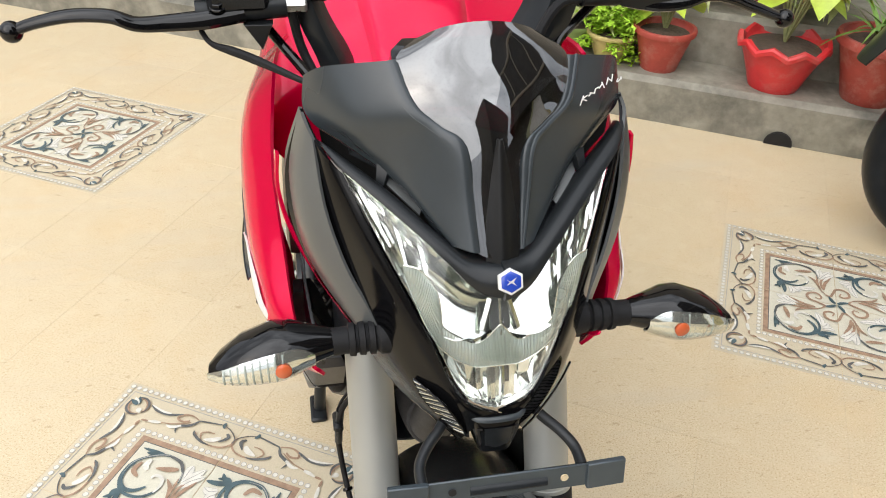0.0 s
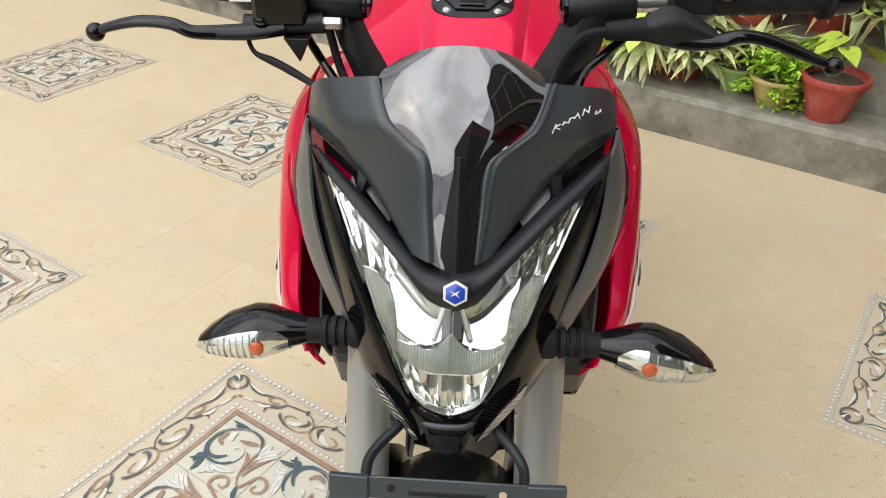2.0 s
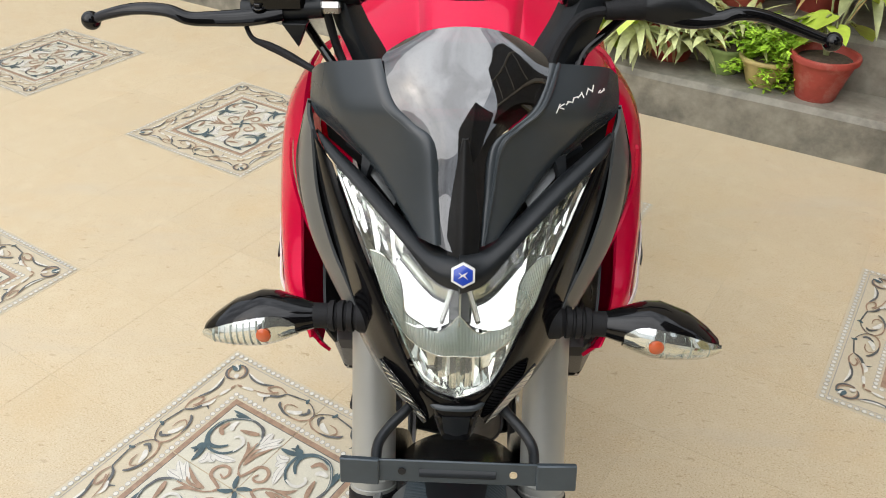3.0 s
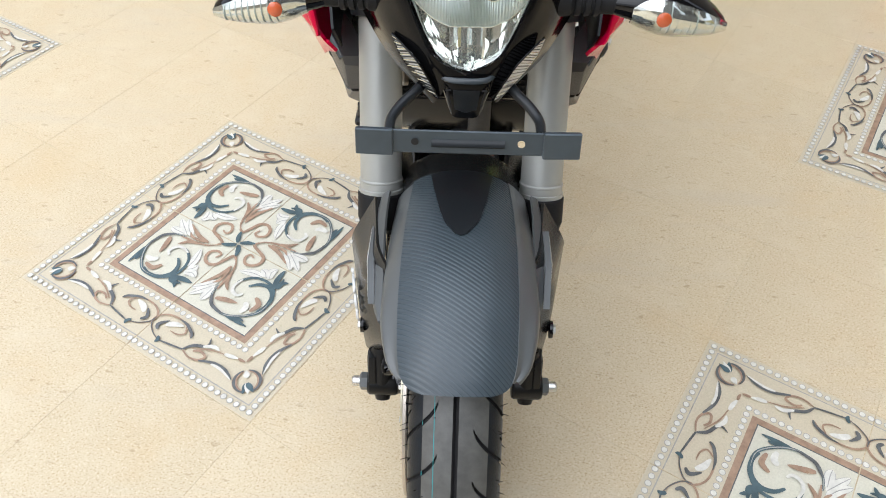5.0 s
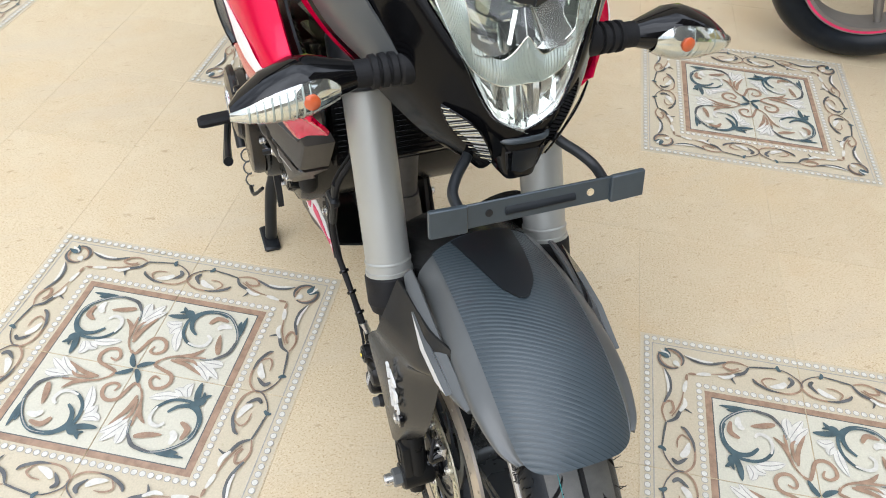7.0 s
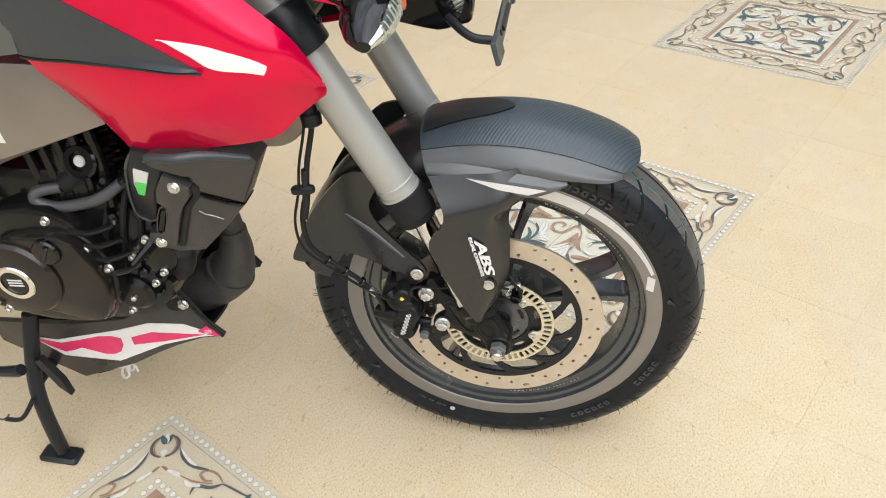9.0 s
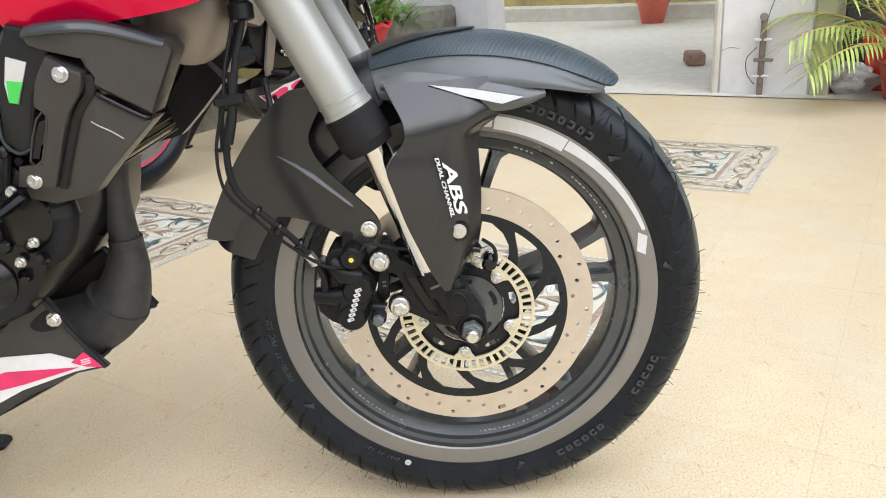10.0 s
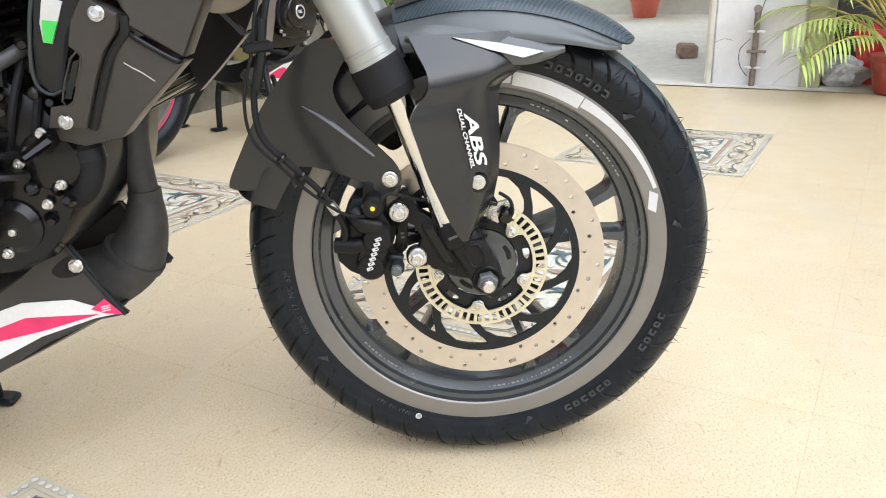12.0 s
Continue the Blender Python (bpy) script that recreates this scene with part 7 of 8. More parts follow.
def fold_in(ob, s, y0=0.345, slope=0.6):
    """Fold the front of a cover inwards, with a crease at y0."""
    bm = bmesh.new()
    bm.from_mesh(ob.data)
    bmesh.ops.bisect_plane(bm, geom=bm.verts[:] + bm.edges[:] + bm.faces[:], plane_co=(0, y0, 0), plane_no=(0, 1, 0))
    for v in bm.verts:
        v.co.x -= s * slope * max(0.0, y0 - v.co.y)
    bm.to_mesh(ob.data)
    bm.free()


def radiator():
    rad = part("radiator", box((0.20, 0.030, 0.17), (0.0, 0.402, 0.585), (-14, 0, 0), 0.004), "engine", bike, "black radiator core between the shrouds")
    for k in range(20):
        part("fin", box((0.185, 0.002, 0.0022), (0, 0.3845 + 0.0019 * (k - 10), 0.585 + 0.0078 * (k - 10)), bevel=0.0006), "engine", rad)
    for s in (-1, 1):
        upper = [(0.3920, 0.6540), (0.3770, 0.6600), (0.3260, 0.6595), (0.2735, 0.6379), (0.2693, 0.6264), (0.2990, 0.5685), (0.3368, 0.5989), (0.3344, 0.6052), (0.3409, 0.6170), (0.3433, 0.6278), (0.3720, 0.6370), (0.3880, 0.6430)]
        cover = part("radiator_cover", slab(upper, 0.038, cover_place(-0.034, s), bevel=0.005), "cover", bike, "textured black radiator side cover")
        part("cover_lip", tube([cover_place(0.003, s) @ Vector((y, z, 0)) for y, z in ((0.3890, 0.6515), (0.3770, 0.6555), (0.3260, 0.6549), (0.2749, 0.6334))], [0.0035, 0.0060, 0.0065, 0.0040], 10, None, 4, 0.7), "wing", cover, "rounded upper lip of the cover")
        lower = [(0.3438, 0.6081), (0.3368, 0.5999), (0.3380, 0.5907), (0.3074, 0.5632), (0.3003, 0.5631), (0.3740, 0.4910), (0.4170, 0.4820), (0.4430, 0.4890), (0.4440, 0.5000), (0.4090, 0.5020), (0.3640, 0.5730)]
        part("lower_cover", slab(lower, 0.032, cover_place(-0.034, s), bevel=0.003), "cover", cover)
        part("cover_seam", tube([cover_place(0.0015, s) @ Vector((y, z, 0)) for y, z in ((0.3368, 0.5964), (0.3356, 0.5914), (0.3080, 0.5674), (0.3016, 0.5673))], 0.0022, 8, None, 3), "gloss", cover, "dark seam between the covers")
        bracket = [(0.3710, 0.6330), (0.3421, 0.6159), (0.3460, 0.6010), (0.3640, 0.5810), (0.3790, 0.5550), (0.4050, 0.5030), (0.4440, 0.5050), (0.4360, 0.5250), (0.4120, 0.5260), (0.3890, 0.5700), (0.3870, 0.5820), (0.3980, 0.5900), (0.3890, 0.6110)]
        part("bracket", slab(bracket, 0.044, cover_place(-0.034, s), bevel=0.004), "cover", cover)
        # raised black bar paints the shaded gap beside the bracket
        part("bracket_gap", tube([cover_place(0.0005, s) @ Vector((y, z, 0)) for y, z in ((0.3403, 0.6126), (0.3433, 0.5967), (0.3610, 0.5770), (0.3750, 0.5530), (0.4010, 0.5020))], 0.0042, 8, None, 4), "void", cover, "black bar for the shade beside the bracket")
        part("slot_rim", tube([cover_place(0.0098, s) @ Vector((y, z, 0)) for y, z in ((0.3990, 0.5750), (0.3880, 0.5770), (0.4080, 0.5330), (0.4200, 0.5330))], 0.0012, 8, None, 2, 1.0, True), "cover", cover)
        # black plate painted as the dark inside of the slot
        part("bracket_slot", slab([(0.3965, 0.5720), (0.3900, 0.5740), (0.4100, 0.5350), (0.4165, 0.5360)], 0.0010, cover_place(0.0100, s)), "void", cover)
        for y, z in ((0.3610, 0.6160), (0.4230, 0.5120)):
            bolt("cover_bolt", cover_place(0.0102, s) @ Vector((y, z, 0)), (s, 0, s * -0.15), 0.0058, 0.006, cover)
        part("cover_scratch", tube([cover_place(-0.0012, s) @ Vector((y, z, 0)) for y, z in ((0.3520, 0.5680), (0.3392, 0.5583), (0.3290, 0.5476))], 0.0007, 6), "print_grey", cover, "pale scuff mark")
        fold_in(cover, s)
        for piece in cover.children:
            fold_in(piece, s)
    bottle = part("coolant_bottle", slab([(0.4060, 0.6620), (0.3790, 0.6560), (0.3720, 0.6360), (0.3980, 0.5930), (0.4240, 0.5410), (0.4360, 0.5370), (0.4480, 0.5510), (0.4400, 0.5900), (0.4250, 0.6320)], 0.036, cover_place(-0.038, -1), bevel=0.006), "matte", bike, "black coolant bottle with a level window")
    part("bottle_seam", tube([cover_place(-0.004, -1) @ Vector((y, z, 0)) for y, z in ((0.4085, 0.6550), (0.4265, 0.6300), (0.4415, 0.5900), (0.4490, 0.5530), (0.4380, 0.5385), (0.4230, 0.5425))], 0.0022, 8, None, 4), "wing", bottle, "rounded rim of the bottle")
    part("level_window", slab([(0.4140, 0.6330), (0.3955, 0.6270), (0.4175, 0.5880), (0.4265, 0.5900), (0.4245, 0.6080)], 0.0016, cover_place(-0.0022, -1), bevel=0.0006), "silver", bottle, "pale plastic level window")
    part("level_label", slab([(0.4205, 0.6110), (0.4052, 0.6090), (0.4180, 0.5885), (0.4258, 0.5905)], 0.0010, cover_place(-0.0005, -1)), "green", bottle, "bright green label")
    part("bottle_hose", tube([(-0.142, 0.438, 0.542), (-0.136, 0.446, 0.520), (-0.130, 0.452, 0.470), (-0.126, 0.462, 0.410)], 0.0062, 12), "rubber", bottle)
    part("horn", lathe([(0.010, 0.0), (0.020, 0.002), (0.042, 0.004), (0.046, 0.008), (0.046, 0.014), (0.036, 0.016), (0.026, 0.030), (0.018, 0.034)], (-0.092, 0.272, 0.650), (1, 0.2, 0), 32), "bronze", bike, "round horn beside the radiator", angle=40)
    tie = part("strap_tie", tube([(0.0, 0.706, 0.116), (0.0, 0.715, 0.091), (0.0, 0.72, 0.063), (0.0, 0.721, 0.048), (0.0, 0.733, 0.04), (0.0, 0.734, 0.055), (0.0, 0.721, 0.08), (0.0, 0.705, 0.114)], 0.0028, 6), "white", bike, "knotted white packing tie hanging under the belly")
    part("tie_loop", tube([(0.0, 0.715, 0.112), (0.0, 0.727, 0.103), (0.0, 0.734, 0.086), (0.0, 0.735, 0.069), (0.0, 0.725, 0.074), (0.0, 0.716, 0.078), (0.0, 0.713, 0.061), (0.0, 0.701, 0.074), (0.0, 0.706, 0.081), (0.0, 0.716, 0.069)], 0.0024, 6), "white", tie)
    part("tie_end", tube([(0.0, 0.7, 0.078), (0.0, 0.698, 0.074), (0.0, 0.699, 0.061)], 0.0024, 6), "white", tie)
    return rad


def engine():
    case = part("engine", slab([(0.44, 0.50), (0.49, 0.555), (0.55, 0.600), (0.78, 0.590), (0.84, 0.47), (0.80, 0.36), (0.68, 0.325), (0.53, 0.335), (0.465, 0.375), (0.440, 0.44)], 0.27, side_place(0.13), bevel=0.02, n=2), "engine", bike, "black single-cylinder engine with zinc bolts")
    cyl = box((0.17, 0.13, 0.20), (0, 0.50, 0.65), (-16, 0, 0), 0.012)
    cylinder = part("cylinder", cyl, "engine", case)
    for k in range(6):
        part("cooling_fin", box((0.19, 0.148, 0.008), (0, 0.475 + 0.008 * k, 0.565 + 0.026 * k), (-16, 0, 0), 0.003), "engine", cylinder)
    cover = part("clutch_cover", slab([(0.722, 0.470), (0.690, 0.530), (0.630, 0.562), (0.570, 0.558), (0.535, 0.530), (0.512, 0.475), (0.520, 0.420), (0.548, 0.368), (0.640, 0.362), (0.705, 0.390)], 0.038, side_place(-0.138), bevel=0.010, n=2), "engine", case, "black clutch cover")
    part("cover_web", slab([(0.686, 0.490), (0.708, 0.440), (0.694, 0.412), (0.646, 0.408), (0.560, 0.384), (0.528, 0.398), (0.514, 0.448), (0.536, 0.520), (0.580, 0.532), (0.630, 0.526)], 0.020, side_place(-0.176), bevel=0.008, n=2), "engine_cover", case, "raised black web of the clutch cover")
    part("cover_dome", lathe([(0.060, 0), (0.060, 0.006), (0.056, 0.011), (0.044, 0.014), (0.030, 0.015)], (-0.194, 0.634, 0.464), (-1, 0, 0), 48), "engine_cover", case)
    part("cover_ring", lathe([(0.020, 0.0), (0.020, 0.003), (0.026, 0.003), (0.0275, 0.001), (0.0275, -0.002)], (-0.209, 0.632, 0.465), (-1, 0, 0), 32), "chrome", case, "chrome ring on the engine cover")
    part("ring_field", lathe([(0.0200, 0), (0.0195, 0.0012)], (-0.2085, 0.632, 0.465), (-1, 0, 0), 28), "engine", case)
    for k in range(3):
        part("maker_mark", box((0.0010, 0.022, 0.0026), (-0.2100, 0.632, 0.4695 - 0.0045 * k), bevel=0.0003), "silver", case)
    part("oil_cap", lathe([(0.019, 0), (0.019, 0.010), (0.017, 0.013), (0.012, 0.0135)], (-0.190, 0.573, 0.511), (-1, 0, 0), 28), "gloss", case)
    part("cap_grip", box((0.006, 0.006, 0.030), (-0.2040, 0.573, 0.511), (30, 0, 0), 0.002), "gloss", case)
    for k in range(4):
        part("cover_rib", tube([(-0.178, 0.545 - 0.006 * k, 0.530 - 0.022 * k), (-0.172, 0.520 - 0.006 * k, 0.524 - 0.022 * k), (-0.150, 0.502 - 0.006 * k, 0.520 - 0.022 * k)], 0.0045, 8, None, 4), "engine", case)
    part("cover_lip", tube([(-0.170, 0.575, 0.545), (-0.170, 0.532, 0.512), (-0.170, 0.513, 0.470), (-0.170, 0.526, 0.412), (-0.170, 0.556, 0.376)], 0.0055, 10, None, 5), "engine", case, "bolted rim of the clutch cover")
    for y, z in ((0.573, 0.545), (0.530, 0.502), (0.512, 0.468), (0.534, 0.417), (0.557, 0.380), (0.702, 0.384), (0.716, 0.398), (0.690, 0.532), (0.640, 0.560)):
        bolt("case_bolt", (-0.174, y, z), (-1, 0, 0), 0.0048, 0.008, case)
    for y, z in ((0.462, 0.497), (0.453, 0.441), (0.492, 0.466), (0.472, 0.420), (0.515, 0.391), (0.527, 0.366)):
        bolt("case_bolt", (-0.146, y, z), (-1, 0, 0), 0.0044, 0.008, case)
    # small zinc and black fittings round the cylinder foot
    rng = random.Random(8)
    for k in range(16):
        y, z = 0.44 + 0.13 * rng.random(), 0.40 + 0.20 * rng.random()
        part("fitting", lathe([(0.006, 0), (0.006 + 0.006 * rng.random(), 0.002), (0.007, 0.012 + 0.012 * rng.random()), (0.004, 0.026)], (-0.128, y, z), (-1, rng.uniform(-0.5, 0.5), rng.uniform(-0.5, 0.5)), 10), ("engine", "gloss", "engine_cover")[k % 3], case)
    for k in range(5):
        y0, z0 = 0.44 + 0.03 * k, 0.60 - 0.015 * k
        part("small_hose", tube([(-0.120, y0, z0), (-0.146, y0 + 0.012, z0 - 0.05), (-0.142, y0 + 0.03, z0 - 0.10), (-0.126, y0 + 0.05, z0 - 0.15)], 0.0042, 8), "rubber", case)
    for k in range(8):
        part("head_fin", box((0.004, 0.080, 0.005), (-0.098 - 0.003 * k, 0.520, 0.585 + 0.012 * k), (-16, 0, 0), 0.0012), "engine_cover", case)
    # water pump, hoses, plug lead
    part("water_pump", lathe([(0.036, 0), (0.036, 0.018), (0.030, 0.026), (0.014, 0.030)], (-0.118, 0.462, 0.466), (-1, 0, 0), 28), "engine", case)
    part("sensor_stub", tube([(-0.150, 0.452, 0.492), (-0.182, 0.470, 0.478)], [0.008, 0.005], 8, None, 1), "gloss", case)
    part("lower_hose", tube([(-0.125, 0.430, 0.485), (-0.128, 0.424, 0.462), (-0.126, 0.438, 0.430), (-0.122, 0.470, 0.415), (-0.118, 0.510, 0.410)], 0.0145, 16), "rubber", case, "thick black coolant hose")
    part("hose_clamp", tube([(-0.1265, 0.4265, 0.474), (-0.1272, 0.4250, 0.462)], 0.0165, 16, None, 1), "matte", case)
    part("plug_cap", tube([(-0.060, 0.520, 0.590), (-0.112, 0.538, 0.583), (-0.124, 0.545, 0.580), (-0.140, 0.560, 0.574)], [0.024, 0.025, 0.019, 0.011], 20), "rubber", case)
    part("plug_lead", tube([(-0.140, 0.560, 0.574), (-0.152, 0.586, 0.574), (-0.156, 0.590, 0.563), (-0.154, 0.568, 0.552), (-0.152, 0.530, 0.556), (-0.148, 0.497, 0.566), (-0.130, 0.468, 0.582)], 0.0078, 14), "lead", case, "curved black plug lead")
    part("head_plug", lathe([(0.021, 0), (0.023, 0.004), (0.023, 0.014), (0.020, 0.017), (0.013, 0.017), (0.012, 0.013)], (-0.128, 0.515, 0.610), (-1, 0, 0.35), 28), "gloss", case, "round black plug on the cylinder head")
    part("plug_mark", lathe([(0.008, 0), (0.007, 0.002)], (-0.1415, 0.515, 0.6150), (-1, 0, 0.35), 16), "silver", case)
    part("starter", lathe([(0.020, 0), (0.026, 0.004), (0.026, 0.010), (0.016, 0.012)], (-0.120, 0.545, 0.610), (-1, 0, 0.2), 20), "engine", case)
    for k in range(5):
        part("engine_rib", tube([(-0.128, 0.600 - 0.026 * k, 0.690), (-0.132, 0.590 - 0.024 * k, 0.600), (-0.138, 0.585 - 0.022 * k, 0.545)], 0.007, 8), "engine", case)
    part("gear_lump", lathe([(0.030, 0), (0.030, 0.016), (0.022, 0.022)], (-0.128, 0.515, 0.395), (-1, 0, 0), 20), "engine", case)
    part("case_tab", slab([(0.700, 0.560), (0.660, 0.540), (0.680, 0.600), (0.715, 0.605)], 0.006, side_place(-0.168), bevel=0.002), "steel", case)
    # exhaust
    ex = part("exhaust", tube([(0.02, 0.395, 0.585), (0.03, 0.420, 0.520), (0.03, 0.437, 0.450), (0.03, 0.436, 0.375)], 0.0185, 20), "exhaust", bike, "matte black header pipe and under-engine silencer")
    part("header_joint", tube([(0.03, 0.436, 0.383), (0.03, 0.436, 0.368)], 0.0215, 20, None, 1), "exhaust", ex)
    part("silencer_bend", tube([(0.03, 0.436, 0.372), (0.03, 0.444, 0.330), (0.03, 0.470, 0.285), (0.03, 0.535, 0.255), (0.03, 0.66, 0.240)], [0.021, 0.030, 0.040, 0.046, 0.048], 24), "exhaust", ex)
    part("bend_seam", tube([(0.03, 0.462, 0.296), (0.03, 0.468, 0.288)], 0.0425, 24, None, 1), "exhaust", ex)
    return case


def belly_pan():
    outline = [(0.437, 0.260), (0.461, 0.288), (0.480, 0.330), (0.492, 0.352), (0.510, 0.350), (0.548, 0.318), (0.600, 0.288), (0.700, 0.268), (0.850, 0.268), (0.848, 0.222), (0.725, 0.142), (0.618, 0.182), (0.540, 0.226), (0.473, 0.254)]
    pan = None
    for s in (-1, 1):
        bm = slab(outline, 0.010, side_place(s * 0.080, s), bevel=0.003)
        p = part("belly_pan", bm, "cover", bike, "black engine belly pan with white and pink graphics")
        part("pan_graphic", slab([(0.446, 0.2625), (0.500, 0.283), (0.560, 0.2815), (0.620, 0.262), (0.740, 0.232), (0.790, 0.238), (0.740, 0.196), (0.640, 0.190), (0.545, 0.236), (0.476, 0.2575)], 0.0012, side_place(s * 0.0902, s)), "white", p, "glossy white film")
        part("pan_graphic", slab([(0.470, 0.2630), (0.560, 0.262), (0.600, 0.248), (0.600, 0.232), (0.540, 0.2445)], 0.0010, side_place(s * 0.0916, s)), "pink", p, "pink film wedge")
        part("pan_graphic", slab([(0.620, 0.244), (0.660, 0.246), (0.735, 0.226), (0.780, 0.236), (0.735, 0.206), (0.700, 0.218), (0.660, 0.206), (0.630, 0.214)], 0.0010, side_place(s * 0.0916, s), n=2), "pink", p, "pink film swirl")
        part("pan_label", slab([(0.440, 0.2615), (0.460, 0.283), (0.478, 0.270), (0.462, 0.264)], 0.0010, side_place(s * 0.0916, s)), "pink", p, "small red warning label")
        for k in range(3):
            part("label_print", box((0.0006, 0.012, 0.0013), (s * 0.0929, 0.460, 0.2735 - 0.0028 * k), (-12, 0, 0), 0.0002), "white", p)
        # black plate paints shade round the pan bolt
        part("bolt_cup", slab([(0.515, 0.322), (0.490, 0.340), (0.474, 0.330), (0.482, 0.316), (0.505, 0.312)], 0.0012, side_place(s * 0.0902, s), n=3), "void", p)
        bolt("pan_bolt", (s * 0.0914, 0.485, 0.327), (s, 0, 0), 0.0066, 0.007, p)
        part("pan_rim", tube([flip(q, s) for q in ((0.088, 0.495, 0.353), (0.090, 0.470, 0.310), (0.090, 0.438, 0.261))], 0.0035, 8), "matte", p)
    bm = skin([[(-0.082, 0.475, 0.2535), (0, 0.475, 0.235), (0.082, 0.475, 0.2535)], [(-0.082, 0.62, 0.182), (0, 0.62, 0.165), (0.082, 0.62, 0.182)], [(-0.082, 0.73, 0.143), (0, 0.73, 0.130), (0.082, 0.73, 0.143)], [(-0.082, 0.845, 0.222), (0, 0.845, 0.21), (0.082, 0.845, 0.222)]], 0.004, 4, 4)
    part("belly_floor", bm, "matte", bike, "black floor of the belly pan")


def frame_and_rear():
    for s in (-1, 1):
        spar = part("frame_spar", slab([(0.425, 0.690), (0.462, 0.762), (0.540, 0.768), (0.640, 0.750), (0.840, 0.660), (0.880, 0.520), (0.820, 0.500), (0.700, 0.575), (0.600, 0.628), (0.500, 0.665)], 0.050, side_place(s * 0.130, s), bevel=0.012), "bronze", bike, "bronze-grey perimeter frame spar")
        part("frame_label", slab([(0.572, 0.686), (0.622, 0.690), (0.620, 0.668), (0.570, 0.664)], 0.0010, side_place(s * 0.180, s)), "white", spar, "white barcode label")
        for k in range(6):
            part("label_print", box((0.0006, 0.0022, 0.012), (s * 0.1814, 0.578 + 0.0070 * k, 0.677), (0, 0, 0), 0.0002), "black_print", spar)
        part("side_panel", skin([[flip(q, s) for q in r] for r in ([(0.206, 0.470, 0.850), (0.195, 0.560, 0.845), (0.165, 0.70, 0.82)], [(0.206, 0.475, 0.790), (0.192, 0.57, 0.775), (0.165, 0.70, 0.74)])], 0.004, 4, 4), "satin", bike, "black side panel under the tank")
        part("footrest", box((0.075, 0.030, 0.016), (s * 0.222, 0.792, 0.330), (0, s * 4, 0), 0.005), "rubber", bike, "black rubber footrest on an alloy hanger")
        part("footrest_hanger", slab([(0.70, 0.52), (0.74, 0.55), (0.80, 0.35), (0.80, 0.315), (0.77, 0.320)], 0.012, side_place(s * 0.150, s), bevel=0.003), "bronze", bike, "bronze-grey footrest hanger")
        part("swingarm", tube([(s * 0.11, 0.83, 0.40), (s * 0.11, 1.10, 0.35), (s * 0.11, 1.36, 0.315)], [0.035, 0.028, 0.025], 14), "matte", bike, "black swingarm beam")
        rows = [[flip(q, s) for q in r] for r in ([(0.05, 0.96, 0.90), (0.06, 1.25, 0.93), (0.05, 1.60, 1.00)], [(0.150, 0.95, 0.86), (0.160, 1.25, 0.89), (0.07, 1.66, 0.97)], [(0.150, 0.95, 0.74), (0.155, 1.25, 0.78), (0.05, 1.66, 0.92)])]
        part("tail_panel", skin(rows, 0.004, 5, 5), "red", bike, "glossy red tail panel", angle=60)
    part("pedal", tube([(-0.200, 0.840, 0.300), (-0.214, 0.770, 0.290), (-0.222, 0.705, 0.300), (-0.222, 0.690, 0.305)], [0.007, 0.007, 0.009, 0.009], 10), "matte", bike, "black brake pedal")
    rows = [[(-0.085, 0.865, 0.845), (-0.03, 0.862, 0.866), (0.03, 0.862, 0.866), (0.085, 0.865, 0.845)], [(-0.115, 0.95, 0.835), (-0.04, 0.95, 0.855), (0.04, 0.95, 0.855), (0.115, 0.95, 0.835)], [(-0.145, 1.10, 0.830), (-0.05, 1.10, 0.850), (0.05, 1.10, 0.850), (0.145, 1.10, 0.830)], [(-0.12, 1.20, 0.90), (-0.05, 1.20, 0.93), (0.05, 1.20, 0.93), (0.12, 1.20, 0.90)], [(-0.08, 1.52, 0.97), (-0.04, 1.52, 0.99), (0.04, 1.52, 0.99), (0.08, 1.52, 0.97)]]
    part("seat", skin(rows, 0.05, 5, 5), "seat", bike, "black stepped rider and pillion seat", angle=60)
    # rear wheel
    bm = bmesh.new()
    prof = [(0.060 * math.cos(a), 0.262 + 0.048 * math.sin(a)) for a in (2 * math.pi * k / 18 for k in range(18))]
    rings(bm, [[Vector((x, 1.363 - r * math.cos(t), 0.312 + r * math.sin(t))) for x, r in prof] for t in (2 * math.pi * k / 72 for k in range(72))], closed_path=True)
    rear = part("rear_wheel", bm, "tyre", bike, "black rear wheel")
    bm = bmesh.new()
    prof = [(-0.045, 0.225), (-0.045, 0.205), (0.045, 0.205), (0.045, 0.225)]
    rings(bm, [[Vector((x, 1.363 - r * math.cos(t), 0.312 + r * math.sin(t))) for x, r in prof] for t in (2 * math.pi * k / 72 for k in range(72))], closed_path=True)
    for k in range(5):
        a = radians(72 * k)
        tube([(0, 1.363 - 0.02 * math.cos(a), 0.312 + 0.02 * math.sin(a)), (0, 1.363 - 0.21 * math.cos(a), 0.312 + 0.21 * math.sin(a))], [0.02, 0.012], 10, bm, 1)
    part("rim", bm, "rim", rear)
    for s in (-1, 1):
        bm = bmesh.new()
        rings(bm, [[Vector((s * x, 1.363 - r * math.cos(t), 0.312 + r * math.sin(t))) for x, r in ((0.0456, 0.214), (0.0456, 0.221), (0.0462, 0.221), (0.0462, 0.214))] for t in (2 * math.pi * k / 72 for k in range(72))], closed_path=True)
        part("rim_stripe", bm, "pink", rear, "thin pink rim stripe")
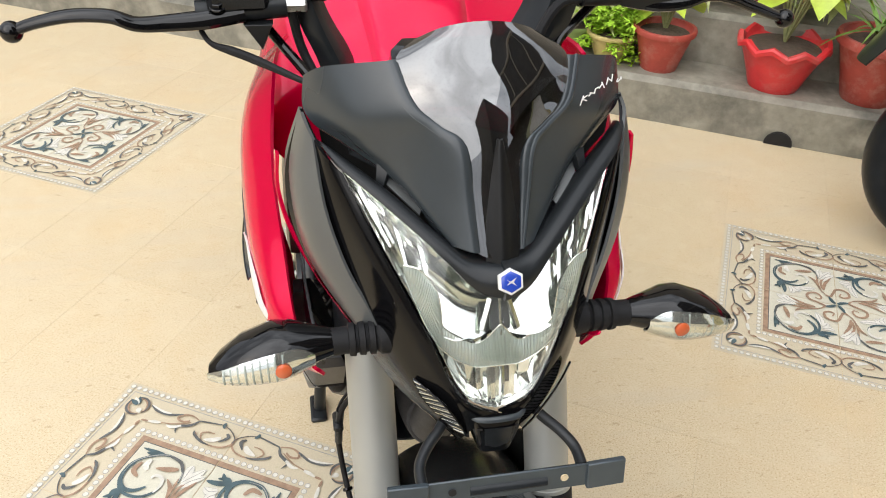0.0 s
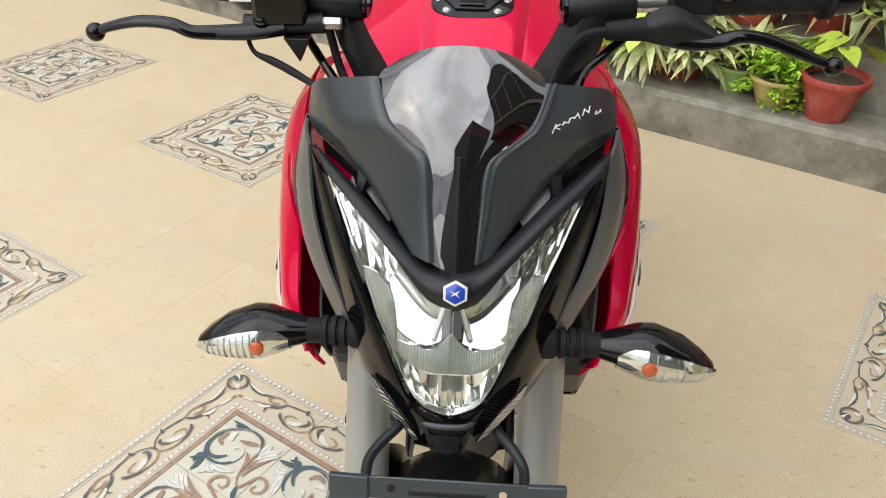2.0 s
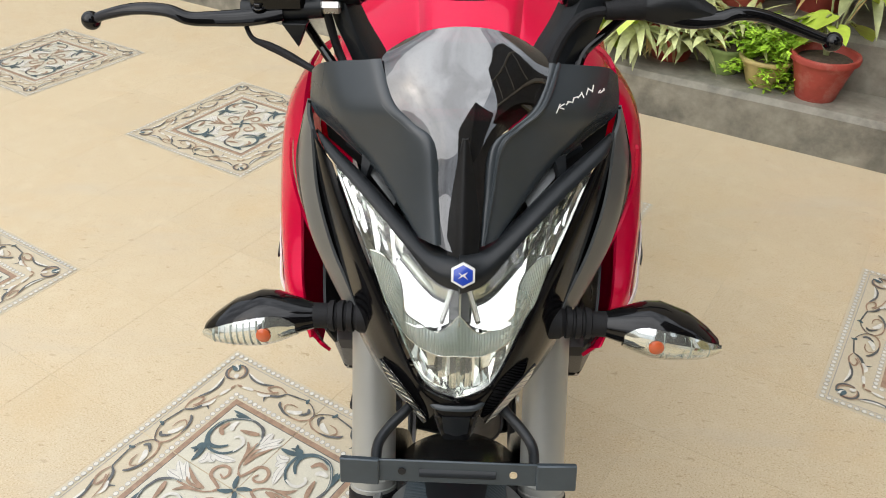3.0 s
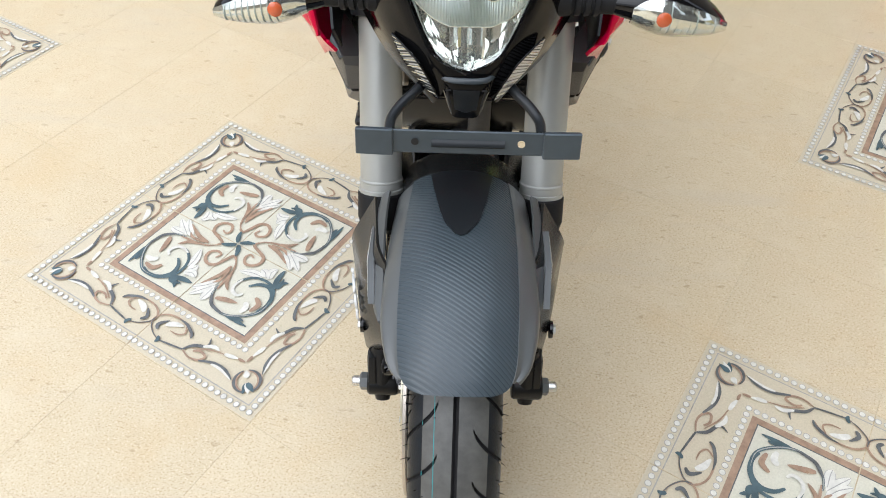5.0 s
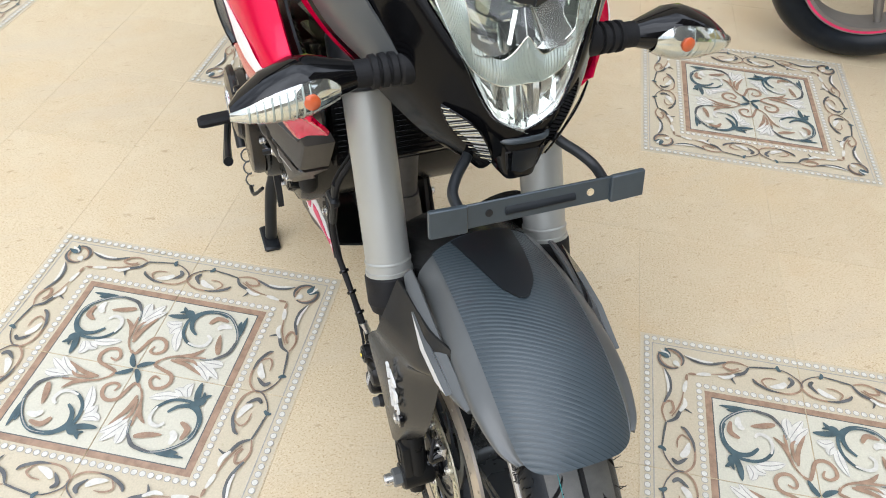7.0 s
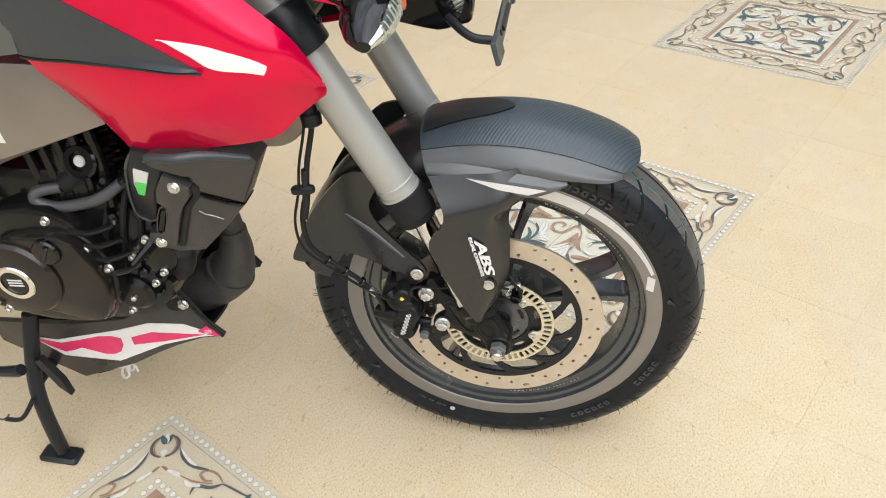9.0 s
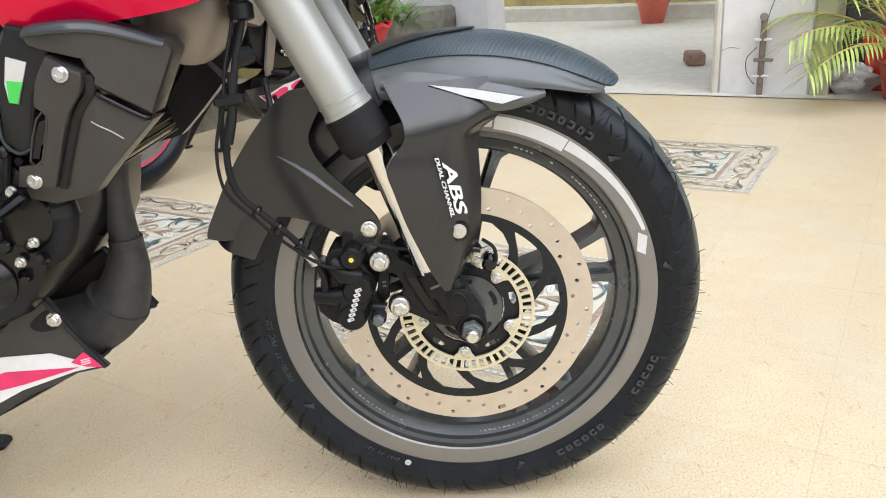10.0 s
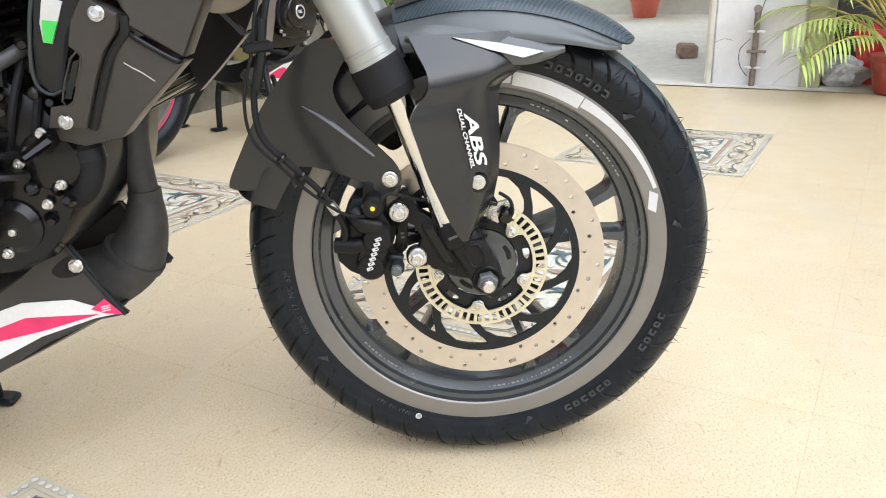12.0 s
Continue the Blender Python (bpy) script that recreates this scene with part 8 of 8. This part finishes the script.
    # rear mudguard flap
    rows = [[(-0.085, 1.46, 0.86), (0, 1.46, 0.875), (0.085, 1.46, 0.86)], [(-0.085, 1.60, 0.76), (0, 1.605, 0.775), (0.085, 1.60, 0.76)], [(-0.080, 1.70, 0.64), (0, 1.712, 0.648), (0.080, 1.70, 0.64)], [(-0.060, 1.755, 0.545), (0, 1.770, 0.540), (0.060, 1.755, 0.545)]]
    part("rear_mudguard", skin(rows, 0.004, 4, 4), "matte", bike, "black plastic rear mudguard flap")
    # centre stand
    bm = tube([(-0.10, 0.755, 0.300), (-0.140, 0.780, 0.160), (-0.155, 0.785, 0.016)], 0.0125, 14)
    tube([(0.10, 0.755, 0.300), (0.140, 0.780, 0.160), (0.155, 0.785, 0.016)], 0.0125, 14, bm)
    tube([(-0.138, 0.775, 0.175), (0.138, 0.775, 0.175)], 0.010, 12, bm, 1)
    stand = part("centre_stand", bm, "matte", bike, "black tubular centre stand on the floor")
    for s in (-1, 1):
        part("stand_foot", box((0.034, 0.070, 0.014), (s * 0.158, 0.788, 0.0080), (6, 0, 0), 0.004), "matte", stand)
        part("stand_gusset", slab([(0.755, 0.230), (0.735, 0.170), (0.720, 0.150), (0.722, 0.185), (0.742, 0.235)], 0.012, side_place(s * 0.128, s), bevel=0.002), "matte", stand)
    part("stand_spring", tube([Vector((-0.178, 0.880 - 0.0035 * k, 0.185 - 0.004 * k)) + Vector((0.007 * math.cos(k * 1.3), 0, 0.007 * math.sin(k * 1.3))) for k in range(16)], 0.0018, 6, None, 2), "satin", stand, "small coil spring")
    part("spring_rod", tube([(-0.178, 0.830, 0.125), (-0.176, 0.800, 0.128), (-0.160, 0.775, 0.160)], 0.004, 8), "matte", stand)
    part("shock_tube", tube([(-0.178, 0.950, 0.270), (-0.178, 0.885, 0.188)], 0.012, 14, None, 1), "matte", stand)


# ---------------------------------------------------------------- courtyard surroundings (x along the ledge, y away from the bike, both from the medallion lattice)
def local_box(x0, x1, y0, y1, z0, z1, bevel=0.012, bm=None):
    bm2 = box((x1 - x0, y1 - y0, z1 - z0), ((x0 + x1) / 2, (y0 + y1) / 2, (z0 + z1) / 2), bevel=bevel, bm=bm)
    return bm2


def worn(bm, amount, seed, scale=3.0):
    """Breaks up the edges and faces of masonry."""
    bmesh.ops.subdivide_edges(bm, edges=[e for e in bm.edges if e.calc_length() > 0.25], cuts=14, use_grid_fill=True)
    for v in bm.verts:
        v.co += amount * Vector(noise.noise_vector(v.co * scale + Vector((seed, 0, 0))))
    return bm


def surroundings():
    ledge = part("planter_ledge", worn(local_box(-3.45, 5.3, 2.175, 2.45, -0.02, 0.17, 0.02), 0.010, 1), "concrete", None, m=LAT)
    tagged(ledge, "low stained concrete planter ledge along the courtyard", "ledge", kind="structure")
    step = part("upper_ledge", worn(local_box(-3.45, 5.3, 2.42, 2.95, -0.02, 0.36, 0.02), 0.010, 2), "concrete", None, m=LAT)
    tagged(step, "upper stained concrete step behind the pots", "ledge", kind="structure")
    w = part("wall_back", worn(local_box(-9, 5.3, 2.96, 3.2, -0.02, 6.2), 0.006, 3), "house", None, m=LAT)
    tagged(w, "shaded plaster wall behind the plants", "wall", kind="structure")
    # drain mouth is a black disc; its darkness is painted
    d = part("drain_hole", lathe([(0.050, -0.01), (0.050, 0.008), (0.046, 0.009)], (1.075, 2.170, 0.0), (0, -1, 0), 18), "void", ledge)
    slab_ = part("patio", rings(bmesh.new(), [[(3.71, -9, 0.004), (14, -9, 0.004)], [(3.71, 9, 0.004), (14, 9, 0.004)]], False, False), "slab", None, m=LAT)
    tagged(slab_, "weathered grey concrete patio beyond the tiles", "patio", kind="structure")
    wall = part("wall_white", worn(local_box(5.32, 5.6, 2.15, 7, -0.02, 3.4), 0.003, 4), "plaster", None, m=LAT)
    tagged(wall, "white plastered house wall", "wall", kind="structure")
    far = part("wall_far", worn(local_box(7.9, 8.2, -6, 7, -0.02, 2.6), 0.010, 5), "mossy", None, m=LAT)
    tagged(far, "yellow boundary wall with dark moss stains", "wall", kind="structure")
    part("plinth", worn(local_box(7.76, 7.9, -6, 7, -0.02, 0.16, 0.02), 0.008, 6), "slab", far)
    gate = part("gate_pillar", worn(local_box(3.80, 4.25, -0.265, 0.14, -0.02, 2.5, 0.01), 0.003, 7), "plaster", None, m=LAT)
    tagged(gate, "white plastered pillar with an old pipe clamped to it", "pillar", kind="structure")
    part("mildewed_side", local_box(3.79, 4.3, -0.345, -0.266, -0.02, 2.5, 0.006), "green_wall", gate)
    part("corner_conduit", tube([(3.79, 0.152, 0.0), (3.79, 0.152, 2.4)], 0.016, 8, None, 1), "slab", gate)
    pipe = part("clamped_pipe", tube([(3.775, -0.055, 0.0), (3.775, -0.055, 0.36)], 0.014, 12, None, 1), "rust", gate, "old grey pipe stub")
    part("pipe_mouth", tube([(3.765, -0.055, 0.355), (3.752, -0.055, 0.358)], 0.018, 12, None, 1), "rust", gate)
    for z in (0.09, 0.255):
        part("pipe_clamp", box((0.012, 0.075, 0.012), (3.768, -0.055, z), bevel=0.003), "white", gate)
    part("pipe_plate", box((0.016, 0.085, 0.014), (3.762, -0.065, 0.165), bevel=0.002), "rust", gate)
    part("loose_wire", tube([(3.77, -0.065, 0.33), (3.765, -0.090, 0.42), (3.79, -0.12, 0.50), (3.79, -0.11, 0.8)], 0.0018, 6), "rubber", gate)
    part("loose_wire", tube([(3.775, -0.03, 0.22), (3.77, 0.01, 0.17), (3.77, 0.005, 0.10), (3.775, -0.03, 0.05)], 0.0018, 6), "rubber", gate)
    for y0, z0, y1, z1 in ((0.13, 0.20, 0.05, 0.21), (-0.16, 0.10, -0.25, 0.15)):
        part("plaster_crack", tube([(3.799, y0, z0), (3.799, (y0 + y1) / 2, (z0 + z1) / 2 + 0.012), (3.799, y1, z1)], 0.0008, 5), "void", gate)
    # near-black wall: the shade behind the planters is in its colour
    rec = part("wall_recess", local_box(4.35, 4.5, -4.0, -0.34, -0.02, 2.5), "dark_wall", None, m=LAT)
    tagged(rec, "wall behind the planters, shade put into its dark colour", "wall", kind="structure")
    # unseen upper storey over the pillar and the planters, added for its dark reflection
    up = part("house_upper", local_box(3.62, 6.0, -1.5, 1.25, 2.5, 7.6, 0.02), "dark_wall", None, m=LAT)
    tagged(up, "unseen upper storey, dark for its reflection in the screen", "house", kind="structure")
    for k in range(3):
        part("window_bar", box((0.05, 0.05, 2.2), (3.60, -1.1 + 0.85 * k, 4.6), bevel=0.01), "house", up)
    for k in range(2):
        part("floor_band", box((0.08, 2.7, 0.14), (3.60, -0.13, 3.3 + 2.5 * k), bevel=0.02), "house", up)
    # plain walls added out of view to close the yard and shape reflections
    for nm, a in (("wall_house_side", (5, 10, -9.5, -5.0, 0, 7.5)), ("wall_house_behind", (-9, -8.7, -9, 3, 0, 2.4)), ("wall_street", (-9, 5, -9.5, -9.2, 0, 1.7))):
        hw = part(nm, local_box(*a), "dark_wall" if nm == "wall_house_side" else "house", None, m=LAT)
        tagged(hw, "unseen plain wall added to close the courtyard", "wall", kind="structure")
    mat = part("door_mat", worn(box((0.75, 0.46, 0.012), (-3.95, 2.10, 0.007), (0, 0, 4), 0.004), 0.003, 9, 8), "mat_cloth", None, m=LAT)
    tagged(mat, "brown fibre door mat with a dark border", "mat")
    part("mat_border", tube([(-4.31, 1.86, 0.010), (-3.60, 1.90, 0.010), (-3.63, 2.33, 0.010)], 0.004, 6, None, 1), "void", mat)
    br = part("brick_lump", worn(box((0.20, 0.11, 0.075), (4.75, 0.48, 0.040), (0, 0, 20), 0.012), 0.008, 10, 14), "brick", None, m=LAT)
    tagged(br, "broken grey-brown brick on the patio", "brick")
    bag = bmesh.new()
    bmesh.ops.create_icosphere(bag, subdivisions=4, radius=0.085)
    for v in bag.verts:
        v.co = Vector((v.co.x * 1.0, v.co.y * 1.3, v.co.z * 0.8)) * (1 + 0.5 * noise.noise(v.co * 22))
        v.co += Vector((3.92, -0.42, 0.060))
    bg = part("plastic_bag", bag, "plastic_bag", None, m=LAT, angle=10)
    tagged(bg, "crumpled grey plastic bag on the ground", "bag")


def pot(name, x, y, z, r0, r1, h, mat, label, wavy=0.0, square=False):
    """A plant pot with a rolled rim and soil."""
    bm = bmesh.new()
    n = 4 if square else 36
    rows = []
    for k, (r, zz) in enumerate(((r0 * 0.96, 0), (r0, 0.008), (r0 + (r1 - r0) * 0.5, h * 0.5), (r1 * 0.98, h * 0.86), (r1 * 1.07, h * 0.87), (r1 * 1.09, h * 0.95), (r1 * 1.06, h), (r1 * 0.96, h), (r1 * 0.92, h * 0.90), (r1 * 0.85, h * 0.86))):
        rows.append([Vector((x + r * math.cos(2 * math.pi * (j + 0.5) / n), y + r * math.sin(2 * math.pi * (j + 0.5) / n), z + zz + (wavy * math.sin(9 * 2 * math.pi * j / n) if k in (4, 5, 6, 7) else 0))) for j in range(n)])
    rings(bm, rows, caps=True)
    p = part(name, bm, mat, None, m=LAT, angle=40)
    tagged(p, label, "plant pot")
    part("soil", lathe([(r1 * 0.9, 0.0), (r1 * 0.5, 0.012), (0.005, 0.016)], (x, y, z + h * 0.86), (0, 0, 1), 20), "soil", p)
    return p


def blade(bm, base, direction, length, width, droop, rng, steps=6, fold=0.25, shape=0.7):
    """One leaf: a folded blade that bends down."""
    d = Vector(direction).normalized()
    p = Vector(base)
    side = d.cross(Vector((0, 0, 1)))
    side = side.normalized() if side.length > 0.01 else Vector((1, 0, 0))
    prev = None
    for i in range(steps + 1):
        t = i / steps
        w = width * (math.sin(math.pi * min(1, 0.06 + 0.94 * t) ** shape)) * 0.5 + 0.0006
        up = side.cross(d).normalized()
        row = [bm.verts.new(p - side * w + up * w * fold), bm.verts.new(p), bm.verts.new(p + side * w + up * w * fold)]
        if prev:
            bm.faces.new((prev[0], prev[1], row[1], row[0]))
            bm.faces.new((prev[1], prev[2], row[2], row[1]))
        prev = row
        d = (d + Vector((0, 0, -droop / steps))).normalized()
        p = p + d * length / steps


def rosette(name, x, y, z, n, length, width, droop, mat, seed, label, lift=(0.2, 1.3), shape=0.7, group="", spread=0.03, dry=0):
    rng = random.Random(seed)
    plant = empty(name, LAT @ Matrix.Translation((x, y, z)))
    tagged(plant, label, "plant", group)
    for k in range(n + dry):
        old = k >= n
        a = rng.uniform(0, 2 * math.pi)
        b = Vector((rng.uniform(-spread, spread), rng.uniform(-spread, spread), rng.uniform(-0.01, 0.06)))
        bm = bmesh.new()
        ln = length * rng.uniform(0.6, 1.1) * (0.8 if old else 1)
        blade(bm, b, (math.cos(a), math.sin(a), rng.uniform(*lift)), ln, width * rng.uniform(0.7, 1.15) * (0.6 if old else 1), droop * rng.uniform(0.6, 1.4) * (2 if old else 1), rng, shape=shape)
        part("dry_leaf" if old else "leaf", bm, "leaf_dry" if old else mat, plant, "dry curled leaf" if old else "", angle=80)
    return plant


def big_leaves(name, x, y, z, n, size, mat, seed, label, reach=0.22):
    """Heart-shaped leaves on stalks."""
    rng = random.Random(seed)
    plant = empty(name, LAT @ Matrix.Translation((x, y, z)))
    tagged(plant, label, "plant")
    for k in range(n):
        a, r = rng.uniform(0, 2 * math.pi), rng.uniform(0.3, 1) * reach
        tip = Vector((r * math.cos(a), r * math.sin(a), rng.uniform(0.08, 0.30)))
        part("stalk", tube([(0, 0, 0), (tip.x / 2, tip.y / 2, tip.z * 0.6 + 0.06), tip], 0.004, 6, None, 3), "stalk", plant)
        s = size * rng.uniform(0.7, 1.2)
        d = Vector((math.cos(a + rng.uniform(-0.7, 0.7)), math.sin(a + rng.uniform(-0.7, 0.7)), rng.uniform(-0.7, -0.1)))
        bm = bmesh.new()
        blade(bm, tip - d * s * 0.15, d, s, s * 0.85, 0.6, rng, 8, 0.18, 0.55)
        part("leaf", bm, mat, plant, angle=80)
    return plant


def fern(x, y, z, seed, size=0.16):
    rng = random.Random(seed)
    bm = bmesh.new()
    for k in range(110):
        a = rng.uniform(0, 2 * math.pi)
        d = Vector((math.cos(a), math.sin(a), rng.uniform(-0.6, 2.2))).normalized()
        p = Vector((x, y, z))
        ln = size * rng.uniform(0.5, 1.15)
        for i in range(12):
            p = p + d * ln / 12
            d = (d + Vector((0, 0, -0.10))).normalized()
            for q in range(4):
                b = rng.uniform(0, 2 * math.pi)
                blade(bm, p, (math.cos(b), math.sin(b), rng.uniform(-0.2, 0.8)), 0.024 * rng.uniform(0.6, 1.3), 0.010, 0.3, rng, 2)
    f = part("fern", bm, "fern", None, m=LAT, angle=80)
    tagged(f, "bright green feathery fern spilling from its pot", "fern")


def palm(x, y, z, n, length, seed, label):
    rng = random.Random(seed)
    t = None
    for k in range(n):
        bm = bmesh.new()
        a = rng.uniform(0, 2 * math.pi)
        d = Vector((math.cos(a), math.sin(a), rng.uniform(0.7, 2.2))).normalized()
        p = Vector((x + rng.uniform(-0.04, 0.04), y + rng.uniform(-0.04, 0.04), z))
        line = [p.copy()]
        for i in range(26):
            p = p + d * length / 26
            d = (d + Vector((0, 0, -0.055))).normalized()
            line.append(p.copy())
            if i > 6:
                side = d.cross(Vector((0, 0, 1))).normalized()
                for s in (-1, 1):
                    blade(bm, p, side * s + d * 0.8 + Vector((0, 0, rng.uniform(-0.2, 0.25))), 0.15 * rng.uniform(0.7, 1.1), 0.011, 0.7, rng, 4)
        if t is None:
            t = empty("areca_palm")
            tagged(t, label, "palm")
        frond = part("frond", bm, "leaf_palm", t, m=LAT, angle=80)
        part("stem", tube(line[::4], [0.007, 0.003], 6, None, 2), "stem_yellow", frond)
    return t


def planting():
    G1, G2 = 0.168, 0.358
    pot("terracotta_pot", 0.592, 2.300, G1, 0.070, 0.108, 0.160, "terracotta", "red painted terracotta pot with worn patches on the ledge")
    big_leaves("rubber_plant", 0.592, 2.300, G1 + 0.135, 9, 0.13, "leaf_lime", 21, "broad lime-green leaves in a red pot", 0.12)
    pot("yellow_bowl", 0.400, 2.325, G1, 0.060, 0.092, 0.105, "yellow_pot", "low yellow clay bowl on the ledge")
    fern(0.400, 2.335, G1 + 0.10, 31, 0.17)
    pot("green_pot", 0.245, 2.360, G1, 0.050, 0.070, 0.10, "green_pot", "small green plastic pot on the ledge")
    for k, (x, yy, zz) in enumerate(((-0.20, 2.38, 0.10), (-0.04, 2.33, 0.12), (0.12, 2.36, 0.11), (0.02, 2.44, 0.20))):
        rosette("variegated_plant", x, yy, G1 + zz, 85, 0.19, 0.040, 1.0, "leaf_variegated", 41 + 10 * k, "pale striped leaves drooping over the ledge", (-0.2, 1.1), spread=0.08, dry=14, group="striped plants on the ledge")
    pot("terracotta_pot", 0.02, 2.40, G1, 0.075, 0.115, 0.15, "terracotta", "terracotta pot hidden under striped leaves on the ledge")
    rosette("variegated_plant", 0.27, 2.44, G1 + 0.12, 50, 0.21, 0.032, 0.8, "leaf_variegated", 43, "pale striped leaves above a green pot", (0.2, 1.4), spread=0.07, dry=8)
    pot("red_plastic_pot", 1.010, 2.300, G1, 0.090, 0.150, 0.175, "red_pot", "bright red scalloped plastic pot on the ledge", 0.012)
    big_leaves("croton", 1.010, 2.300, G1 + 0.16, 13, 0.14, "leaf_lime", 51, "lime-green heart-shaped leaves in a red plastic pot", 0.16)
    pot("terracotta_pot", 1.330, 2.320, G1, 0.090, 0.150, 0.23, "terracotta", "red painted terracotta pot beside the parked motorcycle")
    rosette("spider_plant", 1.330, 2.320, G1 + 0.20, 24, 0.26, 0.02, 0.9, "leaf", 52, "thin green leaves in a red pot", (0.4, 2))
    # upper step
    pot("scalloped_pot", 0.180, 2.640, G2, 0.100, 0.160, 0.20, "pink_pot", "pink scalloped plastic pot on the upper step", 0.014)
    big_leaves("money_plant", 0.180, 2.640, G2 + 0.17, 10, 0.12, "leaf_lime", 61, "yellow-green leaves in a pink pot", 0.18)
    pot("terracotta_pot", 0.470, 2.700, G2, 0.080, 0.120, 0.18, "terracotta", "terracotta pot on the upper step")
    rosette("variegated_plant", 0.470, 2.680, G2 + 0.17, 80, 0.30, 0.040, 0.8, "leaf_variegated", 63, "pale striped leaves on the upper step", (0.1, 1.4), spread=0.08, dry=10)
    for k, (x, yy, zz) in enumerate(((-0.46, 2.56, 0.12), (-0.24, 2.60, 0.20), (-0.02, 2.58, 0.14), (0.32, 2.58, 0.16), (0.62, 2.60, 0.12), (0.86, 2.58, 0.22), (1.10, 2.56, 0.14), (-0.12, 2.74, 0.42), (0.30, 2.78, 0.40), (0.66, 2.78, 0.38))):
        rosette("variegated_plant", x, yy, G2 + zz, 70, 0.24, 0.042, 0.8, "leaf_variegated", 141 + k, "dense striped leaves on the upper step", (-0.1, 1.5), spread=0.10, dry=6, group="striped plants on the upper step")
    for x, y, z, seed in ((-0.40, 2.36, G1 + 0.06, 171), (-0.14, 2.40, G1 + 0.10, 172)):
        big_leaves("caladium", x, y, z, 9, 0.25, "leaf_lime", seed, "very broad lime-green leaves above the ledge", 0.16)
    for k, (x, s) in enumerate(((-0.20, 71), (-0.42, 72), (-0.05, 73), (0.75, 74))):
        big_leaves("caladium", x, 2.62, G2 + 0.05, 12, 0.20, "leaf_lime", s, "broad lime-green leaves on tall stalks", 0.20)
    pot("terracotta_pot", 0.85, 2.66, G2, 0.090, 0.140, 0.21, "terracotta", "dark red pot on the upper step")
    rosette("spider_plant", 1.15, 2.66, G2 + 0.05, 30, 0.28, 0.022, 0.9, "leaf", 75, "thin arching green leaves on the upper step", (0.3, 1.6))
    for k, (x, y, z) in enumerate(((-1.93, 2.36, G1), (-1.65, 2.34, G1), (-1.30, 2.34, G1), (-1.00, 2.62, G2))):
        pot("terracotta_pot", x, y, z, 0.075, 0.115, 0.17, "terracotta", "terracotta pot with a withered plant on the ledge")
        rosette("withered_plant", x, y, z + 0.16, 34, 0.20, 0.030, 1.0, "leaf_variegated", 81 + k, "half-dry pale leaves and stalks in a pot", (0.2, 1.5), spread=0.05, dry=22)
    pot("small_pot", -2.52, 2.33, G1, 0.050, 0.075, 0.10, "yellow_pot", "small tan pot on the ledge")
    pot("teal_pot", -2.30, 2.34, G1, 0.050, 0.078, 0.11, "teal_line", "small turquoise pot on the ledge")
    # beyond the second motorcycle
    pot("yellow_bowl", 2.95, 2.34, G1, 0.075, 0.11, 0.12, "yellow_pot", "mossy yellow round pot on the ledge")
    pot("red_plastic_pot", 4.00, 2.36, G1, 0.10, 0.17, 0.17, "red_pot", "red scalloped pot under bushy leaves", 0.012)
    rosette("bushy_plant", 4.00, 2.36, G1 + 0.16, 120, 0.30, 0.034, 0.7, "leaf", 91, "dense green leaves in a red scalloped pot", (0.2, 2.0), spread=0.14, dry=14)
    rosette("bushy_plant", 3.55, 2.55, G2, 90, 0.32, 0.030, 0.8, "leaf", 92, "dense green leaves on the upper step", (0.2, 2.0), spread=0.14, dry=10)
    rosette("bushy_plant", 4.55, 2.50, G1 + 0.1, 90, 0.24, 0.022, 0.8, "leaf", 93, "small green leaves beside the white wall", (0.2, 2.0), spread=0.12)
    # patio
    pot("scalloped_pot", 7.45, 1.52, 0.004, 0.105, 0.150, 0.22, "pink_pot", "pink scalloped pot before the mossy wall", 0.012)
    palm(7.45, 1.52, 0.20, 9, 0.65, 95, "small palm in a pink pot")
    pot("square_planter", 4.06, -0.60, 0.004, 0.17, 0.19, 0.25, "red_pot", "dark red square planter", square=True)
    pot("terracotta_pot", 3.76, -0.66, 0.004, 0.095, 0.125, 0.16, "terracotta", "terracotta pot beside a square planter")
    palm(3.76, -0.66, 0.15, 12, 0.62, 96, "areca palm with arching yellow-green fronds in a pot")
    palm(4.06, -0.60, 0.22, 9, 0.7, 97, "areca palm with arching yellow-green fronds in a pot")


# ---------------------------------------------------------------- build
surroundings()
front_wheel()
for side in (-1, 1):
    fork_leg(side)
    indicator(side)
caliper()
fender()
cables()
headlamp()
cowl()
plate_bracket()
controls()
for ob in bike.children:
    ob["turns_with_fork"] = 1
for side in (-1, 1):
    shroud(side)
tank()
radiator()
engine()
belly_pan()
frame_and_rear()
second = copy_thing(bike, pose(2.86, 0.410, 0, 0, 0, 58.7))
tagged(second, "second red and black motorcycle parked beside the planter ledge")
# its bars are turned to the lock
pivot = Vector((0, fork_y(0.765) + 0.035, 0.765))
LOCK = Matrix.Translation(pivot) @ Matrix.Rotation(radians(32), 4, FORK_AXIS) @ Matrix.Translation(-pivot)
for ob in second.children:
    if ob.get("turns_with_fork"):
        ob.matrix_basis = LOCK @ ob.matrix_basis
leg = part("side_stand", tube([(0.13, 0.760, 0.285), (0.26, 0.775, 0.150), (0.372, 0.788, 0.020)], [0.014, 0.013, 0.012], 12), "matte", second, "black side stand swung out to the floor")
part("stand_foot", box((0.060, 0.040, 0.010), (0.384, 0.790, 0.0065), bevel=0.003), "matte", leg)
planting()
floor_tiles()
